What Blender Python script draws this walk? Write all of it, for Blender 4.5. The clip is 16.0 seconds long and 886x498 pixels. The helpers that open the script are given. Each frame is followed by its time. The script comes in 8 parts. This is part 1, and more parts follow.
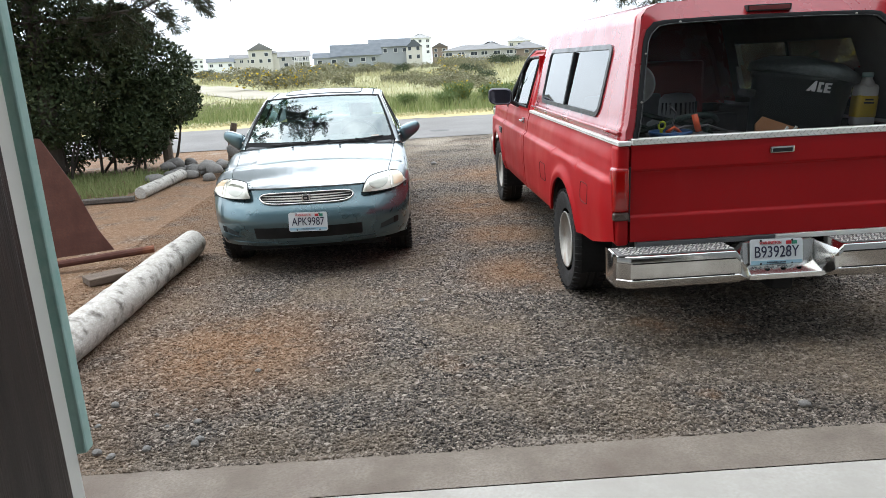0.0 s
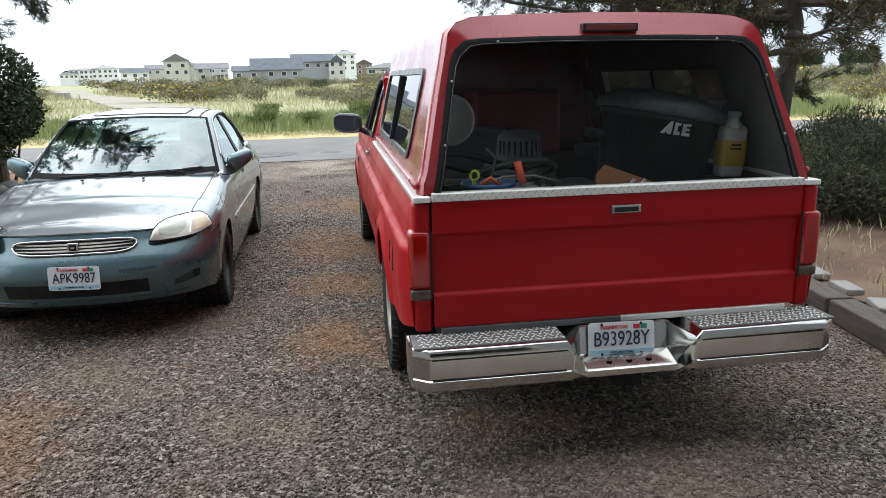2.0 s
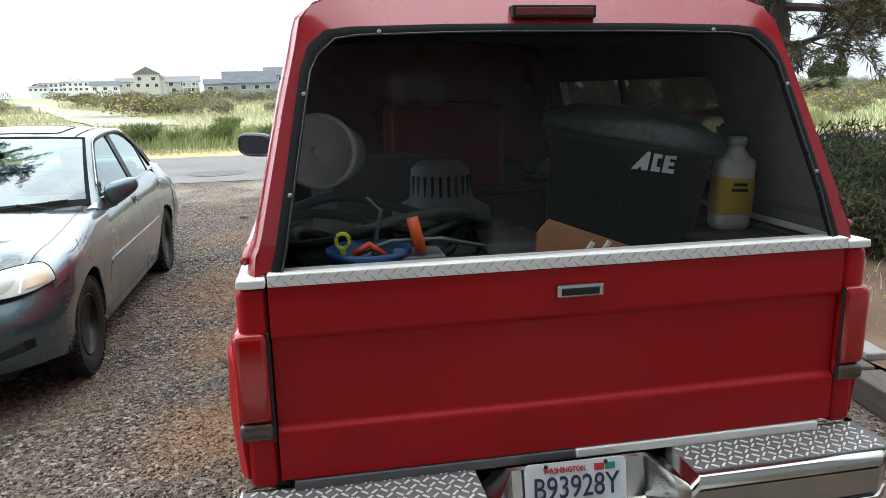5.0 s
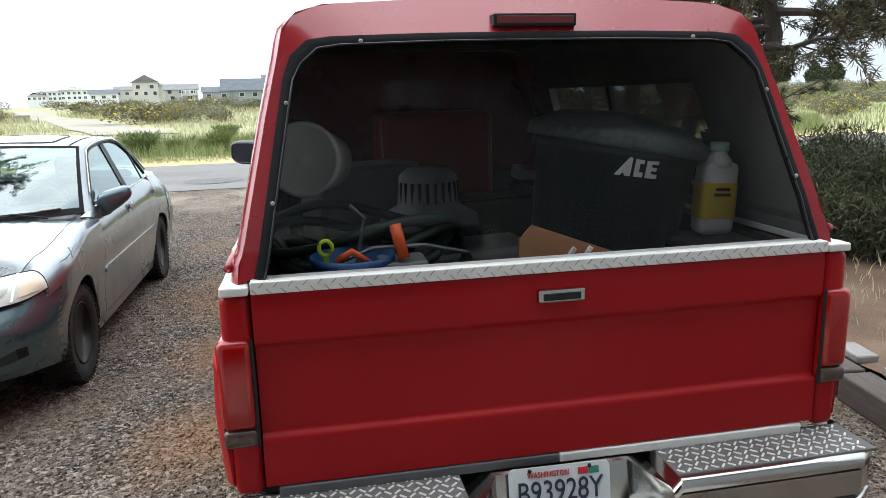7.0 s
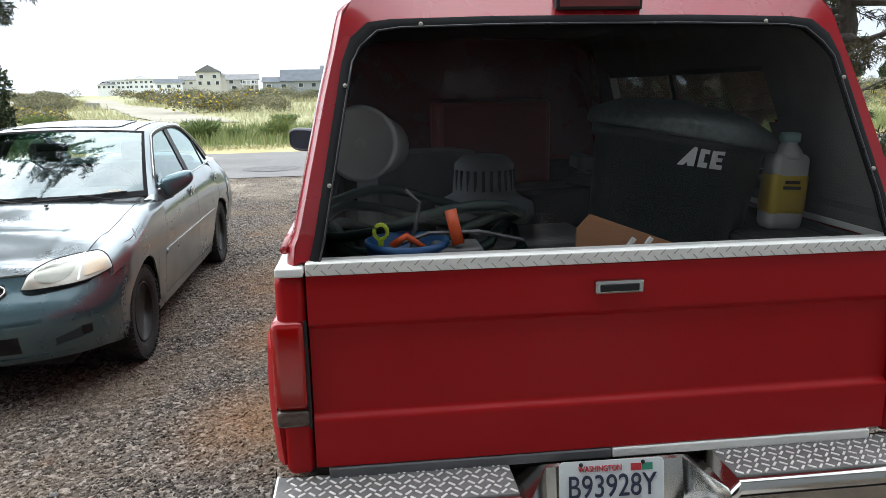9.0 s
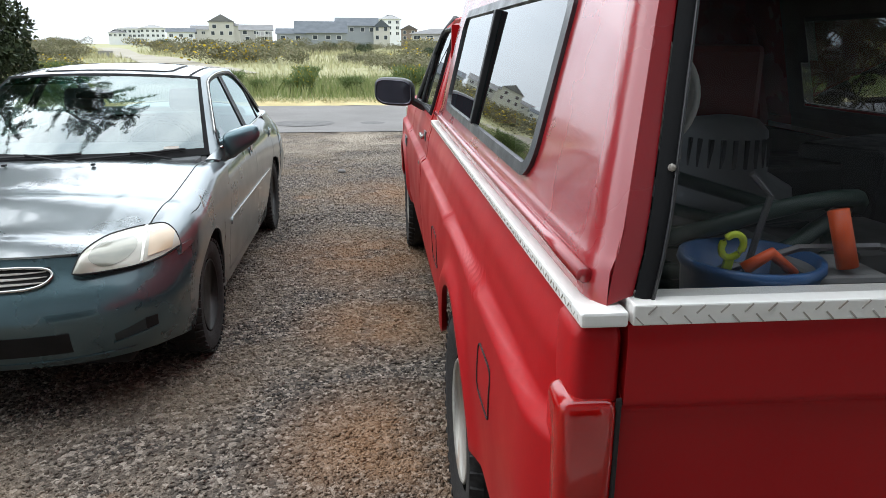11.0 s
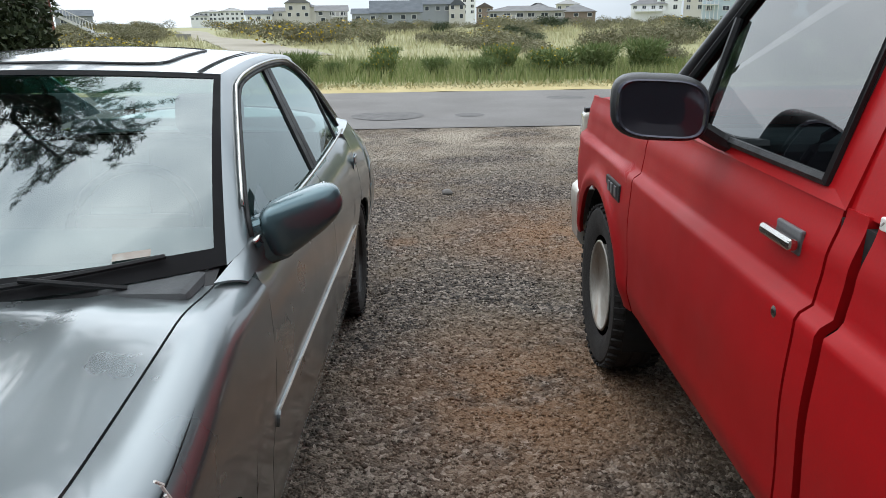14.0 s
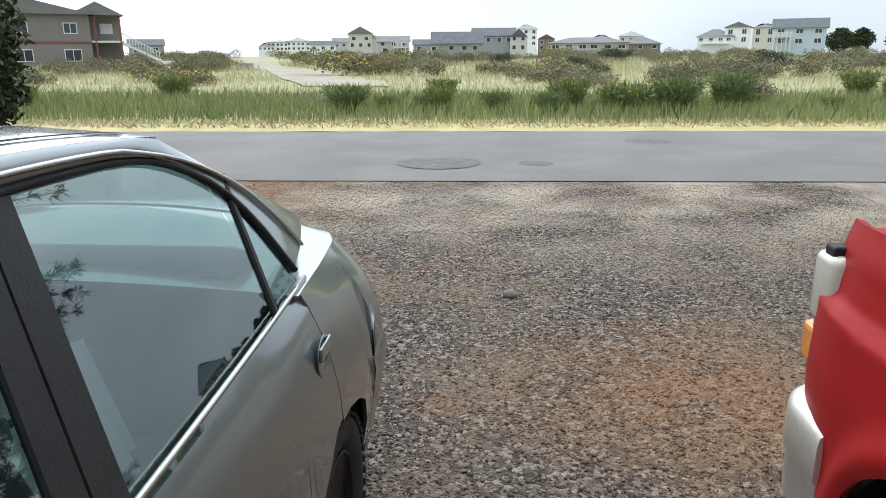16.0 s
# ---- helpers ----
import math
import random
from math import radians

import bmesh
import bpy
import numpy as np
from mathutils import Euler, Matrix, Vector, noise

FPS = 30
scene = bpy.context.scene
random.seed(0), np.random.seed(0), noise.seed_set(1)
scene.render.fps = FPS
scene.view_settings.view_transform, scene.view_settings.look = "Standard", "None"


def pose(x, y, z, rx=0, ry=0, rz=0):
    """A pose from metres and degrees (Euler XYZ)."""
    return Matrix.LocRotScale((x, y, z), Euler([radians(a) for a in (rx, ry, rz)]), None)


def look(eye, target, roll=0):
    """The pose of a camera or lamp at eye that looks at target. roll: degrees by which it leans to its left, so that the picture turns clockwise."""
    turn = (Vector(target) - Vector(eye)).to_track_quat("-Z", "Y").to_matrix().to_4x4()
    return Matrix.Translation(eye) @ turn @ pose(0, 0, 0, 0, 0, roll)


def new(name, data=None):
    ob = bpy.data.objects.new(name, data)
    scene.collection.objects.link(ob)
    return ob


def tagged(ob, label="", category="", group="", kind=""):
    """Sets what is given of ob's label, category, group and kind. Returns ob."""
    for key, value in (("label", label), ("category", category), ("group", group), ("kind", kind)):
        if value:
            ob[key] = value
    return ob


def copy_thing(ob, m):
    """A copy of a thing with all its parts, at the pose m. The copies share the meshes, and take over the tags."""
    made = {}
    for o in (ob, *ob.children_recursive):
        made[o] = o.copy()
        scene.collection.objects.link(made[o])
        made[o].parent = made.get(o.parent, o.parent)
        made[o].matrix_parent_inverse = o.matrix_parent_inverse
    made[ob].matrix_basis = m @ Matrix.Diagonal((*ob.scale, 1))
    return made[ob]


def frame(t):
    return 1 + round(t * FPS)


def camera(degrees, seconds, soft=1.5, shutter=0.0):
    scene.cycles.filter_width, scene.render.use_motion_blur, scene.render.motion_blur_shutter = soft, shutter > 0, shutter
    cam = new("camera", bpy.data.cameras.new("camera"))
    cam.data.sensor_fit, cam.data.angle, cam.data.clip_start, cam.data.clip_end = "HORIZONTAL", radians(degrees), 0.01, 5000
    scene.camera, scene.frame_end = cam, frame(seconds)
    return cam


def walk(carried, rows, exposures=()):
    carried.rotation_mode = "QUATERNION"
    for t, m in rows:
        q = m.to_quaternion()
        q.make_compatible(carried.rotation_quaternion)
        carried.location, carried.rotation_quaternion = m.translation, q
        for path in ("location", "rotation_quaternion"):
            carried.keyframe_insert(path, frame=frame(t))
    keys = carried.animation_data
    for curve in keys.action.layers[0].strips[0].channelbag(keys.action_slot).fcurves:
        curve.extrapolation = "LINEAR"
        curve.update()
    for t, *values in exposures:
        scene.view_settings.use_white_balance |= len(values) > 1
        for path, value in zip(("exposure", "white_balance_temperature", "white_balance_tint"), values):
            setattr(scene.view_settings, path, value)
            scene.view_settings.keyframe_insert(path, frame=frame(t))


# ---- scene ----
cam = camera(64.0, 16.0, soft=0.85)
PATH = [
    (0, (0.323, 0.074, 1.652), (0.38, 2.007, 1.142), -2.9),
    (0.5, (0.504, 0.322, 1.662), (0.596, 2.259, 1.173), -3.6),
    (1, (0.666, 0.609, 1.657), (0.767, 2.528, 1.105), -3.7),
    (1.5, (0.933, 0.83, 1.649), (0.974, 2.766, 1.15), -2.2),
    (2, (1.136, 1.049, 1.661), (1.403, 2.974, 1.189), -1.2),
    (2.5, (1.271, 1.334, 1.671), (1.618, 3.26, 1.262), -1.2),
    (3, (1.446, 1.564, 1.615), (1.72, 3.48, 1.111), -1.6),
    (3.5, (1.535, 1.82, 1.596), (1.666, 3.718, 0.977), -2.6),
    (4, (1.539, 2.043, 1.623), (1.87, 3.94, 1.085), -1.8),
    (4.5, (1.564, 2.097, 1.637), (1.884, 4.027, 1.219), -0.2),
    (5, (1.633, 2.104, 1.644), (1.965, 4.027, 1.205), -1.2),
    (5.2, (1.64, 2.108, 1.655), (2.003, 4.026, 1.219), -0.7),
    (7.3, (1.681, 2.071, 1.648), (1.999, 4.001, 1.232), -2.1),
    (7.5, (1.684, 2.066, 1.649), (1.962, 4.005, 1.242), -2.1),
    (8, (1.707, 2.063, 1.643), (1.902, 4.006, 1.21), -2.3),
    (8.2, (1.719, 2.059, 1.641), (1.887, 4.003, 1.204), -2.3),
    (10.3, (1.393, 2.564, 1.603), (1.636, 4.497, 1.151), 1.3),
    (10.5, (1.328, 2.698, 1.6), (1.506, 4.628, 1.105), 1.7),
    (11, (1.129, 2.936, 1.56), (1.289, 4.852, 1.007), 0.3),
    (11.5, (0.96, 3.2, 1.517), (0.802, 5.104, 0.924), -3.8),
    (12, (0.842, 3.678, 1.483), (0.497, 5.557, 0.891), -2.8),
    (12.5, (0.712, 4.152, 1.487), (0.58, 6.069, 0.932), 0.1),
    (13, (0.688, 4.581, 1.505), (0.689, 6.474, 0.858), -0.9),
    (13.5, (0.687, 5.024, 1.537), (0.497, 6.924, 0.943), -0.6),
    (14, (0.678, 5.528, 1.495), (0.638, 7.434, 0.89), -0.7),
    (14.5, (0.701, 5.964, 1.492), (0.698, 7.838, 0.794), -1.4),
    (15, (0.724, 6.477, 1.513), (0.595, 8.365, 0.866), 1.5),
    (15.5, (0.611, 7.024, 1.493), (0.467, 8.917, 0.865), 1.1),
    (16, (0.597, 7.536, 1.51), (0.402, 9.456, 0.983), -0.3),
]
walk(cam, [(t, look(eye, target, roll)) for t, eye, target, roll in PATH], [(0, 1.08), (1, 1.0), (1.5, 0.93), (2, 0.83), (2.5, 0.33), (3, 0.68), (3.5, 1.18), (4, 1.23), (5, 1.1), (8.2, 1.06), (10.3, 0.98), (11, 0.83), (12, 0.6), (12.5, 0.34), (13, 0.5), (13.5, 0.44), (14, 0.42), (14.5, 0.78), (15, 0.63), (15.5, 0.28), (16, 0.6)])

# ---- world and light ----
world = bpy.data.worlds.new("overcast_sky")
scene.world = world
world.use_nodes = True
wn, wl = world.node_tree.nodes, world.node_tree.links
wn.clear()
w_out, w_bg = wn.new("ShaderNodeOutputWorld"), wn.new("ShaderNodeBackground")
w_sky, w_mix = wn.new("ShaderNodeTexSky"), wn.new("ShaderNodeMix")
w_sky.sky_type, w_sky.sun_disc = "NISHITA", False
w_sky.sun_elevation, w_sky.sun_rotation = radians(48), radians(-44)
w_mix.data_type = "RGBA"
w_tc, w_map = wn.new("ShaderNodeTexCoord"), wn.new("ShaderNodeMapping")
w_map.inputs["Scale"].default_value = (1.6, 1.6, 5.0)
w_noise, w_ramp = wn.new("ShaderNodeTexNoise"), wn.new("ShaderNodeValToRGB")
w_noise.inputs["Scale"].default_value, w_noise.inputs["Detail"].default_value = 1.7, 5
w_ramp.color_ramp.elements[0].position, w_ramp.color_ramp.elements[1].position = 0.36, 0.66
w_ramp.color_ramp.elements[0].color = (5.6, 6.3, 7.0, 1)
w_ramp.color_ramp.elements[1].color = (11.0, 11.6, 12.0, 1)
wl.new(w_tc.outputs["Generated"], w_map.inputs["Vector"])
wl.new(w_map.outputs["Vector"], w_noise.inputs["Vector"])
wl.new(w_noise.outputs["Fac"], w_ramp.inputs["Fac"])
w_mix.inputs["Factor"].default_value = 0.86
wl.new(w_sky.outputs["Color"], w_mix.inputs["A"])
wl.new(w_ramp.outputs["Color"], w_mix.inputs["B"])
# the cloud is brightest round the veiled sun and breaks up overhead
SUN_FROM = Vector((-0.46, 0.48, 0.74)).normalized()
w_sep, w_even, w_flat = wn.new("ShaderNodeSeparateXYZ"), wn.new("ShaderNodeMapRange"), wn.new("ShaderNodeMix")
w_even.inputs["From Min"].default_value, w_even.inputs["From Max"].default_value = 0.12, 0.65
w_even.inputs["To Min"].default_value, w_even.inputs["To Max"].default_value = 0.25, 1.0
w_flat.data_type = "RGBA"
w_flat.inputs["A"].default_value = (6.2, 7.1, 8.0, 1)
w_dot, w_pos, w_pow, w_rise, w_gain = (wn.new(k) for k in ("ShaderNodeVectorMath", "ShaderNodeMath", "ShaderNodeMath", "ShaderNodeMath", "ShaderNodeVectorMath"))
w_dot.operation, w_pos.operation, w_pow.operation, w_rise.operation, w_gain.operation = "DOT_PRODUCT", "MAXIMUM", "POWER", "MULTIPLY_ADD", "SCALE"
w_dot.inputs[1].default_value = SUN_FROM
w_pos.inputs[1].default_value, w_pow.inputs[1].default_value = 0.0, 2.0
w_rise.inputs[1].default_value = 1.05
w_up = wn.new("ShaderNodeMapRange")
w_up.inputs["To Min"].default_value, w_up.inputs["To Max"].default_value = 0.52, 1.30
wl.new(w_sep.outputs["Z"], w_up.inputs["Value"])
wl.new(w_up.outputs["Result"], w_rise.inputs[2])
wl.new(w_tc.outputs["Generated"], w_sep.inputs["Vector"])
wl.new(w_sep.outputs["Z"], w_even.inputs["Value"])
wl.new(w_even.outputs["Result"], w_flat.inputs["Factor"])
wl.new(w_mix.outputs["Result"], w_flat.inputs["B"])
wl.new(w_tc.outputs["Generated"], w_dot.inputs[0])
wl.new(w_dot.outputs["Value"], w_pos.inputs[0])
wl.new(w_pos.outputs[0], w_pow.inputs[0])
wl.new(w_pow.outputs[0], w_rise.inputs[0])
wl.new(w_flat.outputs["Result"], w_gain.inputs[0])
wl.new(w_rise.outputs[0], w_gain.inputs["Scale"])
wl.new(w_gain.outputs["Vector"], w_bg.inputs["Color"])
w_bg.inputs["Strength"].default_value = 0.12
wl.new(w_bg.outputs["Background"], w_out.inputs["Surface"])

sun = new("sun", bpy.data.lights.new("sun", "SUN"))
sun.data.energy, sun.data.angle, sun.data.color = 0.5, radians(90), (1.0, 0.98, 0.95)
sun.matrix_world = look(SUN_FROM * 40, (0, 0, 0))


# ---- materials ----
def shader(name):
    m = bpy.data.materials.new(name)
    m.use_nodes = True
    n = m.node_tree.nodes
    return m, n, m.node_tree.links, n["Principled BSDF"]


def mix_node(n, l, fac, a, b, mode="MIX"):
    x = n.new("ShaderNodeMix")
    x.data_type, x.blend_type = "RGBA", mode
    for key, v in (("Factor", fac), ("A", a), ("B", b)):
        if isinstance(v, bpy.types.NodeSocket):
            l.new(v, x.inputs[key])
        elif key == "Factor":
            x.inputs[key].default_value = v
        else:
            x.inputs[key].default_value = (*v, 1)
    return x.outputs["Result"]


def noise_fac(n, l, scale, lo, hi, detail=4.0, coord="Object", stretch=(1, 1, 1), rough=0.55):
    """A noise between 0 and 1, cut between lo and hi."""
    tc, mp, tx, mr = (n.new(k) for k in ("ShaderNodeTexCoord", "ShaderNodeMapping", "ShaderNodeTexNoise", "ShaderNodeMapRange"))
    mp.inputs["Scale"].default_value = stretch
    tx.inputs["Scale"].default_value, tx.inputs["Detail"].default_value, tx.inputs["Roughness"].default_value = scale, detail, rough
    mr.inputs["From Min"].default_value, mr.inputs["From Max"].default_value = lo, hi
    l.new(tc.outputs[coord], mp.inputs["Vector"])
    l.new(mp.outputs["Vector"], tx.inputs["Vector"])
    l.new(tx.outputs["Fac"], mr.inputs["Value"])
    return mr.outputs["Result"]


def bump_from(n, l, b, height, strength, distance=0.01):
    bp = n.new("ShaderNodeBump")
    bp.inputs["Strength"].default_value, bp.inputs["Distance"].default_value = strength, distance
    l.new(height, bp.inputs["Height"])
    l.new(bp.outputs["Normal"], b.inputs["Normal"])


def mat(name, col, rough=0.5, metal=0.0, col2=None, scale=6.0, fine=70.0, var=0.5, bump=0.15, coat=0.0, stretch=(1, 1, 1), dirt=None, dirt_lo=0.55, rough_var=0.12):
    """A surface of two colours mixed by a coarse noise, a fine grain, roughness that wanders and a fine relief."""
    m, n, l, b = shader(name)
    col2 = col2 or tuple(c * 0.72 for c in col)
    coarse = noise_fac(n, l, scale, 0.35, 0.7, stretch=stretch)
    grain = noise_fac(n, l, fine, 0.3, 0.75, stretch=stretch)
    mul = n.new("ShaderNodeMath")
    mul.operation = "MULTIPLY"
    mul.inputs[1].default_value = var
    l.new(coarse, mul.inputs[0])
    c = mix_node(n, l, mul.outputs[0], col, col2)
    c = mix_node(n, l, grain, c, tuple(min(1, k * 1.08 + 0.004) for k in col2)) if var > 0.6 else c
    if dirt:
        c = mix_node(n, l, noise_fac(n, l, scale * 0.45, dirt_lo, dirt_lo + 0.2, detail=7), c, dirt)
    l.new(c, b.inputs["Base Color"])
    mr = n.new("ShaderNodeMapRange")
    mr.inputs["To Min"].default_value, mr.inputs["To Max"].default_value = max(0.02, rough - rough_var), min(1, rough + rough_var)
    l.new(coarse, mr.inputs["Value"])
    l.new(mr.outputs["Result"], b.inputs["Roughness"])
    b.inputs["Metallic"].default_value, b.inputs["Coat Weight"].default_value = metal, coat
    b.inputs["Coat Roughness"].default_value = 0.06
    if bump:
        bump_from(n, l, b, grain, bump, 0.004)
    return m


def glass_mat(name, tint, gloss=0.02, face=0.08, rise=0.9, sheen=(1, 1, 1)):
    """Thin pane, seen through with a tint; its mirror reflection grows towards grazing angles."""
    m, n, l, b = shader(name)
    n.remove(b)
    t, g, mx, lw = (n.new(k) for k in ("ShaderNodeBsdfTransparent", "ShaderNodeBsdfGlossy", "ShaderNodeMixShader", "ShaderNodeLayerWeight"))
    t.inputs["Color"].default_value = (*tint, 1)
    g.inputs["Roughness"].default_value = gloss
    g.inputs["Color"].default_value = (*sheen, 1)
    lw.inputs["Blend"].default_value = 0.5
    pw, ma = n.new("ShaderNodeMath"), n.new("ShaderNodeMath")
    pw.operation, ma.operation, ma.use_clamp = "POWER", "MULTIPLY_ADD", True
    pw.inputs[1].default_value = 5.0
    ma.inputs[1].default_value, ma.inputs[2].default_value = rise, face
    l.new(lw.outputs["Facing"], pw.inputs[0])
    l.new(pw.outputs[0], ma.inputs[0])
    l.new(ma.outputs[0], mx.inputs["Fac"])
    l.new(t.outputs["BSDF"], mx.inputs[1])
    l.new(g.outputs["BSDF"], mx.inputs[2])
    l.new(mx.outputs["Shader"], n["Material Output"].inputs["Surface"])
    return m


def island_mat(name, cols, rough=0.7, trans=0.0, per_object=False):
    """Leaves, blades and stones: each island its own tone out of cols."""
    m, n, l, b = shader(name)
    if per_object:
        src = n.new("ShaderNodeObjectInfo").outputs["Random"]
    else:
        src = n.new("ShaderNodeNewGeometry").outputs["Random Per Island"]
    r = n.new("ShaderNodeValToRGB")
    e = r.color_ramp.elements
    while len(e) < len(cols):
        e.new(0.5)
    for i, c in enumerate(cols):
        e[i].position, e[i].color = i / max(1, len(cols) - 1), (*c, 1)
    l.new(src, r.inputs["Fac"])
    c = mix_node(n, l, noise_fac(n, l, 0.35, 0.35, 0.65), r.outputs["Color"], tuple(np.mean(cols, axis=0) * 0.75), "MIX")
    c2 = mix_node(n, l, 0.6, r.outputs["Color"], c)
    l.new(c2, b.inputs["Base Color"])
    b.inputs["Roughness"].default_value = rough
    b.inputs["Specular IOR Level"].default_value = 0.16
    return m


def gravel_mat(name, stones=True):
    """Dark crushed rock with brown fines and rust-coloured needle litter in patches."""
    m, n, l, b = shader(name)
    tc = n.new("ShaderNodeTexCoord")
    tone = n.new("ShaderNodeValToRGB")
    e = tone.color_ramp.elements
    e[0].color, e[1].color = (0.030, 0.026, 0.024, 1), (0.34, 0.290, 0.245, 1)
    for p, c in ((0.35, (0.092, 0.077, 0.065, 1)), (0.75, (0.185, 0.153, 0.126, 1))):
        x = e.new(p)
        x.color = c
    if stones:
        l.new(n.new("ShaderNodeNewGeometry").outputs["Random Per Island"], tone.inputs["Fac"])
    else:
        v = n.new("ShaderNodeTexVoronoi")
        v.inputs["Scale"].default_value = 48
        l.new(tc.outputs["Object"], v.inputs["Vector"])
        sp = n.new("ShaderNodeSeparateColor")
        l.new(v.outputs["Color"], sp.inputs["Color"])
        l.new(sp.outputs["Red"], tone.inputs["Fac"])
        v2 = n.new("ShaderNodeTexVoronoi")
        v2.inputs["Scale"].default_value = 95
        l.new(tc.outputs["Object"], v2.inputs["Vector"])
        add = n.new("ShaderNodeMath")
        add.operation = "ADD"
        l.new(v.outputs["Distance"], add.inputs[0])
        l.new(v2.outputs["Distance"], add.inputs[1])
        inv = n.new("ShaderNodeMath")
        inv.operation = "SUBTRACT"
        inv.inputs[0].default_value = 1
        l.new(add.outputs[0], inv.inputs[1])
        bump_from(n, l, b, inv.outputs[0], 0.9, 0.012)
    c = mix_node(n, l, noise_fac(n, l, 1.3, 0.46, 0.66, 6), tone.outputs["Color"], (0.22, 0.165, 0.115), "MIX")
    c = mix_node(n, l, 0.6, tone.outputs["Color"], c)
    # needle litter between the wheels and along the edges
    litter = noise_fac(n, l, 0.75, 0.57, 0.72, 8, rough=0.7)
    sep, edge, wob, both = n.new("ShaderNodeSeparateXYZ"), n.new("ShaderNodeMapRange"), n.new("ShaderNodeMath"), n.new("ShaderNodeMath")
    l.new(tc.outputs["Object"], sep.inputs["Vector"])
    edge.inputs["From Min"].default_value, edge.inputs["From Max"].default_value = -0.9, -2.6
    l.new(sep.outputs["X"], edge.inputs["Value"])
    wob.operation, both.operation, both.use_clamp = "MULTIPLY", "MAXIMUM", True
    wob.use_clamp = True
    l.new(edge.outputs["Result"], wob.inputs[0])
    l.new(noise_fac(n, l, 2.2, 0.25, 0.50, 6), wob.inputs[1])
    l.new(litter, both.inputs[0])
    l.new(wob.outputs[0], both.inputs[1])
    litter = both.outputs[0]
    ragged = noise_fac(n, l, 2.6, 0.28, 0.52, 8, rough=0.7)
    for px, py, pr in ((1.50, 10.6, 1.15), (1.05, 8.2, 0.95), (1.15, 5.5, 0.65), (1.1, 6.8, 0.6), (-0.9, 4.2, 1.0)):
        ds, mr, mu, mx = n.new("ShaderNodeVectorMath"), n.new("ShaderNodeMapRange"), n.new("ShaderNodeMath"), n.new("ShaderNodeMath")
        ds.operation, mu.operation, mx.operation = "DISTANCE", "MULTIPLY", "MAXIMUM"
        ds.inputs[1].default_value = (px, py, 0)
        mr.inputs["From Min"].default_value, mr.inputs["From Max"].default_value = pr, pr * 0.25
        l.new(tc.outputs["Object"], ds.inputs[0])
        l.new(ds.outputs["Value"], mr.inputs["Value"])
        l.new(mr.outputs["Result"], mu.inputs[0])
        l.new(ragged, mu.inputs[1])
        l.new(litter, mx.inputs[0])
        l.new(mu.outputs[0], mx.inputs[1])
        litter = mx.outputs[0]
    # pale sand worked up beside the road
    far, sandy = n.new("ShaderNodeMapRange"), n.new("ShaderNodeMath")
    far.inputs["From Min"].default_value, far.inputs["From Max"].default_value = 12.2, 14.6
    sandy.operation = "MULTIPLY"
    l.new(sep.outputs["Y"], far.inputs["Value"])
    l.new(far.outputs["Result"], sandy.inputs[0])
    l.new(noise_fac(n, l, 0.9, 0.38, 0.62, 6), sandy.inputs[1])
    c = mix_node(n, l, sandy.outputs[0], c, mix_node(n, l, 0.78, tone.outputs["Color"], (0.44, 0.38, 0.30)))
    c = mix_node(n, l, litter, c, mix_node(n, l, 0.66, tone.outputs["Color"], (0.27, 0.145, 0.072)))
    l.new(c, b.inputs["Base Color"])
    b.inputs["Roughness"].default_value = 0.9
    b.inputs["Specular IOR Level"].default_value = 0.25
    return m


GRAVEL, STONE = gravel_mat("gravel_bed", False), gravel_mat("gravel_stones", True)
ASPHALT = mat("asphalt", (0.165, 0.155, 0.147), 0.9, col2=(0.130, 0.122, 0.115), scale=0.7, fine=120, var=0.8, bump=0.5)
TAR = mat("dark_patch", (0.105, 0.10, 0.096), 0.85, scale=5, fine=100, bump=0.4)
CONCRETE = mat("concrete", (0.40, 0.38, 0.345), 0.85, col2=(0.30, 0.28, 0.25), scale=2.5, fine=60, var=0.9, bump=0.3, dirt=(0.17, 0.14, 0.11), dirt_lo=0.58)
OLDCONC = mat("gritty_concrete", (0.235, 0.20, 0.16), 0.9, col2=(0.12, 0.095, 0.075), scale=3, fine=90, var=0.9, bump=0.6, dirt=(0.12, 0.09, 0.07), dirt_lo=0.5)
FIELD = mat("dune_soil", (0.36, 0.32, 0.18), 0.95, col2=(0.21, 0.22, 0.095), scale=0.12, fine=3.0, var=0.9, bump=0.6)
STRAW = mat("mown_straw", (0.50, 0.41, 0.20), 0.95, col2=(0.33, 0.27, 0.12), scale=1.2, fine=26, var=0.9, bump=0.8)
SAND = mat("sand_track", (0.33, 0.30, 0.245), 0.95, col2=(0.24, 0.215, 0.16), scale=0.3, fine=8, var=0.9, bump=0.5)
DUFF = mat("needle_duff", (0.185, 0.105, 0.060), 0.95, col2=(0.085, 0.050, 0.034), scale=2.2, fine=60, var=0.9, bump=0.9, dirt=(0.19, 0.14, 0.09), dirt_lo=0.56)
PAINT = mat("grey_green_metallic", (0.212, 0.238, 0.246), 0.32, 0.80, col2=(0.196, 0.221, 0.229), scale=3, fine=260, var=0.5, bump=0.003, coat=1.0, rough_var=0.05)
BUMPER = mat("teal_bumper_paint", (0.082, 0.138, 0.155), 0.30, 0.66, col2=(0.072, 0.122, 0.138), scale=3, fine=200, var=0.5, bump=0.02, coat=0.8, rough_var=0.06)
RED = mat("faded_red_paint", (0.385, 0.004, 0.007), 0.46, 0.0, col2=(0.30, 0.004, 0.006), scale=1.6, fine=120, var=0.7, bump=0.02, coat=0.04, dirt=(0.23, 0.014, 0.014), dirt_lo=0.6)
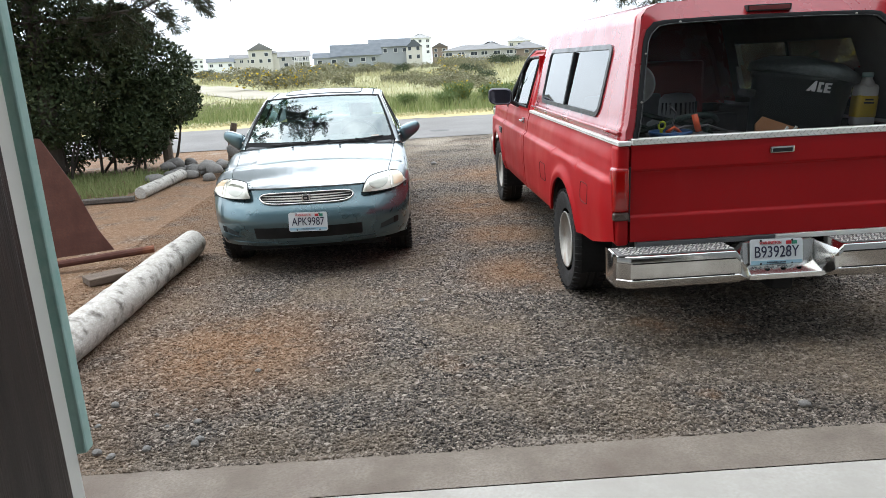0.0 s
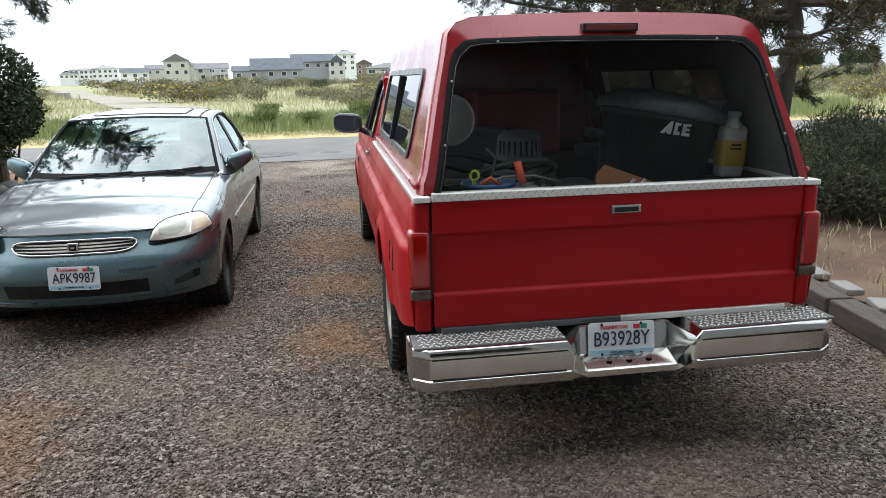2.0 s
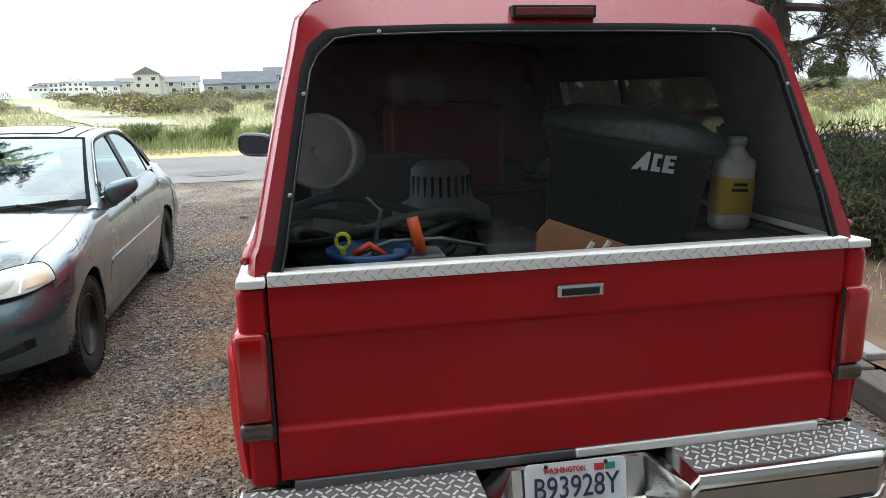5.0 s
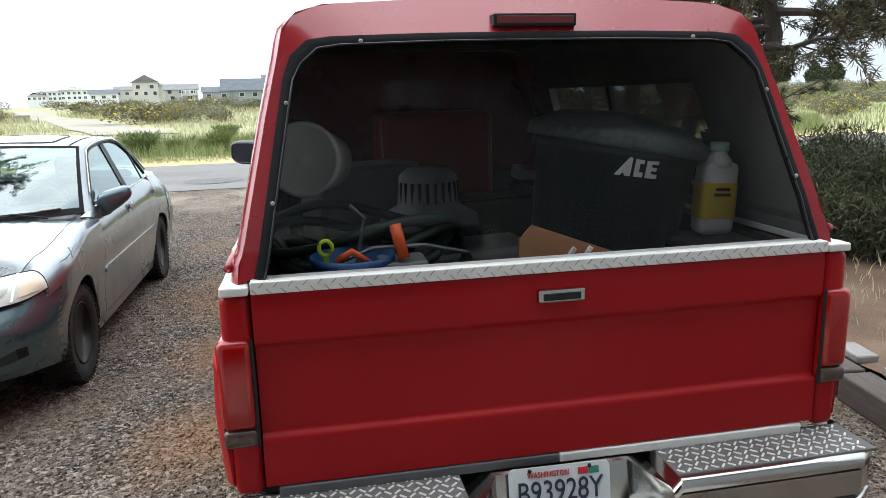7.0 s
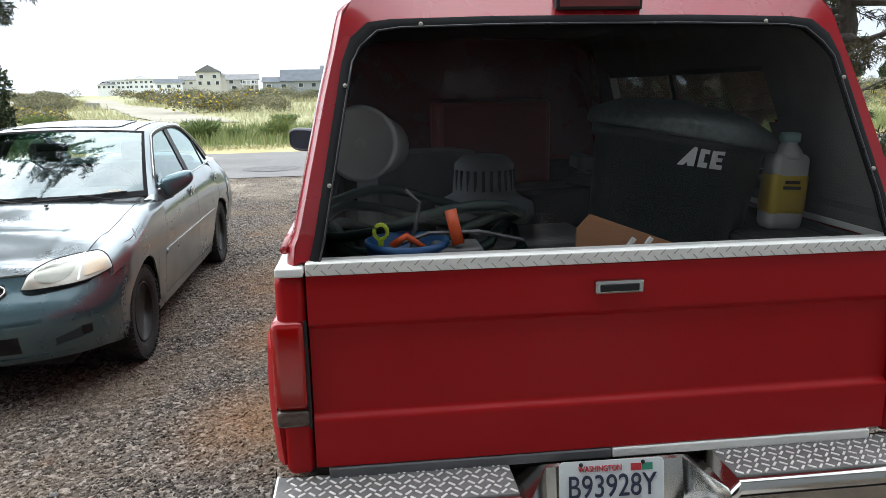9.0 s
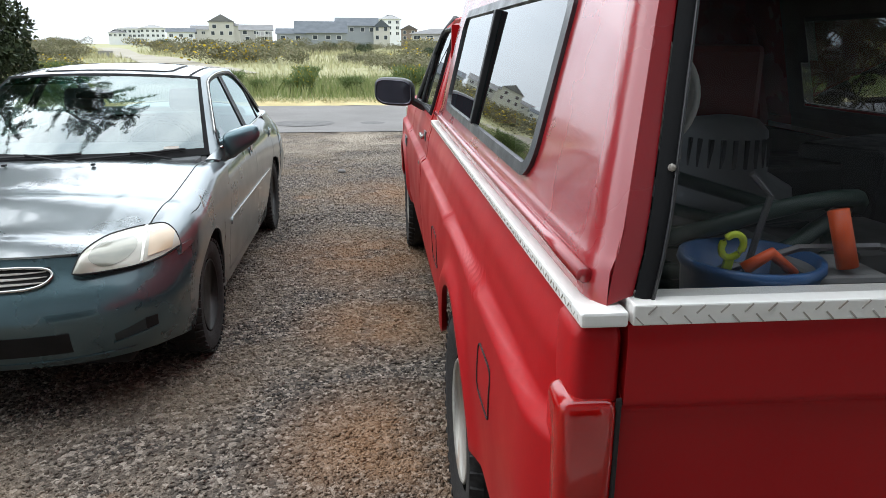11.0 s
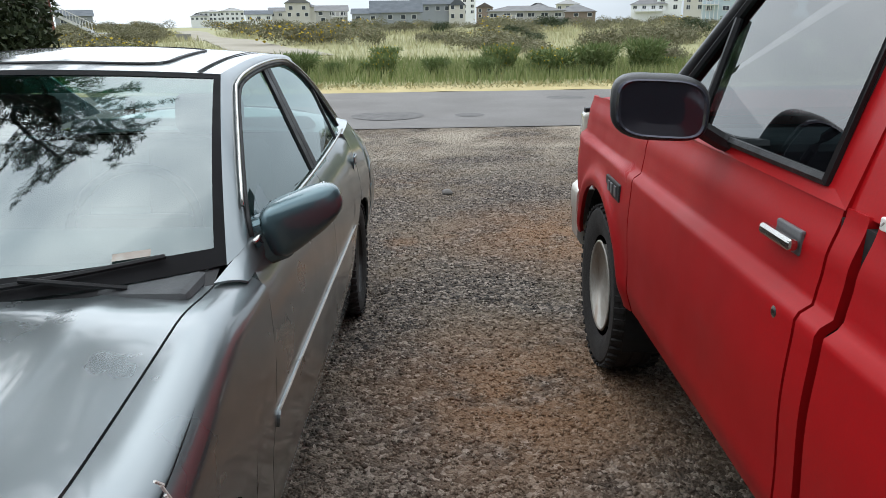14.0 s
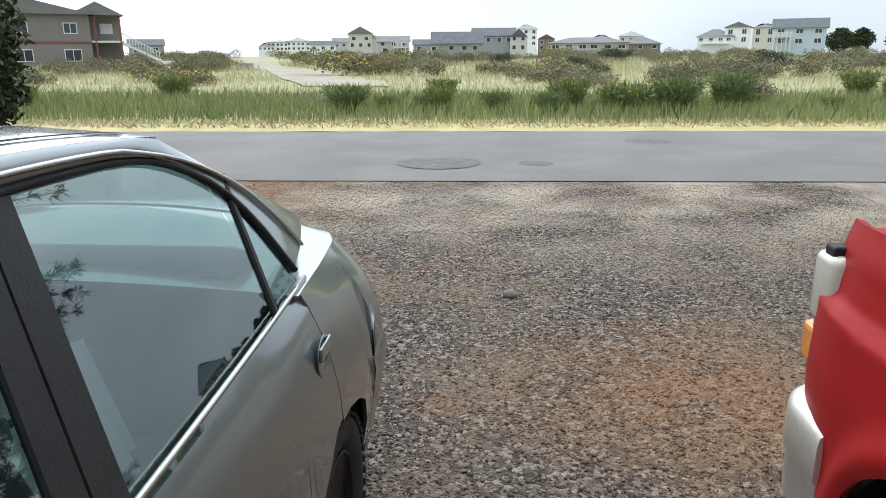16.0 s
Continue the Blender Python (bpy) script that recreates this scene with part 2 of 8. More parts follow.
REDTOP = mat("red_fibreglass", (0.29, 0.012, 0.017), 0.30, 0.0, col2=(0.29, 0.014, 0.019), scale=2.2, fine=90, var=0.6, bump=0.02, coat=0.6)
RUBBER = mat("tyre_rubber", (0.016, 0.015, 0.015), 0.75, col2=(0.030, 0.028, 0.027), scale=9, fine=120, var=0.7, bump=0.25)
TRIM = mat("black_trim", (0.018, 0.018, 0.019), 0.5, col2=(0.03, 0.03, 0.03), scale=14, fine=160, bump=0.12)
# near-black for black parts and for shade painted into gaps and hollows
GAP = mat("shade_black", (0.006, 0.006, 0.006), 0.9, bump=0.0)
CHROME = mat("chrome", (0.56, 0.55, 0.525), 0.17, 1.0, col2=(0.40, 0.385, 0.36), scale=5, fine=60, var=0.6, bump=0.02, rough_var=0.06, dirt=(0.36, 0.33, 0.27), dirt_lo=0.64)
BRIGHT = mat("bright_aluminium", (0.84, 0.83, 0.80), 0.45, 0.15, col2=(0.72, 0.70, 0.66), scale=8, fine=50, var=0.8, bump=0.1)
STEEL = mat("painted_steel_wheel", (0.46, 0.45, 0.42), 0.5, 0.3, col2=(0.30, 0.27, 0.23), scale=7, fine=60, var=0.8, bump=0.1, dirt=(0.22, 0.13, 0.08), dirt_lo=0.6)
RED.node_tree.nodes["Principled BSDF"].inputs["Specular IOR Level"].default_value = 0.18
BLACKSTEEL = mat("black_steel_wheel", (0.012, 0.012, 0.012), 0.6, 0.0, col2=(0.022, 0.020, 0.019), scale=9, fine=70, var=0.7, bump=0.1)
for _m in (TRIM, RUBBER, BLACKSTEEL):
    _m.node_tree.nodes["Principled BSDF"].inputs["Specular IOR Level"].default_value = 0.22
RUST = mat("rust", (0.22, 0.085, 0.035), 0.9, 0.1, col2=(0.11, 0.045, 0.025), scale=10, fine=70, var=0.9, bump=0.4)
LENS = mat("hazy_headlight", (0.49, 0.475, 0.40), 0.13, 0.0, col2=(0.50, 0.485, 0.40), scale=4, fine=30, var=0.5, bump=0.02, coat=1.0)
REFLECTOR = mat("headlight_reflector", (0.74, 0.72, 0.64), 0.12, 0.7, bump=0.0)
AMBER = mat("amber_lens", (0.75, 0.26, 0.02), 0.15, coat=1.0, bump=0.02)
PALEAMBER = mat("pale_amber_lens", (0.60, 0.46, 0.30), 0.2, coat=1.0, bump=0.02)
DULLRED = mat("dull_red_lens", (0.20, 0.022, 0.022), 0.4, col2=(0.11, 0.018, 0.018), scale=14, fine=60, var=0.8, bump=0.05)
REDLENS = mat("red_lens", (0.38, 0.006, 0.005), 0.12, col2=(0.17, 0.004, 0.004), scale=7, fine=40, coat=0.35, bump=0.04)
SMOKE = mat("smoked_lens", (0.075, 0.045, 0.034), 0.3, coat=0.3, bump=0.03)
WHITE = mat("white_paint", (0.72, 0.71, 0.67), 0.5, col2=(0.60, 0.59, 0.54), scale=5, fine=50, bump=0.05)
PLATE = mat("plate_white", (0.70, 0.73, 0.74), 0.35, col2=(0.62, 0.68, 0.71), scale=6, fine=60, bump=0.03)
PLATEBLUE = mat("plate_blue", (0.34, 0.55, 0.66), 0.35, bump=0.03)
INK = mat("plate_ink", (0.02, 0.025, 0.06), 0.4, bump=0.0)
REDINK = mat("red_ink", (0.55, 0.03, 0.04), 0.4, bump=0.0)
GREENINK = mat("green_sticker", (0.03, 0.24, 0.15), 0.4, bump=0.0)
CLOTH = mat("grey_seat_cloth", (0.20, 0.21, 0.215), 0.9, scale=9, fine=200, bump=0.3)
DASH = mat("grey_dashboard", (0.075, 0.08, 0.083), 0.7, scale=9, fine=200, bump=0.2)
GLASS = glass_mat("clear_glass", (0.38, 0.50, 0.48), face=0.17, sheen=(0.88, 0.97, 0.97))
DARKGLASS = glass_mat("smoked_glass", (0.72, 0.72, 0.72), face=0.02, rise=0.3)
TOPGLASS = glass_mat("topper_side_glass", (0.24, 0.26, 0.28), face=0.16)
CABGLASS = glass_mat("cab_glass", (0.17, 0.20, 0.22), face=0.13)


# ---- building blocks ----
def link(name, bm_or_mesh, material, parent=None, label="", smooth=False):
    if isinstance(bm_or_mesh, bmesh.types.BMesh):
        me = bpy.data.meshes.new(name)
        bm_or_mesh.normal_update()
        bm_or_mesh.to_mesh(me)
        bm_or_mesh.free()
    else:
        me = bm_or_mesh
    if not me.materials:
        me.materials.append(material)
    if smooth:
        me.shade_smooth()
    ob = new(name, me)
    if parent is not None:
        ob.parent = parent
    if label:
        tagged(ob, label)
    return ob


def part(name, bm, material, parent, label="", smooth=False):
    return link(name, bm, material, parent, label, smooth)


def soft(ob, angle=40):
    """Smooth shading that keeps edges sharper than angle."""
    me = ob.data
    me.shade_smooth()
    me.set_sharp_from_angle(angle=radians(angle))
    return ob


def thing(name, m, label, category, group="", kind=""):
    ob = new(name)
    ob.matrix_basis = m
    return tagged(ob, label, category, group, kind)


def box_bm(x0, x1, y0, y1, z0, z1, bevel=0.0, seg=2):
    bm = bmesh.new()
    bmesh.ops.create_cube(bm, size=1)
    bmesh.ops.scale(bm, vec=(x1 - x0, y1 - y0, z1 - z0), verts=bm.verts)
    bmesh.ops.translate(bm, vec=((x0 + x1) / 2, (y0 + y1) / 2, (z0 + z1) / 2), verts=bm.verts)
    if bevel:
        bmesh.ops.bevel(bm, geom=bm.edges[:], offset=bevel, segments=seg, affect="EDGES", profile=0.5)
    return bm


def grid_bm(fn, us, vs, flip=False, bm=None):
    """A sheet through fn(u, v)."""
    bm = bm or bmesh.new()
    rows = [[bm.verts.new(fn(u, v)) for v in vs] for u in us]
    for i in range(len(us) - 1):
        for j in range(len(vs) - 1):
            q = [rows[i][j], rows[i + 1][j], rows[i + 1][j + 1], rows[i][j + 1]]
            try:
                bm.faces.new(q[::-1] if flip else q)
            except ValueError:
                pass
    return bm


def both_sides(bm):
    """Weld and turn all faces outwards."""
    bmesh.ops.remove_doubles(bm, verts=bm.verts, dist=0.0004)
    bmesh.ops.recalc_face_normals(bm, faces=bm.faces)
    if any(e.is_boundary for e in bm.edges):
        # open panels of a vehicle face away from the middle of its body
        mid = Vector((0, 2.3, 0.55))
        if sum(f.normal.dot(f.calc_center_median() - mid) * f.calc_area() for f in bm.faces) < 0:
            bmesh.ops.reverse_faces(bm, faces=bm.faces[:])
    return bm


def wheel_well(parent, k, y, z, r, x0, x1):
    """The dark inner arch over a wheel."""
    bm = grid_bm(lambda x, a: (k * x, y + r * math.cos(a), z + r * math.sin(a)), [x0, x1], spaced(-0.35, math.pi + 0.35, 25))
    bm.faces.new([bm.verts.new((k * x0, y + r * math.cos(a), z + r * math.sin(a))) for a in spaced(-0.35, math.pi + 0.35, 25)])
    return part("wheel_well", bm, GAP, parent)


def thick(ob, t=0.012):
    me = ob.data
    used = [0] * len(me.edges)
    for lp in me.loops:
        used[lp.edge_index] += 1
    for e in me.edges:
        e.use_edge_sharp = used[e.index] < 2
    md = ob.modifiers.new("sheet", "SOLIDIFY")
    md.thickness, md.offset = t, -1
    return ob


def lathe_bm(profile, n=28, axis="Z", cap=True):
    """Turn (radius, height) pairs about an axis."""
    bm = bmesh.new()
    rings = []
    for r, h in profile:
        ring = []
        for k in range(n):
            a = 2 * math.pi * k / n
            p = (r * math.cos(a), r * math.sin(a), h)
            if axis == "X":
                p = (h, r * math.cos(a), r * math.sin(a))
            elif axis == "Y":
                p = (r * math.cos(a), h, r * math.sin(a))
            ring.append(bm.verts.new(p))
        rings.append(ring)
    for a, b in zip(rings, rings[1:]):
        for k in range(n):
            bm.faces.new((a[k], a[(k + 1) % n], b[(k + 1) % n], b[k]))
    if cap:
        bm.faces.new(rings[0][::-1])
        bm.faces.new(rings[-1])
    bmesh.ops.recalc_face_normals(bm, faces=bm.faces)
    return bm


def tube_bm(points, radius, n=8, bm=None, taper=None, closed=False):
    """A round bar along points."""
    bm = bm or bmesh.new()
    pts = [Vector(p) for p in points]
    rings = []
    up = Vector((0.13, 0.21, 0.97)).normalized()
    for i, p in enumerate(pts):
        a, b = pts[max(0, i - 1)], pts[min(len(pts) - 1, i + 1)]
        if closed:
            a, b = pts[i - 1], pts[(i + 1) % len(pts)]
        d = (b - a).normalized()
        s = d.cross(up if abs(d.dot(up)) < 0.95 else Vector((1, 0, 0))).normalized()
        t = s.cross(d)
        r = radius if taper is None else radius * (1 + (taper - 1) * i / max(1, len(pts) - 1))
        rings.append([bm.verts.new(p + r * (math.cos(2 * math.pi * k / n) * s + math.sin(2 * math.pi * k / n) * t)) for k in range(n)])
    pairs = list(zip(rings, rings[1:])) + ([(rings[-1], rings[0])] if closed else [])
    for ra, rb in pairs:
        for k in range(n):
            bm.faces.new((ra[k], ra[(k + 1) % n], rb[(k + 1) % n], rb[k]))
    if not closed:
        bm.faces.new(rings[0][::-1])
        bm.faces.new(rings[-1])
    return bm


def poly_bm(pts, depth, axis=1):
    """A flat outline pushed through by depth along an axis."""
    bm = bmesh.new()
    a = [bm.verts.new(p) for p in pts]
    off = [0, 0, 0]
    off[axis] = depth
    b = [bm.verts.new(Vector(p) + Vector(off)) for p in pts]
    bm.faces.new(a)
    bm.faces.new(b[::-1])
    for i in range(len(a)):
        j = (i + 1) % len(a)
        bm.faces.new((a[i], b[i], b[j], a[j]))
    bmesh.ops.recalc_face_normals(bm, faces=bm.faces)
    return bm


def text_mesh(body, height, width=None, extrude=0.0015):
    """Letters as a mesh, centred, lying in x-z and facing -y."""
    cu = bpy.data.curves.new("letters", "FONT")
    cu.body, cu.size, cu.extrude, cu.align_x, cu.align_y = body, height / 0.72, extrude, "CENTER", "CENTER"
    ob = bpy.data.objects.new("letters", cu)
    scene.collection.objects.link(ob)
    dg = bpy.context.evaluated_depsgraph_get()
    me = bpy.data.meshes.new_from_object(ob.evaluated_get(dg))
    bpy.data.objects.remove(ob)
    bpy.data.curves.remove(cu)
    xs = [v.co.x for v in me.vertices]
    k = width / (max(xs) - min(xs)) if width else 1
    me.transform(Matrix.Rotation(radians(90), 4, "X") @ Matrix.Diagonal((k, 1, 1, 1)))
    me.materials.clear()
    return me


def ramp(x, pts):
    """Straight lines between (x, y) pairs."""
    return float(np.interp(x, [p[0] for p in pts], [p[1] for p in pts]))


def smooth_ramp(x, pts):
    for (x0, y0), (x1, y1) in zip(pts, pts[1:]):
        if x <= x1:
            t = min(1, max(0, (x - x0) / (x1 - x0)))
            return y0 + (y1 - y0) * t * t * (3 - 2 * t)
    return pts[-1][1]


def spaced(a, b, n):
    return [a + (b - a) * i / (n - 1) for i in range(n)]


# ---- wheels and plates ----
def wheel(parent, name, x, y, z, r, width, rim_r, rim_mat, side, style):
    """A tyre with grooves and lugs, a rim and a hub; side is +1 or -1, the way it faces."""
    w = part(name, lathe_bm([(r * 0.62, -width * 0.40), (r * 0.80, -width * 0.50), (r * 0.93, -width * 0.49), (r * 0.985, -width * 0.40), (r, -width * 0.28),
                             (r, -width * 0.10), (r * 0.978, -width * 0.08), (r * 0.978, -width * 0.03), (r, -width * 0.01), (r, width * 0.12), (r * 0.978, width * 0.14),
                             (r * 0.978, width * 0.19), (r, width * 0.21), (r * 0.985, width * 0.40), (r * 0.93, width * 0.49), (r * 0.80, width * 0.50), (rim_r * 1.03, width * 0.42), (rim_r * 0.98, width * 0.36)],
                            44, "X", cap=False), RUBBER, parent, smooth=True)
    soft(w, 35)
    w.matrix_basis = Matrix.Translation((x, y, z))
    lug = bmesh.new()
    for k in range(46):
        a = 2 * math.pi * k / 46
        for s in (-1, 1):
            q = box_bm(-0.022, 0.022, -0.011, 0.011, -0.006, 0.006)
            bmesh.ops.transform(q, verts=q.verts, matrix=Matrix.Rotation(a, 4, "X") @ Matrix.Translation((s * width * 0.40, 0, r * 0.99)) @ Matrix.Rotation(s * 0.25, 4, "Y"))
            me = bpy.data.meshes.new("lug")
            q.to_mesh(me)
            q.free()
            lug.from_mesh(me)
            bpy.data.meshes.remove(me)
    part("tread", lug, RUBBER, w)["kind"] = "stuff"
    k = side
    if style == "steel":
        prof = [(rim_r, k * width * 0.42), (rim_r * 0.96, k * width * 0.44), (rim_r * 0.92, k * width * 0.36), (rim_r * 0.86, k * width * 0.10), (rim_r * 0.80, k * width * 0.06),
                (rim_r * 0.62, k * width * 0.17), (rim_r * 0.45, k * width * 0.18), (rim_r * 0.36, k * width * 0.10), (0.03, k * width * 0.10)]
    else:
        prof = [(rim_r, k * width * 0.42), (rim_r * 0.96, k * width * 0.45), (rim_r * 0.92, k * width * 0.38), (rim_r * 0.86, k * width * 0.02), (rim_r * 0.74, -k * width * 0.02),
                (rim_r * 0.58, k * width * 0.02), (rim_r * 0.40, k * width * 0.05), (0.03, k * width * 0.05)]
    part("rim", lathe_bm(prof, 36, "X"), rim_mat, w, smooth=True)
    if style == "steel":
        for j in range(8):
            sl = part("vent_slot", box_bm(-0.007, 0.007, -0.032, 0.032, -0.019, 0.019, 0.006, 1), GAP, w)
            sl.matrix_basis = Matrix.Rotation(2 * math.pi * j / 8, 4, "X") @ Matrix.Translation((k * width * 0.115, 0, rim_r * 0.72))
        part("hub", lathe_bm([(0.034, k * width * 0.09), (0.034, k * width * 0.22), (0.026, k * width * 0.25), (0.01, k * width * 0.26)], 20, "X"), BLACKSTEEL, w, smooth=True)
        n_nut, r_nut, nm = 4, 0.050, STEEL
    else:
        part("hub", lathe_bm([(0.050, 0.0), (0.048, k * 0.045), (0.036, k * 0.055), (0.036, k * 0.085), (0.03, k * 0.092), (0.005, k * 0.094)], 20, "X"), RUST, w, "rusty wheel hub", smooth=True)
        n_nut, r_nut, nm = 5, 0.070, STEEL
    for j in range(n_nut):
        a = 2 * math.pi * (j + 0.3) / n_nut
        nut = part("wheel_nut", lathe_bm([(0.011, 0), (0.011, k * 0.022), (0.007, k * 0.026)], 6, "X"), nm, w)
        nut.matrix_basis = Matrix.Translation((k * width * (0.10 if style == "steel" else 0.05), r_nut * math.cos(a), r_nut * math.sin(a)))
    return w


def licence_plate(parent, m, number):
    """A stamped plate, 305 x 152 mm, facing -y at the pose m."""
    bm = bmesh.new()
    pts = []
    for cx, cz, a0 in ((0.1375, 0.061, 0), (-0.1375, 0.061, 90), (-0.1375, -0.061, 180), (0.1375, -0.061, 270)):
        for k in range(5):
            a = radians(a0 + k * 22.5)
            pts.append((cx + 0.015 * math.cos(a), 0, cz + 0.015 * math.sin(a)))
    pl = part("licence_plate", poly_bm(pts, 0.003, 1), PLATE, parent, "white and blue licence plate with dark characters")
    pl.matrix_basis = m
    part("blue_band", box_bm(-0.147, 0.147, -0.0012, 0.0005, -0.068, -0.046), PLATEBLUE, pl)
    for body, h, w, x, z, mt, nm in ((number, 0.066, 0.255, 0, 0.000, INK, "plate_number"), ("WASHINGTON", 0.017, 0.125, -0.035, 0.053, REDINK, "state_name"),
                                     ("EVERGREEN STATE", 0.0085, 0.11, 0, -0.057, INK, "motto")):
        t = link(nm, text_mesh(body, h, w), mt, pl)
        t.matrix_basis = Matrix.Translation((x, -0.0022, z))
    part("month_sticker", box_bm(0.055, 0.085, -0.002, 0.0005, 0.043, 0.063), REDINK, pl, "red month sticker")
    part("year_sticker", box_bm(0.088, 0.118, -0.002, 0.0005, 0.043, 0.063), GREENINK, pl, "green year sticker")
    for x in (-0.09, 0.09):
        for z in (0.066, -0.064):
            b = part("plate_bolt", lathe_bm([(0.006, 0), (0.006, -0.003), (0.003, -0.005)], 8, "Y"), TRIM, pl)
            b.matrix_basis = Matrix.Translation((x, 0, z))
    return pl


# ---- the sedan ----
SEDAN = thing("sedan", pose(-0.585, 5.64, 0, 0, 0, 1.3), "grey-green metallic four-door sedan parked nose-out on the gravel", "car")
CF, CR, CARCH, CTYRE = 0.87, 3.49, 0.335, 0.297


def car_w(z):
    return ramp(z, [(0.18, 0.795), (0.34, 0.825), (0.60, 0.848), (0.72, 0.845), (0.85, 0.828), (1.0, 0.785)])


def car_front(z):
    return ramp(z, [(0.18, 0.15), (0.24, 0.095), (0.31, 0.048), (0.40, 0.012), (0.45, 0.001), (0.48, 0.0), (0.51, 0.005), (0.54, 0.018), (0.58, 0.043), (0.62, 0.072), (0.66, 0.100), (0.70, 0.124), (0.78, 0.17), (1.0, 0.3)])


def car_rear(z):
    return ramp(z, [(0.22, 4.34), (0.40, 4.44), (0.58, 4.45), (0.64, 4.38), (0.95, 4.30), (1.05, 4.24)])


def car_shell(s, z, off=0.0):
    """A place on the lower body: s from 0 (nose) by 1 and 2 (flank) to 3 (tail)."""
    w, yf, yr = car_w(z), car_front(z), car_rear(z)
    # the tail swells at the waist and draws in towards the boot lid
    w += smooth_ramp(s, [(1.72, 0), (2.2, 1)]) * ramp(z, [(0.35, 0.0), (0.50, 0.020), (0.74, 0.020), (0.86, -0.012), (1.0, -0.085)])
    a, n, ar = 0.64, 2.5, 0.46
    if s <= 1:
        t = s * math.pi / 2
        x, y = w * math.sin(t) ** (2 / n), yf + a * (1 - math.cos(t) ** (2 / n))
        return Vector((x * (1 + off / w), y - off * math.cos(t), z))
    if s >= 2:
        t = (3 - s) * math.pi / 2
        x, y = w * math.sin(t) ** (2 / n), yr - ar * (1 - math.cos(t) ** (2 / n))
        return Vector((x * (1 + off / w), y + off * math.cos(t), z))
    return Vector((w + off, yf + a + (yr - ar - yf - a) * (s - 1), z))


def car_s(y, z=0.6):
    lo, hi = 0.0, 3.0
    for _ in range(40):
        mid = (lo + hi) / 2
        if car_shell(mid, z).y < y:
            lo = mid
        else:
            hi = mid
    return lo


def car_top(x, y):
    """The height of hood, belt and boot lid."""
    c = ramp(y, [(0.0, 0.075), (1.2, 0.06), (1.5, 0.0), (3.6, 0.0), (3.8, 0.03), (4.4, 0.03)])
    return smooth_ramp(y, [(0.0, 0.635), (0.30, 0.70), (0.72, 0.805), (1.30, 0.905), (2.2, 0.955), (3.4, 0.985), (3.9, 0.975), (4.30, 0.905)]) + c * (1 - (x / 0.85) ** 2)


def car_low(y):
    z = ramp(y, [(0.0, 0.272), (0.3, 0.262), (0.6, 0.215), (0.9, 0.20), (3.9, 0.21), (4.3, 0.27)])
    for c in (CF, CR):
        d = CARCH ** 2 - (y - c) ** 2
        if d > 0:
            z = max(z, CTYRE + math.sqrt(d))
    return z


def car_edge(s):
    p = car_shell(s, 0.6)
    z = car_top(p.x, p.y)
    for _ in range(4):
        p = car_shell(s, z)
        z = car_top(p.x, p.y)
    return z


def car_bline(y):
    return ramp(y, [(0.0, 0.585), (0.08, 0.60), (0.14, 0.655), (0.24, 0.672), (0.42, 0.690), (0.64, 0.645), (3.9, 0.62), (4.2, 0.64), (4.5, 0.65)])


def cut(y):
    """Half width of the hood at its shut line."""
    return smooth_ramp(y, [(0.09, 0.56), (0.17, 0.60), (0.40, 0.658), (0.78, 0.688), (1.21, 0.714), (1.42, 0.722)])


# lower and upper edge of the headlight as curves x, y, z along its length
LAMP_LOW = ([(0, 0.449), (0.1, 0.486), (0.35, 0.559), (0.6, 0.666), (0.82, 0.744), (1, 0.807)],
            [(0, 0.128), (0.1, 0.124), (0.35, 0.158), (0.6, 0.228), (0.82, 0.309), (1, 0.424)],
            [(0, 0.661), (0.35, 0.659), (0.6, 0.661), (0.82, 0.671), (1, 0.694)])
LAMP_TOP = ([(0, 0.449), (0.12, 0.474), (0.35, 0.510), (0.55, 0.585), (0.72, 0.665), (0.86, 0.728), (0.95, 0.776), (1, 0.807)],
            [(0, 0.130), (0.12, 0.178), (0.35, 0.343), (0.55, 0.431), (0.72, 0.481), (0.86, 0.502), (0.95, 0.472), (1, 0.430)],
            [(0, 0.665), (0.12, 0.730), (0.35, 0.757), (0.55, 0.770), (0.72, 0.777), (0.86, 0.776), (0.95, 0.746), (1, 0.700)])


def spline(x, pts):
    """A smooth curve through (x, y) pairs."""
    n = len(pts)
    sl = [(pts[min(n - 1, i + 1)][1] - pts[max(0, i - 1)][1]) / (pts[min(n - 1, i + 1)][0] - pts[max(0, i - 1)][0]) for i in range(n)]
    for i in range(n - 1):
        (x0, y0), (x1, y1) = pts[i], pts[i + 1]
        if x <= x1 or i == n - 2:
            h, t = x1 - x0, min(1, max(0, (x - x0) / (x1 - x0)))
            return y0 * (1 + 2 * t) * (1 - t) ** 2 + sl[i] * h * t * (1 - t) ** 2 + y1 * t * t * (3 - 2 * t) + sl[i + 1] * h * t * t * (t - 1)


def car_panel(name, s0, s1, lo, hi, nu, nv, material, sgn, label="", off=0.0, t=0.012):
    def fn(s, v):
        a, b = lo(s), hi(s)
        p = car_shell(s, a + (b - a) * v, off)
        hem = 0.022 * max(0, (v - 0.86) / 0.14) ** 2 if name in ("front_door", "rear_door") else 0.0
        return (sgn * (p.x - hem), p.y, p.z)
    ob = part(name, both_sides(grid_bm(fn, spaced(s0, s1, nu), spaced(0, 1, nv), sgn < 0)), material, SEDAN, label, smooth=True)
    return thick(ob, t) if t else ob


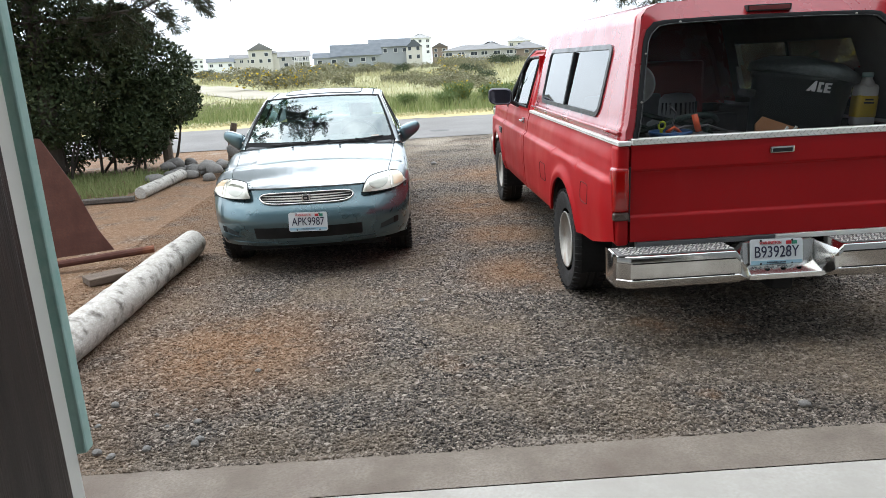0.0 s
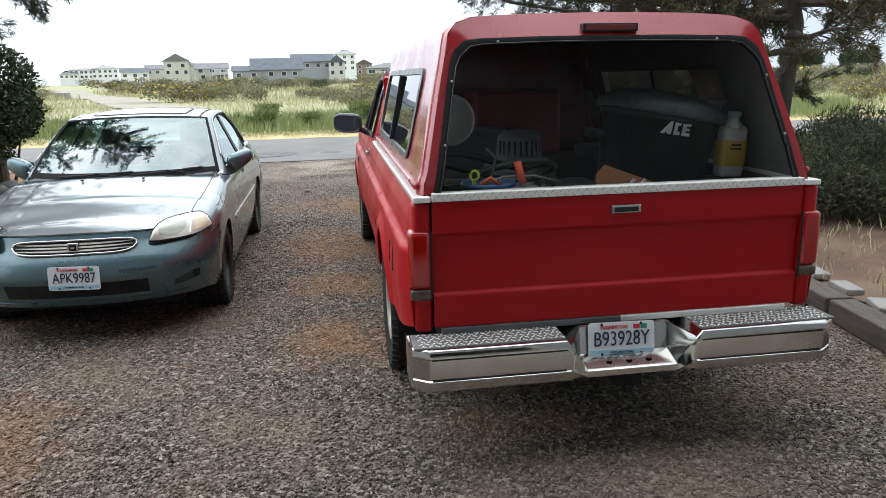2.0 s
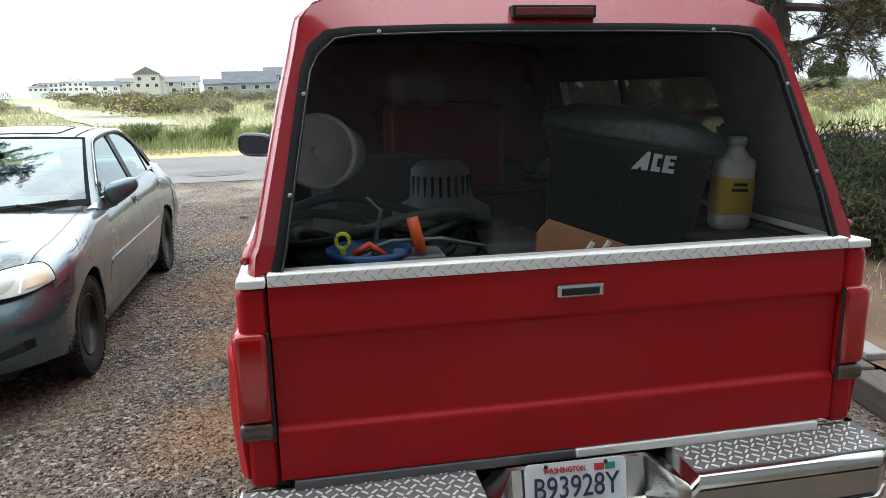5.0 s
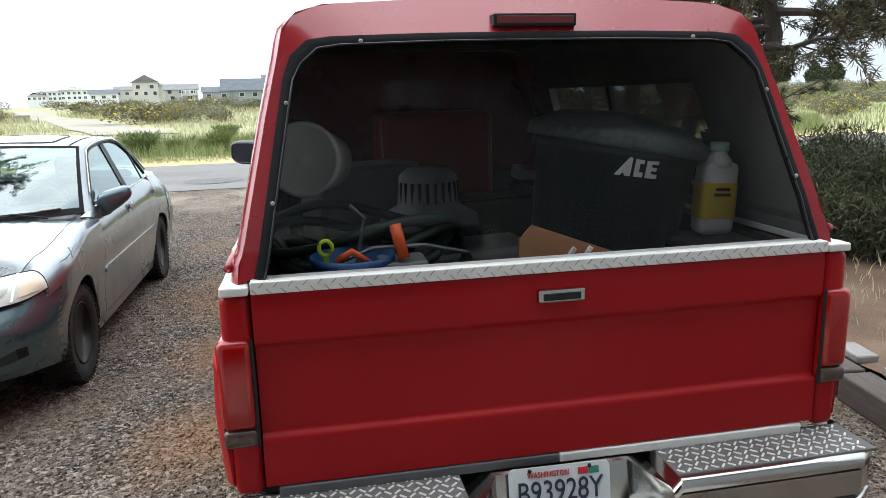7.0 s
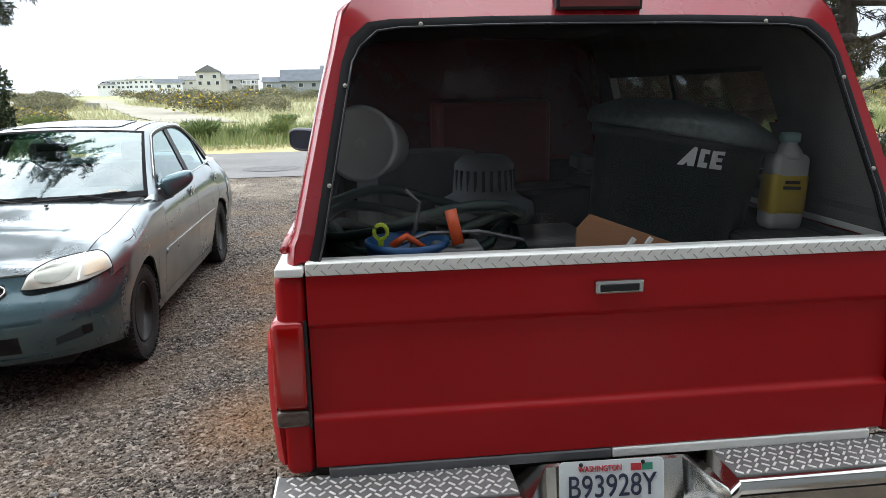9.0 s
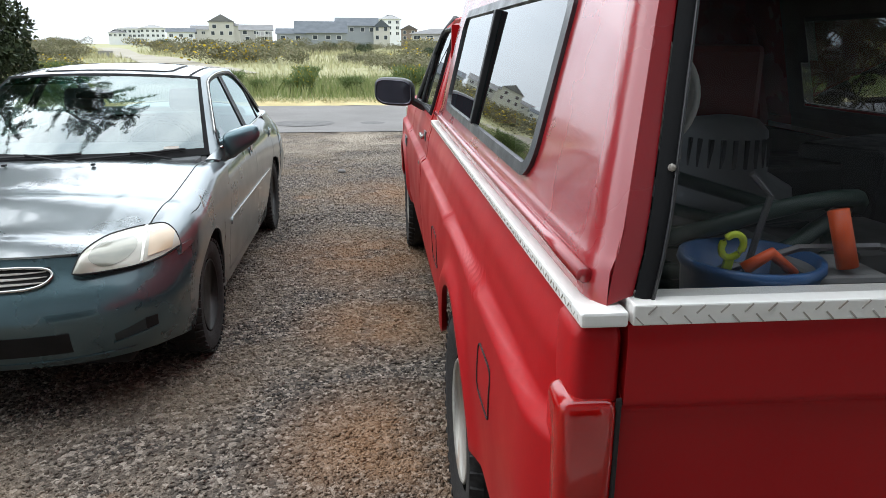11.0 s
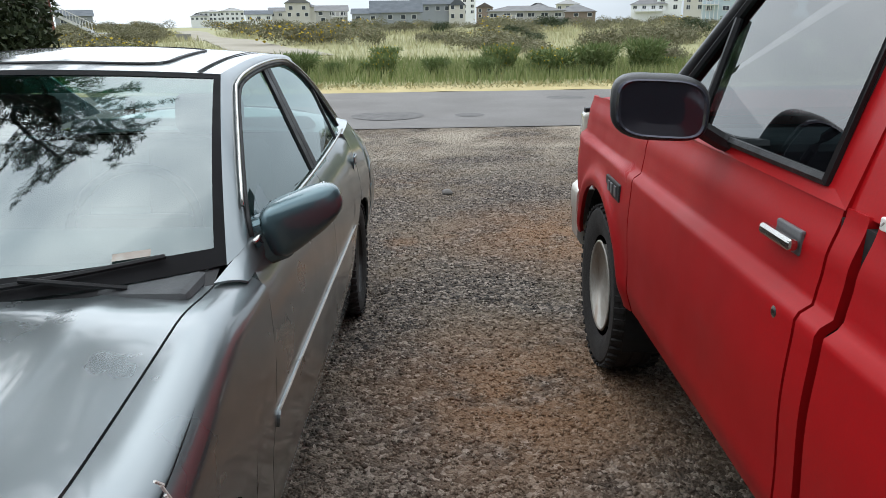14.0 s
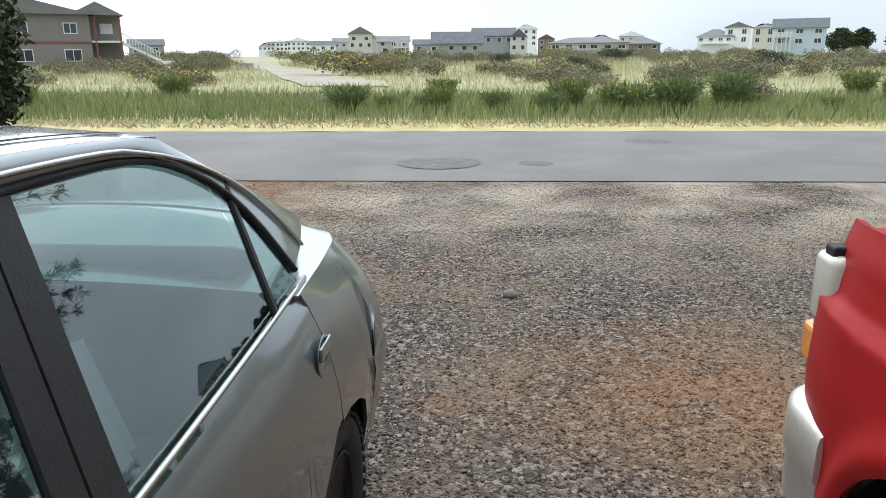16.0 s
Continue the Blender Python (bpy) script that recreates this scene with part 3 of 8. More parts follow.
def build_sedan():
    low, by = (lambda s: car_low(car_shell(s, 0.45).y)), (lambda s: car_bline(car_shell(s, 0.55).y))
    sa, sd1, sd2, sd3 = car_s(CF - CARCH + 0.02), car_s(1.42), car_s(2.53), car_s(3.47)
    s_tail = car_s(3.86)
    # the dark inner body behind the gaps
    inner = bmesh.new()
    for k in (1, -1):
        grid_bm(lambda s, v: (k * car_shell(s, 0.24 + (car_edge(s) - 0.26) * v, -0.02).x, car_shell(s, max(low(s) + 0.02, 0.24 + (car_edge(s) - 0.26) * v), -0.02).y,
                              max(low(s) + 0.02, 0.24 + (car_edge(s) - 0.26) * v)), spaced(0, 3, 90), spaced(0, 1, 8), False, inner)
    part("inner_body", both_sides(inner), GAP, SEDAN)
    part("underbody", box_bm(-0.60, 0.60, 0.25, 4.2, 0.20, 0.62, 0.03), GAP, SEDAN)
    for k in (1, -1):
        wheel_well(SEDAN, k, CF, CTYRE, CARCH + 0.008, 0.50, 0.80)
        wheel_well(SEDAN, k, CR, CTYRE, CARCH + 0.008, 0.50, 0.80)
    # front bumper in one piece round the nose
    def bump(s, v):
        k = 1 if s >= 0 else -1
        s = abs(s)
        y = car_shell(s, 0.45).y
        a, b = car_low(y), car_edge(s) - 0.006
        t = smooth_ramp(s, [(0.40, 0), (0.52, 1)])
        b += (car_bline(y) - 0.003 - b) * t
        p = car_shell(s, a + (b - a) * v)
        return (k * p.x, p.y, p.z)
    thick(part("front_bumper", both_sides(grid_bm(bump, spaced(-sa, sa, 81), spaced(0, 1, 27))), BUMPER, SEDAN, "teal-tinted painted front bumper", True), 0.02)
    for k in (1, -1):
        def wing(s, v):
            top = car_edge(s)
            ya = car_shell(s, 0.75).y
            za = top - 0.060 - 0.055 * ramp(ya, [(0.95, 1.0), (1.40, 0.0)])
            lo = max(low(s), by(s)) if ya < CF - CARCH + 0.06 else low(s)
            if v <= 0.6:
                p = car_shell(s, lo + (za - lo) * v / 0.6)
                return (k * p.x, p.y, p.z)
            a, t = car_shell(s, za), (v - 0.6) / 0.4 * math.pi / 2
            cx = cut(a.y) + 0.003
            cz = car_top(cx, a.y) + 0.002
            return (k * (cx + (a.x - cx) * math.cos(t) ** 0.9), a.y, za + (cz - za) * math.sin(t) ** 0.9)
        thick(part("front_fender", both_sides(grid_bm(wing, spaced(car_s(0.40), car_s(1.415), 48), spaced(0, 1, 26), k < 0)), PAINT, SEDAN, "", True), 0.012)
        car_panel("front_door", sd1, car_s(2.525), lambda s: 0.265, car_edge, 22, 10, PAINT, k)
        car_panel("rear_door", sd2, car_s(3.465), lambda s: max(0.265, low(s) + 0.012), car_edge, 26, 10, PAINT, k)
        car_panel("sill", car_s(1.20), car_s(3.155), lambda s: 0.19, lambda s: 0.26, 30, 3, PAINT, k)
        car_panel("rear_quarter", sd3, 3.0, lambda s: max(low(s), by(s)) if car_shell(s, 0.6).y > 3.86 else low(s), car_edge, 50, 10, PAINT, k)
        car_panel("rear_bumper", s_tail, 3.0, low, lambda s: by(s) - 0.004, 24, 9, BUMPER, k)
        # side rub strip with chrome top
        st = car_panel("side_moulding", car_s(1.43), car_s(3.12), lambda s: 0.545, lambda s: 0.582, 24, 3, PAINT, k, "", 0.008)
        car_panel("moulding_trim", car_s(1.43), car_s(3.12), lambda s: 0.582, lambda s: 0.584, 24, 2, STEEL, k, "", 0.008, 0.005)
        # headlamp
        def lamp(u, v, off=0.0):
            b = Vector([spline(u, q) for q in LAMP_LOW])
            a = Vector([spline(u, q) for q in LAMP_TOP])
            swell = 0.042 * 4 * v * (1 - v) * max(0.0, math.sin(math.pi * u)) ** 0.6 + off
            p = b.lerp(a, v) + Vector((0.32, -0.52, 0.79)) * swell
            return (k * p.x, p.y, p.z)
        def lamp_patch(name, us, vs, material, off, label="", slant=0.0):
            return part(name, both_sides(grid_bm(lambda u, v: lamp(u + slant * v, v, off), us, vs, k < 0)), material, SEDAN, label, True)
        thick(lamp_patch("headlight", spaced(0, 1, 48), spaced(0, 1, 21), LENS, 0.0, "hazy yellowed headlight"), 0.01)
        ring = [lamp(u, 0) for u in spaced(0, 1, 44)] + [lamp(u, 1) for u in spaced(1, 0, 44)[1:-1]]
        part("headlight_seal", tube_bm(ring, 0.0045, 6, closed=True), GAP, SEDAN, "", True)
        lamp_patch("turn_signal", spaced(0.70, 0.92, 9), spaced(0.10, 0.88, 9), PALEAMBER, 0.005, "pale amber turn signal", 0.03)
        lamp_patch("headlight_bezel", spaced(0.635, 0.66, 3), spaced(0.03, 0.97, 11), REFLECTOR, 0.006, "", 0.05)
        disc = bmesh.new()
        centre, rings = disc.verts.new(lamp(0.40, 0.44, 0.007)), []
        for f in spaced(0.14, 1.0, 8):
            rings.append([disc.verts.new(lamp(0.40 + 0.215 * f * math.cos(a), 0.44 + 0.36 * f * math.sin(a), 0.007 - 0.005 * f)) for a in spaced(0, 2 * math.pi * 31 / 32, 32)])
        for q in range(32):
            w = (q + 1) % 32
            disc.faces.new((centre, rings[0][q], rings[0][w]))
            for r0, r1 in zip(rings, rings[1:]):
                disc.faces.new((r0[q], r1[q], r1[w], r0[w]))
        part("headlight_bowl", both_sides(disc), BOWL, SEDAN, "dull reflector bowl behind the lens", True)
        # fog pocket and recess: flat patches with the hollow's shade in their colour
        car_panel("fog_pocket", 0.575, 0.635, lambda s: 0.378, lambda s: 0.432, 6, 4, GAP, k, "", 0.003)
        car_panel("fog_recess", 0.44, 0.574, lambda s: 0.352 + 0.18 * (s - 0.44), lambda s: 0.392 + 0.28 * (s - 0.44), 10, 3, DARKTEAL, k, "shaded recess in the bumper", 0.0025)
        car_panel("recess_ledge", 0.43, 0.635, lambda s: 0.345 + 0.15 * (s - 0.44), lambda s: 0.352 + 0.15 * (s - 0.44), 10, 2, BUMPER, k, "", 0.009)
        car_panel("tail_light", 2.45, 2.78, lambda s: 0.72, lambda s: 0.90, 12, 5, REDLENS, k, "red tail light", 0.008)
        wheel(SEDAN, "wheel", k * 0.735, CF, CTYRE, CTYRE, 0.185, 0.19, BLACKSTEEL, k, "steel")
        wheel(SEDAN, "wheel", k * 0.735, CR, CTYRE, CTYRE, 0.185, 0.19, BLACKSTEEL, k, "steel")
    # intake
    def strip(z0, z1, s1, off, name, material, label="", nv=4, bow=0.0):
        def fn(s, v):
            k, a = (1 if s >= 0 else -1), abs(s)
            p = car_shell(a, z0 + (z1 - z0) * v + bow * (a / s1) ** 2 * (1 - v), off)
            return (k * p.x, p.y, p.z)
        return thick(part(name, both_sides(grid_bm(fn, spaced(-s1, s1, 31), spaced(0, 1, nv))), material, SEDAN, label, True), 0.006)
    strip(0.338, 0.432, 0.29, 0.003, "lower_intake", GAP, "black lower air intake")
    strip(0.296, 0.304, 0.52, 0.006, "bumper_lip", BUMPER)
    # grille: dark back, bright rim and slats
    strip(0.615, 0.690, 0.225, 0.004, "grille_back", GAP, bow=0.02)
    for j in range(3):
        strip(0.630 + 0.0185 * j, 0.640 + 0.0185 * j, 0.218 - 0.003 * j, 0.012, "grille_slat", STEEL, nv=2, bow=0.008)
    rim = []
    for q in range(64):
        a = 2 * math.pi * q / 64
        cx, cz = math.copysign(abs(math.cos(a)) ** 0.35, math.cos(a)), math.copysign(abs(math.sin(a)) ** 0.6, math.sin(a))
        s = 0.230 * cx * (1 if cz > 0 else 1 - 0.12 * abs(cz))
        p = car_shell(abs(s), 0.654 + 0.040 * cz, 0.012)
        rim.append((math.copysign(p.x, s), p.y, p.z))
    part("grille_rim", tube_bm(rim, 0.0065, 8, closed=True), CHROME, SEDAN, "bright grille surround", True)
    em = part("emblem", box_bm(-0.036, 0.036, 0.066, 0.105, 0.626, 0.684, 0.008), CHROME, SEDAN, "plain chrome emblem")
    part("emblem_inset", box_bm(-0.022, 0.022, 0.0635, 0.08, 0.635, 0.675, 0.002), GAP, em)
    part("emblem_bar", box_bm(-0.013, 0.013, 0.062, 0.08, 0.649, 0.660, 0.002), CHROME, em)
    licence_plate(SEDAN, pose(0.01, -0.014, 0.476, -2, 1.5, 0), "APK9987")
    # hood, with a cut line and two creases
    def nose_y(q):
        return 0.118 + 0.62 * (1 - max(0, 1 - abs(q) ** 2.5) ** (1 / 2.5))
    def deck(q, t):
        y0, y1 = nose_y(q * 0.70) + 0.012, 1.205 + 0.235 * q * q
        y = y0 + (y1 - y0) * t
        x = q * (cut(y) - 0.0025)
        ridge = 0.005 * math.exp(-((abs(x) - 0.47 - 0.05 * t) / 0.022) ** 2) * min(1, 3 * t)
        return (x, y, car_top(x, y) + ridge + 0.002)
    def wing_edge(y):
        s = car_s(y, 0.8)
        return car_shell(s, car_edge(s), -0.016)
    thick(part("hood", both_sides(grid_bm(deck, spaced(-1, 1, 57), spaced(0.0, 1, 30))), PAINT, SEDAN, "", True), 0.01)
    for k in (1, -1):
        part("washer_nozzle", box_bm(k * 0.22 - 0.010, k * 0.22 + 0.010, 1.10, 1.125, 0.945, 0.956, 0.003), TRIM, SEDAN)
    # screens and roof
    def base(s):
        return Vector((0.735 * s, 1.20 + 0.30 * s * s, 0.945 - 0.005 * s * s))
    def head(s):
        return Vector((0.585 * s, 2.00 + 0.11 * s * s, 1.378 - 0.026 * s * s))
    def screen(s, t):
        p = base(s).lerp(head(s), t)
        return p + Vector((0, -0.4, 0.9)) * 0.028 * 4 * t * (1 - t)
    def rear_top(s):
        return Vector((0.585 * s, 3.20 - 0.04 * s * s, 1.384 - 0.022 * s * s))
    def rear_base(s):
        return Vector((0.64 * s, 3.98 - 0.10 * s * s, 1.065 - 0.012 * s * s))
    part("windscreen", both_sides(grid_bm(screen, spaced(-0.97, 0.97, 25), spaced(0.035, 0.97, 15))), GLASS, SEDAN, "green-tinted windscreen", True)
    for nm, s0, s1, t0, t1 in (("windscreen_frit", -1, 1, 0, 0.07), ("windscreen_seal", -1, 1, 0.968, 1.0), ("windscreen_seal", -1.0, -0.968, 0, 1), ("windscreen_seal", 0.968, 1.0, 0, 1)):
        part(nm, both_sides(grid_bm(lambda s, t: screen(s, t) + Vector((0, -0.001, 0.002)), spaced(s0, s1, 21), spaced(t0, t1, 11))), SEALBLACK, SEDAN, "", True)
    part("visor_band", both_sides(grid_bm(lambda s, t: screen(s, t) + Vector((0, 0.002, -0.004)), spaced(-0.955, 0.955, 21), spaced(0.86, 0.965, 4))), VISOR, SEDAN, "green shade band", True)
    part("rear_screen", both_sides(grid_bm(lambda s, t: rear_base(s).lerp(rear_top(s), t) + Vector((0, 0.3, 0.9)) * 0.008 * 4 * t * (1 - t), spaced(-0.95, 0.95, 17), spaced(0, 1, 9))), GLASS, SEDAN, "", True)
    def roof(s, t):
        p = head(s).lerp(rear_top(s), t)
        return p + Vector((0, 0, 0.040 * 4 * t * (1 - t) * (1 - 0.3 * s * s) + 0.004))
    thick(part("roof", both_sides(grid_bm(roof, spaced(-1.0, 1.0, 25), spaced(0, 1, 17))), PAINT, SEDAN, "", True), 0.02)
    thick(part("sunroof_panel", both_sides(grid_bm(lambda s, t: roof(s, t) + Vector((0, 0, 0.004)), spaced(-0.66, 0.66, 13), spaced(0.10, 0.52, 9))), PAINT, SEDAN, "closed sunroof panel", True), 0.01)
    for k in (1, -1):
        part("roof_channel", both_sides(grid_bm(lambda u, t: roof(k * (0.885 + 0.022 * u), t) + Vector((0, 0, 0.003)), [0, 1], spaced(0.0, 0.97, 20))), SEALBLACK, SEDAN, "black strip in the roof channel", True)
    ring = [roof(0.68 * math.copysign(abs(math.cos(a)) ** 0.25, math.cos(a)), 0.31 + 0.225 * math.copysign(abs(math.sin(a)) ** 0.25, math.sin(a))) + Vector((0, 0, 0.001)) for a in spaced(0, 2 * math.pi * 47 / 48, 48)]
    part("sunroof_seal", tube_bm(ring, 0.006, 6, closed=True), TRIM, SEDAN)
    # side windows
    top_line = [(1.62, 0.975), (1.70, 1.04), (1.95, 1.185), (2.16, 1.293), (2.30, 1.323), (2.60, 1.343), (2.90, 1.345), (3.08, 1.333), (3.22, 1.292), (3.34, 1.225), (3.42, 1.13), (3.475, 1.01)]
    top_line = [(y, spline(y, top_line)) for y in spaced(1.62, 3.475, 72)]
    def flank(y, z, off=0.0):
        t = (z - 0.95) / 0.385
        return Vector((0.790 + (0.598 - 0.790) * t - 0.02 * ((y - 2.4) / 1.0) ** 2 + off, y, z))
    def resample(pts, n):
        d = [0.0]
        for a, b in zip(pts, pts[1:]):
            d.append(d[-1] + (Vector(b) - Vector(a)).length)
        out = []
        for q in spaced(0, d[-1], n):
            out.append(Vector([float(np.interp(q, d, [p[i] for p in pts])) for i in range(3)]))
        return out
    for k in (1, -1):
        mir = lambda p: Vector((k * p[0], p[1], p[2]))
        front_edge = [flank(y, z) for y, z in top_line if y <= 2.17]
        roof_edge = [flank(y, z) for y, z in top_line if 2.14 < y <= 2.92]
        back_edge = [flank(y, z) for y, z in top_line if y > 2.89]
        inner_l = resample(front_edge, 12)[:-1] + resample(roof_edge, 14)[:-1] + resample(back_edge, 12)
        outer_l = resample([screen(1, t) for t in spaced(0.0, 1, 8)], 12)[:-1] + resample([roof(1, t) for t in spaced(0, 1, 8)], 14)[:-1] + resample([rear_base(1).lerp(rear_top(1), 1 - t) for t in spaced(0, 1, 6)], 12)
        bm = bmesh.new()
        grid_bm(lambda i, v: mir(outer_l[i].lerp(inner_l[i], v) + Vector((0.012, 0, 0.006)) * 4 * v * (1 - v)), range(len(inner_l)), [0, 0.33, 0.66, 1.0], k < 0, bm)
        thick(part("window_pillar", both_sides(bm), PAINT, SEDAN, "", True), 0.015)
        def foot_in(y):
            return Vector([ramp(y, q) for q in ([(1.40, 0.722), (1.50, 0.742), (1.64, 0.776)], [(1.40, 1.40), (1.64, 1.64)], [(1.40, 0.919), (1.50, 0.943), (1.64, 0.985)])])
        thick(part("pillar_foot", both_sides(grid_bm(lambda y, v: mir(foot_in(y).lerp(wing_edge(y), v) + Vector((0.004, 0, 0.006)) * 4 * v * (1 - v)), spaced(1.418, 1.64, 9), spaced(0, 1, 7), k < 0)), PAINT, SEDAN, "", True), 0.006)
        part("window_seal", tube_bm([mir(p + Vector((0.003, 0, 0))) for p in inner_l], 0.008, 6), TRIM, SEDAN, "black rubber window seal", True)
        part("drip_moulding", tube_bm([mir(outer_l[i].lerp(inner_l[i], 0.62) + Vector((0.016, 0, 0.008))) for i in range(2, len(inner_l))], 0.005, 6), CHROME, SEDAN, "thin chrome drip moulding", True)
        part("belt_moulding", tube_bm([mir(flank(y, 0.968 + 0.012 * (y - 1.6), 0.012)) for y in spaced(1.60, 3.485, 20)], 0.0065, 6), CHROME, SEDAN, "chrome belt moulding", True)
        def pane(y0, y1, nm):
            def fn(u, v):
                y = y0 + (y1 - y0) * u
                zt = ramp(y, top_line)
                z = 0.955 + (zt - 0.955) * v
                return mir(flank(y, z, -0.004))
            return part(nm, both_sides(grid_bm(fn, spaced(0, 1, 16), spaced(0, 1, 9), k < 0)), GLASS, SEDAN, "", True)
        pane(1.62, 2.55, "front_side_window")
        pane(2.60, 3.285, "rear_side_window")
        pane(3.29, 3.47, "quarter_window")
        for y0, wd in ((2.522, 0.052), (2.580, 0.060), (3.285, 0.016)):
            def fn(u, v, y0=y0, wd=wd):
                z = 0.982 + (ramp(y0, top_line) - 0.982) * v
                return mir(flank(y0 + wd * u + 0.12 * (v - 0.3), z, 0.004))
            thick(part("door_pillar", both_sides(grid_bm(fn, [0, 1], spaced(0, 1, 6), k < 0)), TRIM, SEDAN, "matt black door pillar"), 0.012)
        # door handles
        for y in (2.36, 3.35):
            pocket = part("handle_pocket", lathe_bm([(0.050, 0), (0.048, 0.003), (0.040, 0.0005), (0.005, -0.004)], 24, "X"), BUMPER, SEDAN, "dished handle pocket", True)
            pocket.matrix_basis = Matrix.Translation((k * (car_w(0.84) + 0.002), y, 0.845)) @ Matrix.Diagonal((k, 1.15, 1.0, 1))
            part("door_handle", box_bm(0.001, 0.010, -0.042, 0.042, 0.002, 0.036, 0.004), PAINT, pocket)
        # mirror: a drop-shaped shell on a foot
        mb = bmesh.new()
        bmesh.ops.create_uvsphere(mb, u_segments=24, v_segments=14, radius=1)
        for v in mb.verts:
            x, y, z = v.co
            sgnp = lambda q, e: math.copysign(abs(q) ** e, q)
            px, py, pz = sgnp(x, 0.62), sgnp(y, 0.8), sgnp(z, 0.70)
            v.co = (0.118 * px, 0.060 * py - 0.045 * (1 - px) * 0.6 + 0.02, (0.062 - 0.012 * px) * pz - 0.022 * (1 - px) * (1 if pz < 0 else 0.35) * 0.9)
        mr = part("door_mirror", mb, BUMPER, SEDAN, "painted door mirror", True)
        mr.matrix_basis = Matrix.Translation((k * 0.880, 1.73, 1.018)) @ Matrix.Diagonal((k, 1, 1, 1)) @ Matrix.Rotation(radians(14), 4, "Z") @ Matrix.Rotation(radians(-17), 4, "Y")
        part("mirror_sail", both_sides(grid_bm(lambda u, v: mir(flank(1.60 + 0.25 * u, 0.950 + (max(0.965, ramp(1.60 + 0.25 * u, top_line)) - 0.012 - 0.950) * v * (1 - 0.30 * u), 0.012)), spaced(0, 1, 7), spaced(0, 1, 5), k < 0)), BUMPER, SEDAN, "painted sail under the mirror", True)
        part("mirror_foot", box_bm(-0.165, -0.05, -0.055, 0.035, -0.105, 0.030, 0.028, 3), BUMPER, mr)
        part("mirror_glass", box_bm(-0.08, 0.088, 0.062, 0.074, -0.040, 0.038, 0.006), REFLECT, mr)
    # boot and rear shoulders in one sweep
    def rear_deck(v, y, lift=0.0):
        s = car_s(y, 0.95)
        ze = car_edge(s)
        xe = car_shell(s, ze).x
        zc = ramp(y, [(3.2, 1.00), (3.88, 1.062), (4.28, 1.058)])
        zc -= 0.055 * max(0, (y - 3.98) / 0.29) ** 2
        return Vector((v * xe, y, zc + (min(ze, zc - 0.02) - zc) * abs(v) ** 2.2 + lift))
    thick(part("rear_shoulder", both_sides(grid_bm(rear_deck, spaced(-1, 1, 41), spaced(3.36, 4.27, 22))), PAINT, SEDAN, "", True), 0.01)
    thick(part("boot_lid", both_sides(grid_bm(lambda v, y: rear_deck(v, y, 0.005), spaced(-0.70, 0.70, 25), spaced(3.99, 4.262, 10))), PAINT, SEDAN, "", True), 0.01)
    part("boot_lip", tube_bm([rear_deck(v, 4.215 - 0.05 * v * v, 0.002) for v in spaced(-0.66, 0.66, 15)], 0.010, 10), PAINT, SEDAN, "", True)
    # wipers and cowl
    part("cowl_grille", both_sides(grid_bm(lambda s, t: base(s * 0.98) + Vector((0, -0.10 * (1 - t), -0.045 + 0.041 * t)), spaced(-1, 1, 21), [0, 0.5, 1])), TRIM, SEDAN, "black cowl", True)
    for x0, x1 in ((-0.45, 0.12), (0.10, 0.62)):
        pts = [screen(s / 0.735, 0.012 + 0.012 * i) + Vector((0, -0.012, 0.012)) for i, s in enumerate(spaced(x0, x1, 5))]
        wp = part("wiper", tube_bm(pts, 0.007, 6), TRIM, SEDAN, "black wiper")
        part("wiper_arm", tube_bm([base(x1 * 0.9 / 0.735) + Vector((0, -0.03, 0.0)), pts[2] + Vector((0, -0.005, 0.012))], 0.006, 6), TRIM, wp)
    part("sticker", both_sides(grid_bm(lambda s, t: screen(s, t) + Vector((0, -0.003, 0.006)), [0.70, 0.80], [0.075, 0.10])), STEEL, SEDAN, "pale number strip below the windscreen")
    # inside
    part("dashboard", tube_bm([(x, 1.62, 0.88) for x in spaced(-0.70, 0.70, 9)], 0.12, 12), DASH, SEDAN, "", True)
    part("dash_top", box_bm(-0.70, 0.70, 1.32, 1.70, 0.90, 0.94, 0.02), DASH, SEDAN)
    part("cabin_floor", box_bm(-0.72, 0.72, 1.4, 3.5, 0.40, 0.44), DASH, SEDAN)
    sw = part("steering_wheel", tube_bm([(0.19 * math.cos(a), 0, 0.19 * math.sin(a)) for a in spaced(0, 2 * math.pi * 27 / 28, 28)], 0.014, 8, closed=True), TRIM, SEDAN, "", True)
    sw.matrix_basis = pose(0.36, 1.86, 0.93, -28, 0, 0)
    part("steering_hub", box_bm(-0.17, 0.17, -0.02, 0.03, -0.05, 0.05, 0.02), TRIM, sw)
    for k in (1, -1):
        st = part("front_seat", box_bm(k * 0.36 - 0.24, k * 0.36 + 0.24, 2.0, 2.5, 0.42, 0.60, 0.05, 3), CLOTH, SEDAN, "grey cloth front seat", True)
        bk = part("seat_back", box_bm(-0.23, 0.23, -0.07, 0.07, 0.0, 0.58, 0.05, 3), CLOTH, st, smooth=True)
        bk.matrix_basis = pose(k * 0.36, 2.48, 0.52, -16, 0, 0)
        hd = part("head_rest", box_bm(-0.13, 0.13, -0.05, 0.05, 0.60, 0.76, 0.04, 3), CLOTH, st, smooth=True)
        hd.matrix_basis = pose(k * 0.36, 2.48, 0.52, -16, 0, 0)
    part("rear_seat", box_bm(-0.62, 0.62, 2.95, 3.45, 0.45, 0.64, 0.05, 3), CLOTH, SEDAN, "", True)
    rb = part("rear_backrest", box_bm(-0.62, 0.62, -0.07, 0.07, 0, 0.52, 0.05, 3), CLOTH, SEDAN, "", True)
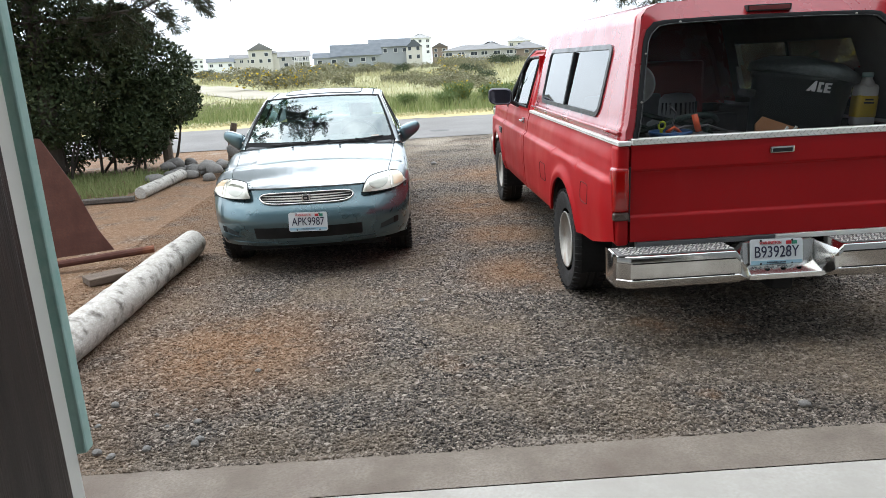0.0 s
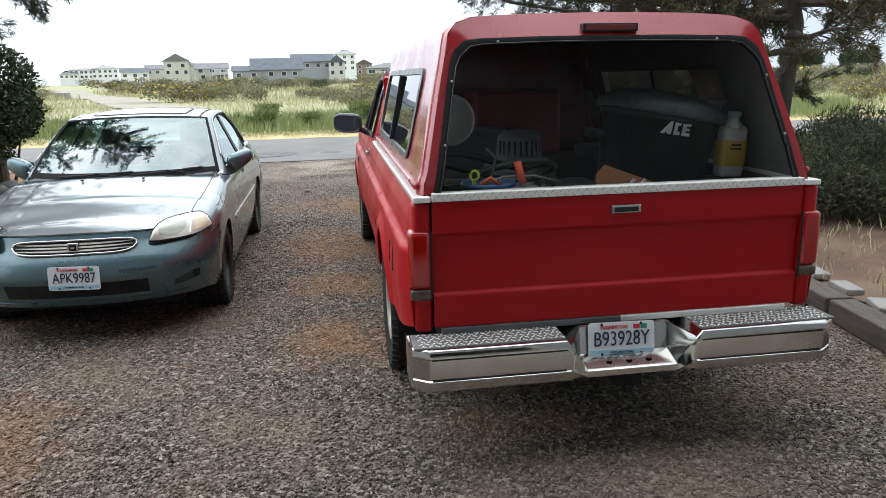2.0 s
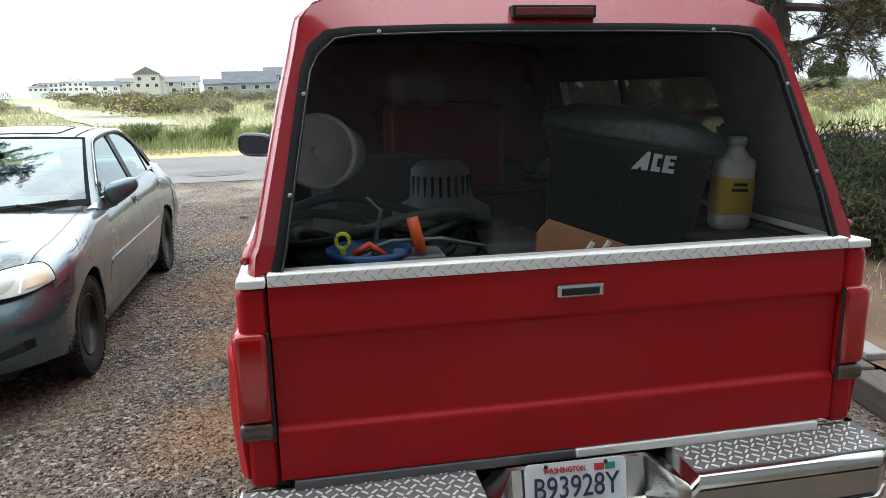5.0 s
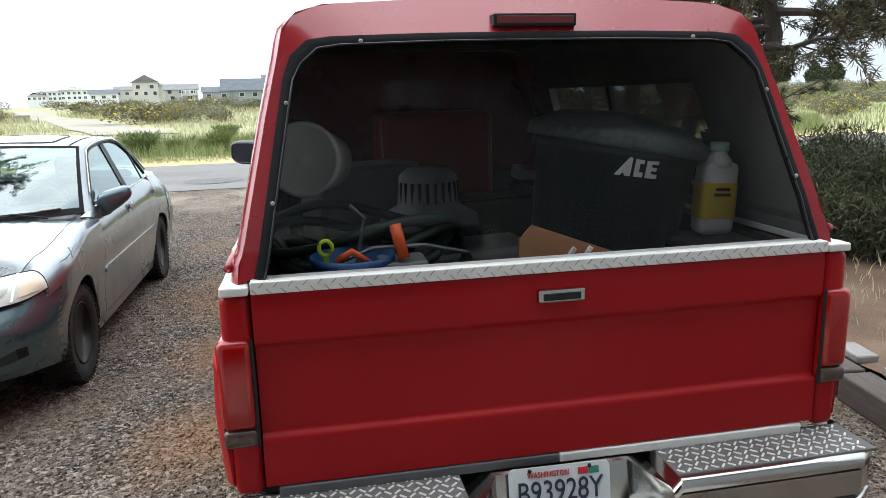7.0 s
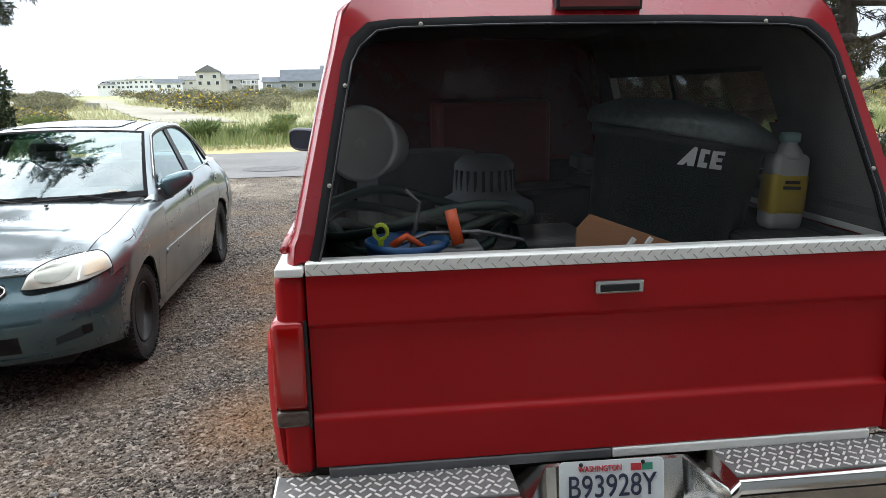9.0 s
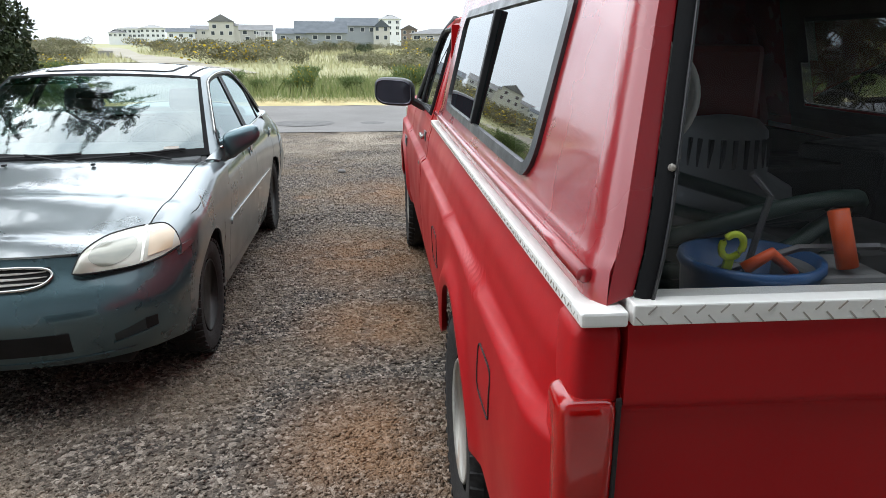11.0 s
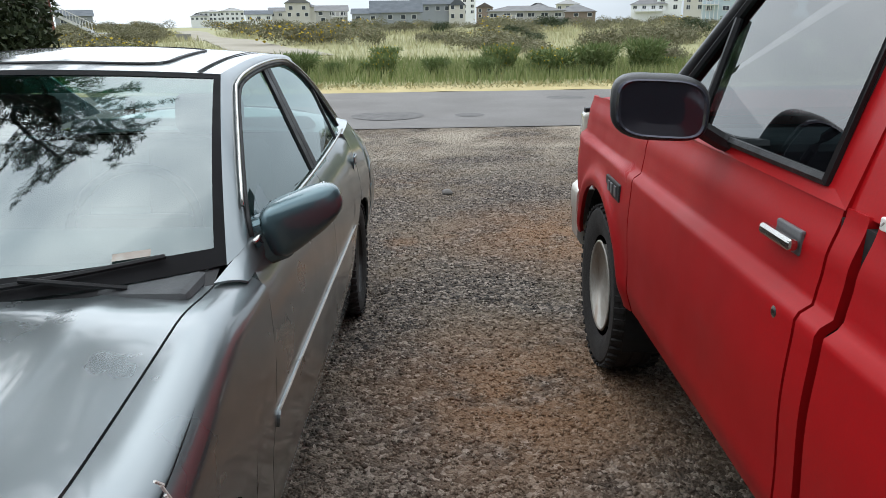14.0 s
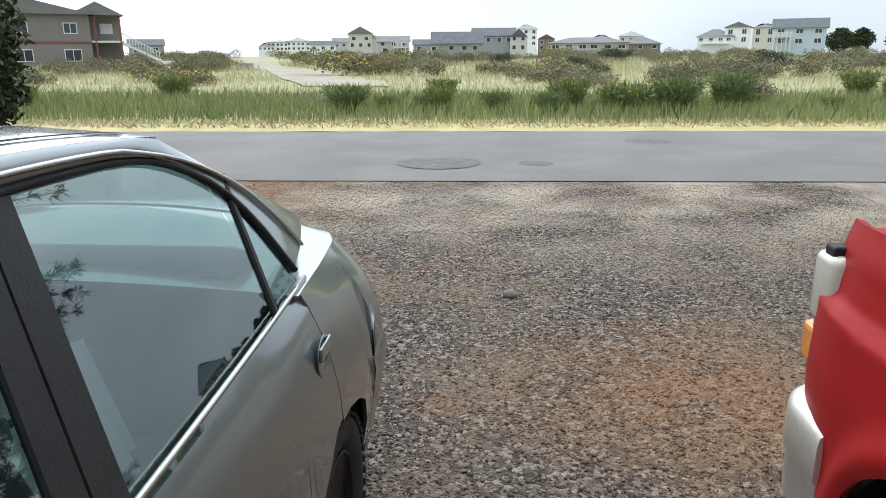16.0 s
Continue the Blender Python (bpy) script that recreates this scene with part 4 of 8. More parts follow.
    rb.matrix_basis = pose(0, 3.36, 0.56, -20, 0, 0)
    for x, y, rz in ((0.44, 3.06, 8), (0.36, 3.16, -6)):
        sheet_ = part("paper_sheet", box_bm(-0.11, 0.11, -0.002, 0.002, 0, 0.28), PLATE, SEDAN, "printed paper leaning on the rear seat")
        sheet_.matrix_basis = pose(x, y, 0.645, -32, 0, 70 + rz)
        for i in range(4):
            part("print_bar", box_bm(-0.08, 0.05 - 0.02 * (i % 2), -0.0035, -0.002, 0.22 - 0.05 * i, 0.235 - 0.05 * i), DASH, sheet_)
    for i, (y, z, dy, dz) in enumerate(((0.735, 0.850, 0.030, -0.020), (0.755, 0.835, 0.050, -0.050), (0.770, 0.815, 0.030, -0.035))):
        part("scuff", tube_bm([car_shell(car_s(y + dy * t, 0.8), z + dz * t, 0.0015) for t in (0, 0.35, 0.7, 1)], 0.0028, 5), WHITE, SEDAN, "pale scuff in the fender paint")
    part("parcel_shelf", box_bm(-0.60, 0.60, 3.42, 3.86, 0.985, 1.005), DASH, SEDAN)
    part("interior_mirror", box_bm(-0.11, 0.11, 1.86, 1.885, 1.235, 1.29, 0.012), TRIM, SEDAN)


# bumper teal with the recess shade put into the colour
DARKTEAL = mat("shaded_teal", (0.020, 0.032, 0.036), 0.5, col2=(0.014, 0.022, 0.026), scale=9, fine=120, bump=0.05)
SEALBLACK = mat("black_seal", (0.010, 0.010, 0.011), 0.8, col2=(0.018, 0.018, 0.018), scale=12, fine=90, bump=0.1)
SEALBLACK.node_tree.nodes["Principled BSDF"].inputs["Specular IOR Level"].default_value = 0.12
VISOR = glass_mat("green_shade_band", (0.12, 0.42, 0.33), face=0.01, rise=0.1)
BOWL = mat("dull_reflector", (0.27, 0.27, 0.22), 0.12, 0.3, col2=(0.20, 0.20, 0.16), scale=9, fine=60, coat=1.0, bump=0.02)
REFLECT = mat("mirror_silver", (0.85, 0.86, 0.87), 0.03, 1.0, bump=0.0, rough_var=0.01)
build_sedan()


# ---- the pickup ----
TRUCK = thing("pickup_truck", pose(2.32, 3.90, 0, 0, 0, 0.75), "faded red pickup truck with a matching canopy over its bed", "truck")
TR, TF, TARCH, TTYRE = 1.14, 4.65, 0.43, 0.365
RAIL = 1.165


def side_w(z):
    return smooth_ramp(z, [(0.40, 0.915), (0.56, 0.955), (0.80, 0.968), (0.955, 0.962), (0.985, 0.930), (1.06, 0.922), (1.17, 0.898), (1.3, 0.87)])


def truck_low(y):
    z = ramp(y, [(0, 0.63), (0.35, 0.55), (0.75, 0.52), (2.8, 0.46), (4.0, 0.44), (5.3, 0.50)])
    for c in (TR, TF):
        d = TARCH ** 2 - (y - c) ** 2
        if d > 0:
            z = max(z, TTYRE + 0.02 + math.sqrt(d))
    return z


def arch_flare(y, z):
    """The rolled lip round each wheel opening."""
    f = 0.0
    for c in (TR, TF):
        r = math.hypot(y - c, z - TTYRE - 0.02)
        f = max(f, 0.022 * math.exp(-((r - TARCH - 0.03) / 0.045) ** 2))
    return f


def truck_side(name, y0, y1, hi, sgn, nose=None, nu=40, nv=46):
    def fn(y, v):
        a, b = truck_low(y), hi(y) if callable(hi) else hi
        z = a + (b - a) * v
        x = side_w(z) + arch_flare(y, z)
        if nose:
            x -= nose(y)
        return (sgn * x, y, z)
    ob = part(name, both_sides(grid_bm(fn, spaced(y0, y1, nu), spaced(0, 1, nv), sgn > 0)), RED, TRUCK, "", True)
    return thick(ob, 0.02)


def build_truck():
    # bed and front sides
    rear_round = lambda y: 0.045 * max(0, 1 - y / 0.16) ** 2
    nose_round = lambda y: 0.045 * max(0, (y - 5.10) / 0.25) ** 2
    hood_edge = lambda y: ramp(y, [(4.15, 1.175), (4.9, 1.165), (5.45, 1.135)])
    for k in (1, -1):
        truck_side("bed_side", 0.015, 2.795, RAIL - 0.004, k, rear_round, 70)
        truck_side("cab_corner", 2.825, 2.895, RAIL + 0.005, k, None, 6)
        truck_side("door_skin", 2.905, 4.135, RAIL + 0.005, k, None, 24)
        truck_side("front_fender", 4.145, 5.345, hood_edge, k, nose_round, 50)
        part("door_gap", box_bm(min(k * 0.86, k * 0.90), max(k * 0.86, k * 0.90), 2.78, 4.16, 0.47, 1.15), GAP, TRUCK)
        wheel(TRUCK, "wheel", k * 0.845, TR, TTYRE, TTYRE, 0.225, 0.205, STEEL, k, "truck")
        wheel(TRUCK, "wheel", k * 0.845, TF, TTYRE, TTYRE, 0.225, 0.205, STEEL, k, "truck")
        wheel_well(TRUCK, k, TR, TTYRE + 0.02, TARCH + 0.012, 0.55, 0.93)
        wheel_well(TRUCK, k, TF, TTYRE + 0.02, TARCH + 0.012, 0.55, 0.93)
        # rear corner posts with lamps
        post = part("corner_post", box_bm(min(k * 0.838, k * 0.915), max(k * 0.838, k * 0.915), 0.0, 0.12, 0.598, RAIL - 0.004, 0.022, 3), RED, TRUCK, smooth=True)
        tl = part("tail_light", box_bm(min(k * 0.840, k * 0.934), max(k * 0.840, k * 0.934), -0.014, 0.09, 0.793, 1.045, 0.024, 4), REDLENS, TRUCK, "red tail light with a brown-grey lower lens", True)
        part("reversing_lens", box_bm(min(k * 0.842, k * 0.932), max(k * 0.842, k * 0.932), -0.0135, 0.088, 0.745, 0.795, 0.014, 3), SMOKE, tl, "grimy reversing lens", True)
        part("lens_divider", box_bm(min(k * 0.837, k * 0.846), max(k * 0.837, k * 0.846), -0.008, 0.0, 0.74, 1.045, 0.003), TRIM, tl)
    # two fuel flaps on the driver's side, before and behind the rear wheel
    for fy, fz, hy, hz in ((1.87, 0.757, 0.11, 0.068), (0.52, 0.82, 0.088, 0.062)):
        ring = [(fy + hy * math.copysign(abs(math.cos(a)) ** 0.3, math.cos(a)), fz + hz * math.copysign(abs(math.sin(a)) ** 0.3, math.sin(a))) for a in spaced(0, 2 * math.pi * 31 / 32, 32)]
        part("fuel_flap", tube_bm([(-(side_w(z) + arch_flare(y, z) + 0.001), y, z) for y, z in ring], 0.0024, 6, closed=True), GAP, TRUCK, "outline of the closed fuel flap")
    # tailgate
    def gate(x, v):
        z = 0.622 + (RAIL - 0.005 - 0.622) * v
        d = 0.0
        d += 0.016 * smooth_ramp(z, [(1.012, 0), (1.032, 1)]) + 0.018 * smooth_ramp(z, [(0.758, 1), (0.776, 0)])
        d += 0.004 * smooth_ramp(z, [(1.12, 0), (1.16, -1)])
        return (x, 0.012 - d + 0.004 * (x / 0.8) ** 2, z)
    thick(part("tailgate", both_sides(grid_bm(gate, spaced(-0.833, 0.833, 31), spaced(0, 1, 110))), RED, TRUCK, "dull red tailgate with pressed ridges", True), 0.05)
    part("gate_gap", box_bm(-0.84, 0.84, 0.045, 0.07, 0.64, 1.15), GAP, TRUCK)
    h = part("tailgate_handle", box_bm(-0.068, 0.068, -0.020, 0.005, 1.080, 1.118, 0.006), CHROME, TRUCK, "chrome tailgate handle")
    part("handle_recess", box_bm(-0.055, 0.055, -0.0225, -0.015, 1.087, 1.108, 0.003), TRIM, h)
    # tread-plate strips on the rails: bars over a bright sheet
    def tread_strip(name, x0, x1, y0, y1, z0, z1, n, along, face, label):
        ob = part(name, box_bm(x0, x1, y0, y1, z0, z1, 0.003), BRIGHT, TRUCK, label)
        bm = bmesh.new()
        for i in range(n):
            t = (i + 0.5) / n
            half = 0.009 if face == "rear" else 0.0055
            q = box_bm(-half, half, -0.0012, 0.0012, -0.0012, 0.0012)
            rot = Matrix.Rotation(radians(45 if i % 2 else -45), 4, "Z")
            if face == "rear":
                m = Matrix.Translation((x0 + (x1 - x0) * t, y0, (z0 + z1) / 2 + (0.008 if i % 2 else -0.008))) @ Matrix.Rotation(radians(90), 4, "X") @ rot
            else:
                m = Matrix.Translation((x0 if face == "left" else x1, y0 + (y1 - y0) * t, (z0 + z1) / 2)) @ Matrix.Rotation(radians(90), 4, "Y") @ rot
            bmesh.ops.transform(q, verts=q.verts, matrix=m)
            me = bpy.data.meshes.new("bar")
            q.to_mesh(me)
            q.free()
            bm.from_mesh(me)
            bpy.data.meshes.remove(me)
        part("tread_bar", bm, STEEL, ob)["kind"] = "stuff"
    tread_strip("tailgate_strip", -0.832, 0.832, -0.010, 0.06, RAIL - 0.001, RAIL + 0.032, 90, "x", "rear", "bright tread-plate strip along the tailgate top")
    for k in (1, -1):
        x0, x1 = (0.866, 0.909) if k > 0 else (-0.909, -0.866)
        tread_strip("rail_strip", x0, x1, 0.0, 2.78, RAIL - 0.003, RAIL + 0.020, 150, "y", "right" if k > 0 else "left", "bright tread-plate strip along the bed rail")
        part("rail_corner", box_bm(min(k * 0.838, k * 0.910), max(k * 0.838, k * 0.910), -0.010, 0.05, RAIL - 0.003, RAIL + 0.0215, 0.005), BRIGHT, TRUCK)
    # bed
    part("bed_floor", box_bm(-0.80, 0.80, 0.06, 2.76, 0.72, 0.75), TRIM, TRUCK)
    # bed walls and front near black: the covered bed's shade as colour
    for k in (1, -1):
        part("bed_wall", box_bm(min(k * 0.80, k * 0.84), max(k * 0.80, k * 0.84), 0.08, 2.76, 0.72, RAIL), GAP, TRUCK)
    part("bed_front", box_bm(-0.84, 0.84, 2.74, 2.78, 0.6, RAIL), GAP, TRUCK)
    part("chassis", box_bm(-0.45, 0.45, 0.2, 5.2, 0.42, 0.60, 0.02), GAP, TRUCK)
    # unseen boxes added below the bed to stop light reaching the ground
    part("light_block", box_bm(-0.74, 0.74, 0.30, 0.72, 0.33, 0.66, 0.05, 3), GAP, TRUCK)
    part("light_block", box_bm(-0.78, -0.30, 1.60, 2.75, 0.33, 0.66, 0.05, 3), GAP, TRUCK)
    # this underbody slab is added for the same darkening
    part("underbody", box_bm(-0.80, 0.80, 0.10, 2.70, 0.60, 0.70), GAP, TRUCK)
    part("axle", tube_bm([(-0.75, TR, TTYRE), (0.75, TR, TTYRE)], 0.05, 10), GAP, TRUCK)
    part("hitch", box_bm(-0.06, 0.06, -0.12, 0.2, 0.33, 0.44, 0.01), GAP, TRUCK)
    build_bumper()
    build_canopy()
    build_cab()


def build_bumper():
    """Chrome step bumper: pads with tread plate, a dropped pocket for the plate between them."""
    b = part("rear_bumper", bmesh.new(), CHROME, TRUCK, "chrome step bumper with scuffed faces", True)
    bm = bmesh.new()
    for k in (1, -1):
        # cross-section from the top's front edge, round the edges and down
        prof = section = [(0.02, 0.588), (-0.156, 0.585), (-0.166, 0.583), (-0.174, 0.577), (-0.178, 0.567), (-0.179, 0.548), (-0.173, 0.543), (-0.171, 0.452), (-0.177, 0.447), (-0.176, 0.414), (-0.172, 0.405), (-0.164, 0.400), (-0.14, 0.398), (0.0, 0.40)]
        xs = [0.275, 0.285, 0.30, 0.5, 0.7, 0.88, 0.91, 0.93, 0.945, 0.952]
        def fn(i, j):
            x = xs[i]
            y, z = prof[j]
            bend = smooth_ramp(x, [(0.87, 0.0), (0.955, 0.05)])
            drop = smooth_ramp(x, [(0.27, 0.03), (0.302, 0.0)])
            if i == len(xs) - 1:
                y, z = 0.02 + (y - 0.02) * 0.80, 0.50 + (z - 0.50) * 0.95
            return (k * x, y + bend * (1 if y < -0.05 else 0), z - (drop if j < 6 else 0))
        grid_bm(fn, range(len(xs)), range(len(prof)), k < 0, bm)
        bm.faces.new([bm.verts.new((k * 0.952, 0.02 + (y - 0.02) * 0.8 + 0.05, 0.50 + (z - 0.5) * 0.95)) for y, z in prof])
    # pocket behind the plate
    pocket = [(-0.02, 0.590), (-0.03, 0.585), (-0.05, 0.50), (-0.055, 0.47), (-0.145, 0.440), (-0.158, 0.432), (-0.158, 0.405), (-0.14, 0.398), (0.0, 0.40)]
    grid_bm(lambda i, j: (spaced(-0.20, 0.20, 9)[i], *pocket[j]), range(9), range(len(pocket)), False, bm)
    prof = [(section[q][0], section[q][1] - (0.028 if q < 6 else 0)) for q in (0, 1, 3, 5, 6, 7, 8, 9, 12)]
    for k in (1, -1):
        grid_bm(lambda i, j: Vector((k * 0.20, *pocket[j])).lerp(Vector((k * 0.275, *prof[j])), i / 4), range(5), range(9), k < 0, bm)
    both_sides(bm)
    bm.normal_update()
    bm.to_mesh(b.data)
    bm.free()
    b.data.materials.clear()
    b.data.materials.append(CHROME)
    soft(b, 32)
    for k in (1, -1):
        pad = part("tread_pad", box_bm(min(k * 0.300, k * 0.940), max(k * 0.300, k * 0.940), -0.152, 0.015, 0.580, 0.5905, 0.003), DARKTREAD, b, "worn tread-plate step pad")
        bars = bmesh.new()
        for i in range(23):
            for j in range(6):
                q = box_bm(-0.011, 0.011, -0.0028, 0.0028, 0, 0.003)
                bmesh.ops.transform(q, verts=q.verts, matrix=Matrix.Translation((k * (0.313 + 0.0265 * i + (0.012 if j % 2 else 0)), -0.139 + 0.027 * j, 0.590)) @ Matrix.Rotation(radians(45 if (i + j) % 2 else -45), 4, "Z"))
                me = bpy.data.meshes.new("bar")
                q.to_mesh(me)
                q.free()
                bars.from_mesh(me)
                bpy.data.meshes.remove(me)
        part("tread_bar", bars, BRIGHT, pad)["kind"] = "stuff"
        bolt = part("carriage_bolt", lathe_bm([(0.020, 0.0), (0.019, -0.006), (0.012, -0.012), (0.003, -0.014)], 18, "Y"), CHROME, b, smooth=True)
        bolt.matrix_basis = Matrix.Translation((k * 0.245, -0.125, 0.468))
        part("face_groove", tube_bm([(k * x, -0.1735 + smooth_ramp(x, [(0.87, 0.0), (0.955, 0.05)]), 0.541) for x in spaced(0.30, 0.87, 8)], 0.0022, 6), GAP, b)
        part("face_groove", tube_bm([(k * x, -0.1735 + smooth_ramp(x, [(0.87, 0.0), (0.955, 0.05)]), 0.453) for x in spaced(0.30, 0.87, 8)], 0.0022, 6), GAP, b)
    for x in (-0.09, 0.0, 0.09):
        hole = part("pocket_hole", lathe_bm([(0.014, 0.0), (0.014, 0.003)], 14, "Z"), GAP, b)
        hole.matrix_basis = Matrix.Translation((x, -0.115, 0.4505)) @ Matrix.Rotation(radians(-18), 4, "X")
    part("sill_strip", box_bm(0.0, 0.79, -0.012, 0.03, 0.590, 0.618, 0.004), BRIGHT, TRUCK, "bright riveted strip under the tailgate")
    part("sill_strip", box_bm(-0.80, -0.002, -0.010, 0.03, 0.589, 0.618, 0.004), DULL, TRUCK, "dull grey strip under the tailgate")
    licence_plate(TRUCK, pose(-0.015, -0.058, 0.528, -10, 1.0, 0), "B93928Y")


def canopy_w(z):
    return ramp(z, [(RAIL, 0.888), (1.24, 0.880), (1.26, 0.868), (1.60, 0.792), (1.76, 0.752), (1.84, 0.735), (1.885, 0.695), (1.91, 0.62), (1.922, 0.40), (1.928, 0.0)])


def canopy_back(z):
    return ramp(z, [(RAIL, 0.015), (1.30, 0.045), (1.80, 0.235), (1.88, 0.275), (1.928, 0.34)])


def build_canopy():
    top = part("canopy", bmesh.new(), REDTOP, TRUCK, "red fibreglass canopy with a smoked lift-up window", True)
    zs = [RAIL + 0.021, 1.235, 1.25, 1.262, 1.30, 1.40, 1.50, 1.60, 1.70, 1.76, 1.80, 1.84, 1.865, 1.885, 1.90, 1.91, 1.917, 1.922, 1.926, 1.928]
    ys = [0.0, 0.015, 0.03, 0.06, 0.10] + spaced(0.16, 2.66, 26) + [2.72, 2.75, 2.765]
    win = [(0.60, 2.34, 1.30, 1.665)]
    bm = bmesh.new()
    rear_r = lambda y: 0.022 * max(0, 1 - y / 0.06) ** 2
    front_r = lambda y: 0.03 * max(0, (y - 2.66) / 0.105) ** 2
    for k in (1, -1):
        def shell(y, z):
            yy = canopy_back(z) * max(0, 1 - y / 2.6) + y
            return Vector((k * max(0, canopy_w(z) - rear_r(y) - front_r(y)), yy, z))
        rows = [[bm.verts.new(shell(y, z)) for z in zs] for y in ys]
        for i in range(len(ys) - 1):
            for j in range(len(zs) - 1):
                c = (shell(ys[i], zs[j]) + shell(ys[i + 1], zs[j + 1])) / 2
                if win[0][0] < c.y < win[0][1] and win[0][2] < c.z < win[0][3]:
                    continue
                q = [rows[i][j], rows[i + 1][j], rows[i + 1][j + 1], rows[i][j + 1]]
                bm.faces.new(q if k > 0 else q[::-1])
    # rear frame round the window and front end
    ang = spaced(0, 1, 41)
    def outer(i):
        """The canopy's rear outline, from the foot of one side over the top to the other."""
        t = ang[i]
        k = -1 if t < 0.5 else 1
        u = 1 - abs(2 * t - 1)
        d = [0.0]
        prof = [(canopy_w(z) - 0.022, z) for z in zs]
        for a, b in zip(prof, prof[1:]):
            d.append(d[-1] + math.hypot(a[0] - b[0], a[1] - b[1]))
        w, z = np.interp(u * d[-1], d, [p[0] for p in prof]), np.interp(u * d[-1], d, [p[1] for p in prof])
        return Vector((k * w, canopy_back(z), z))
    def opening(i, grow=0.0):
        t = ang[i]
        k = -1 if t < 0.5 else 1
        u = 1 - abs(2 * t - 1)
        pts = [(0.822, RAIL + 0.034), (0.808, 1.25), (0.735, 1.62), (0.715, 1.72), (0.690, 1.775), (0.655, 1.806), (0.60, 1.816), (0.3, 1.823), (0.0, 1.824)]
        d = [0.0]
        for a, b in zip(pts, pts[1:]):
            d.append(d[-1] + math.hypot(a[0] - b[0], a[1] - b[1]))
        w, z = np.interp(u * d[-1], d, [p[0] for p in pts]), np.interp(u * d[-1], d, [p[1] for p in pts])
        return Vector((k * max(0, w - grow), canopy_back(z - grow * 0.8) + 0.004, z - grow * (0.9 if w < 0.70 else 0.15)))
    grid_bm(lambda i, v: outer(i).lerp(opening(i), v), range(41), [0, 0.15, 0.5, 1.0], True, bm)
    both_sides(bm)
    bm.normal_update()
    bm.to_mesh(top.data)
    bm.free()
    top.data.materials.clear()
    top.data.materials.append(REDTOP)
    soft(top, 55)
    thick(top, 0.006)
    part("canopy_front", poly_bm([(k * canopy_w(z) * 0.97, 2.755, z) for k, zz in ((1, zs), (-1, zs[::-1])) for z in zz if z < 1.927], 0.01, 1), REDTOP, top)
    # liner, so that the inside is dim
    lining, ly = bmesh.new(), spaced(0.02, 2.42, 37)
    for k in (1, -1):
        rows = [[lining.verts.new((k * max(0, canopy_w(z) - 0.018), y + canopy_back(z) * max(0, 1 - y / 2.6) + 0.02, z - 0.010)) for z in zs] for y in ly]
        for i in range(len(ly) - 1):
            for j in range(len(zs) - 1):
                y, z = (ly[i] + ly[i + 1]) / 2 + canopy_back(zs[j]), (zs[j] + zs[j + 1]) / 2
                if not (0.62 < y < 2.36 and 1.30 < z < 1.69):
                    lining.faces.new((rows[i][j], rows[i][j + 1], rows[i + 1][j + 1], rows[i + 1][j]))
    thick(part("canopy_liner", lining, LINER, top, "grey fabric lining"), 0.003)
    # seal and lift-up glass
    bm = bmesh.new()
    grid_bm(lambda i, v: opening(i).lerp(opening(i, 0.030), v) + Vector((0, -0.010 + 0.004 * (2 * v - 1) ** 2, 0)), range(41), [0, 0.25, 0.5, 0.75, 1], True, bm)
    thick(part("window_frame", both_sides(bm), SEALBLACK, top, "black rear window frame", True), 0.016)
    part("frame_edge", tube_bm([opening(i, 0.026) + Vector((0, -0.010, 0)) for i in range(41)], 0.003, 6), BLACKTRIM, top, "", True)
    bm = bmesh.new()
    vs = [bm.verts.new(opening(i, 0.028) + Vector((0, 0.002, 0))) for i in range(41)]
    bm.faces.new(vs)
    part("rear_window", bm, DARKGLASS, top, "smoked rear window")
    for i in (3, 7, 12, 28, 33, 37):
        c = part("frame_screw", lathe_bm([(0.006, 0), (0.006, -0.004), (0.003, -0.006)], 8, "Y"), STEEL, top)
        c.matrix_basis = Matrix.Translation(opening(i, 0.018) + Vector((0, -0.010, 0)))
    bl = part("brake_light", box_bm(-0.116, 0.136, 0.247, 0.30, 1.839, 1.875, 0.004), TRIM, top, "high brake light in a black surround")
    part("brake_lens", box_bm(-0.106, 0.126, 0.2445, 0.26, 1.846, 1.868, 0.002), DULLRED, bl, "dull dark red lens")
    # side windows: frame, sliding panes
    for k in (1, -1):
        def at(y, z, off=0.0):
            return Vector((k * (canopy_w(z) + off), y, z))
        def rounded(y0, y1, z0, z1, r, grow):
            out = []
            for cy, cz, a0 in ((y1 - r, z1 - r, 0), (y0 + r, z1 - r, 90), (y0 + r, z0 + r, 180), (y1 - r, z0 + r, 270)):
                for q in range(6):
                    a = radians(a0 + 18 * q)
                    out.append((cy + (r + grow) * math.cos(a), cz + (r + grow) * math.sin(a)))
            return out
        y0, y1, z0, z1 = 0.573, 2.38, 1.290, 1.69
        a, b = rounded(y0, y1, z0, z1, 0.07, 0.016), rounded(y0, y1, z0, z1, 0.07, -0.014)
        bm = bmesh.new()
        va, vb = [bm.verts.new(at(y, z, 0.010)) for y, z in a], [bm.verts.new(at(y, z, 0.014)) for y, z in b]
        for i in range(len(va)):
            j = (i + 1) % len(va)
            bm.faces.new((va[i], va[j], vb[j], vb[i]))
        fr = thick(part("side_window_frame", both_sides(bm), FRAME, top, "grey-black side window frame"), 0.015)
        part("window_divider", box_bm(-0.012, 0.012, -0.018, 0.018, -0.19, 0.19, 0.004), TRIM, fr).matrix_basis = Matrix.Translation(at(1.49, 1.487, 0.01)) @ Matrix.Rotation(k * radians(-12), 4, "Y")
        bm = bmesh.new()
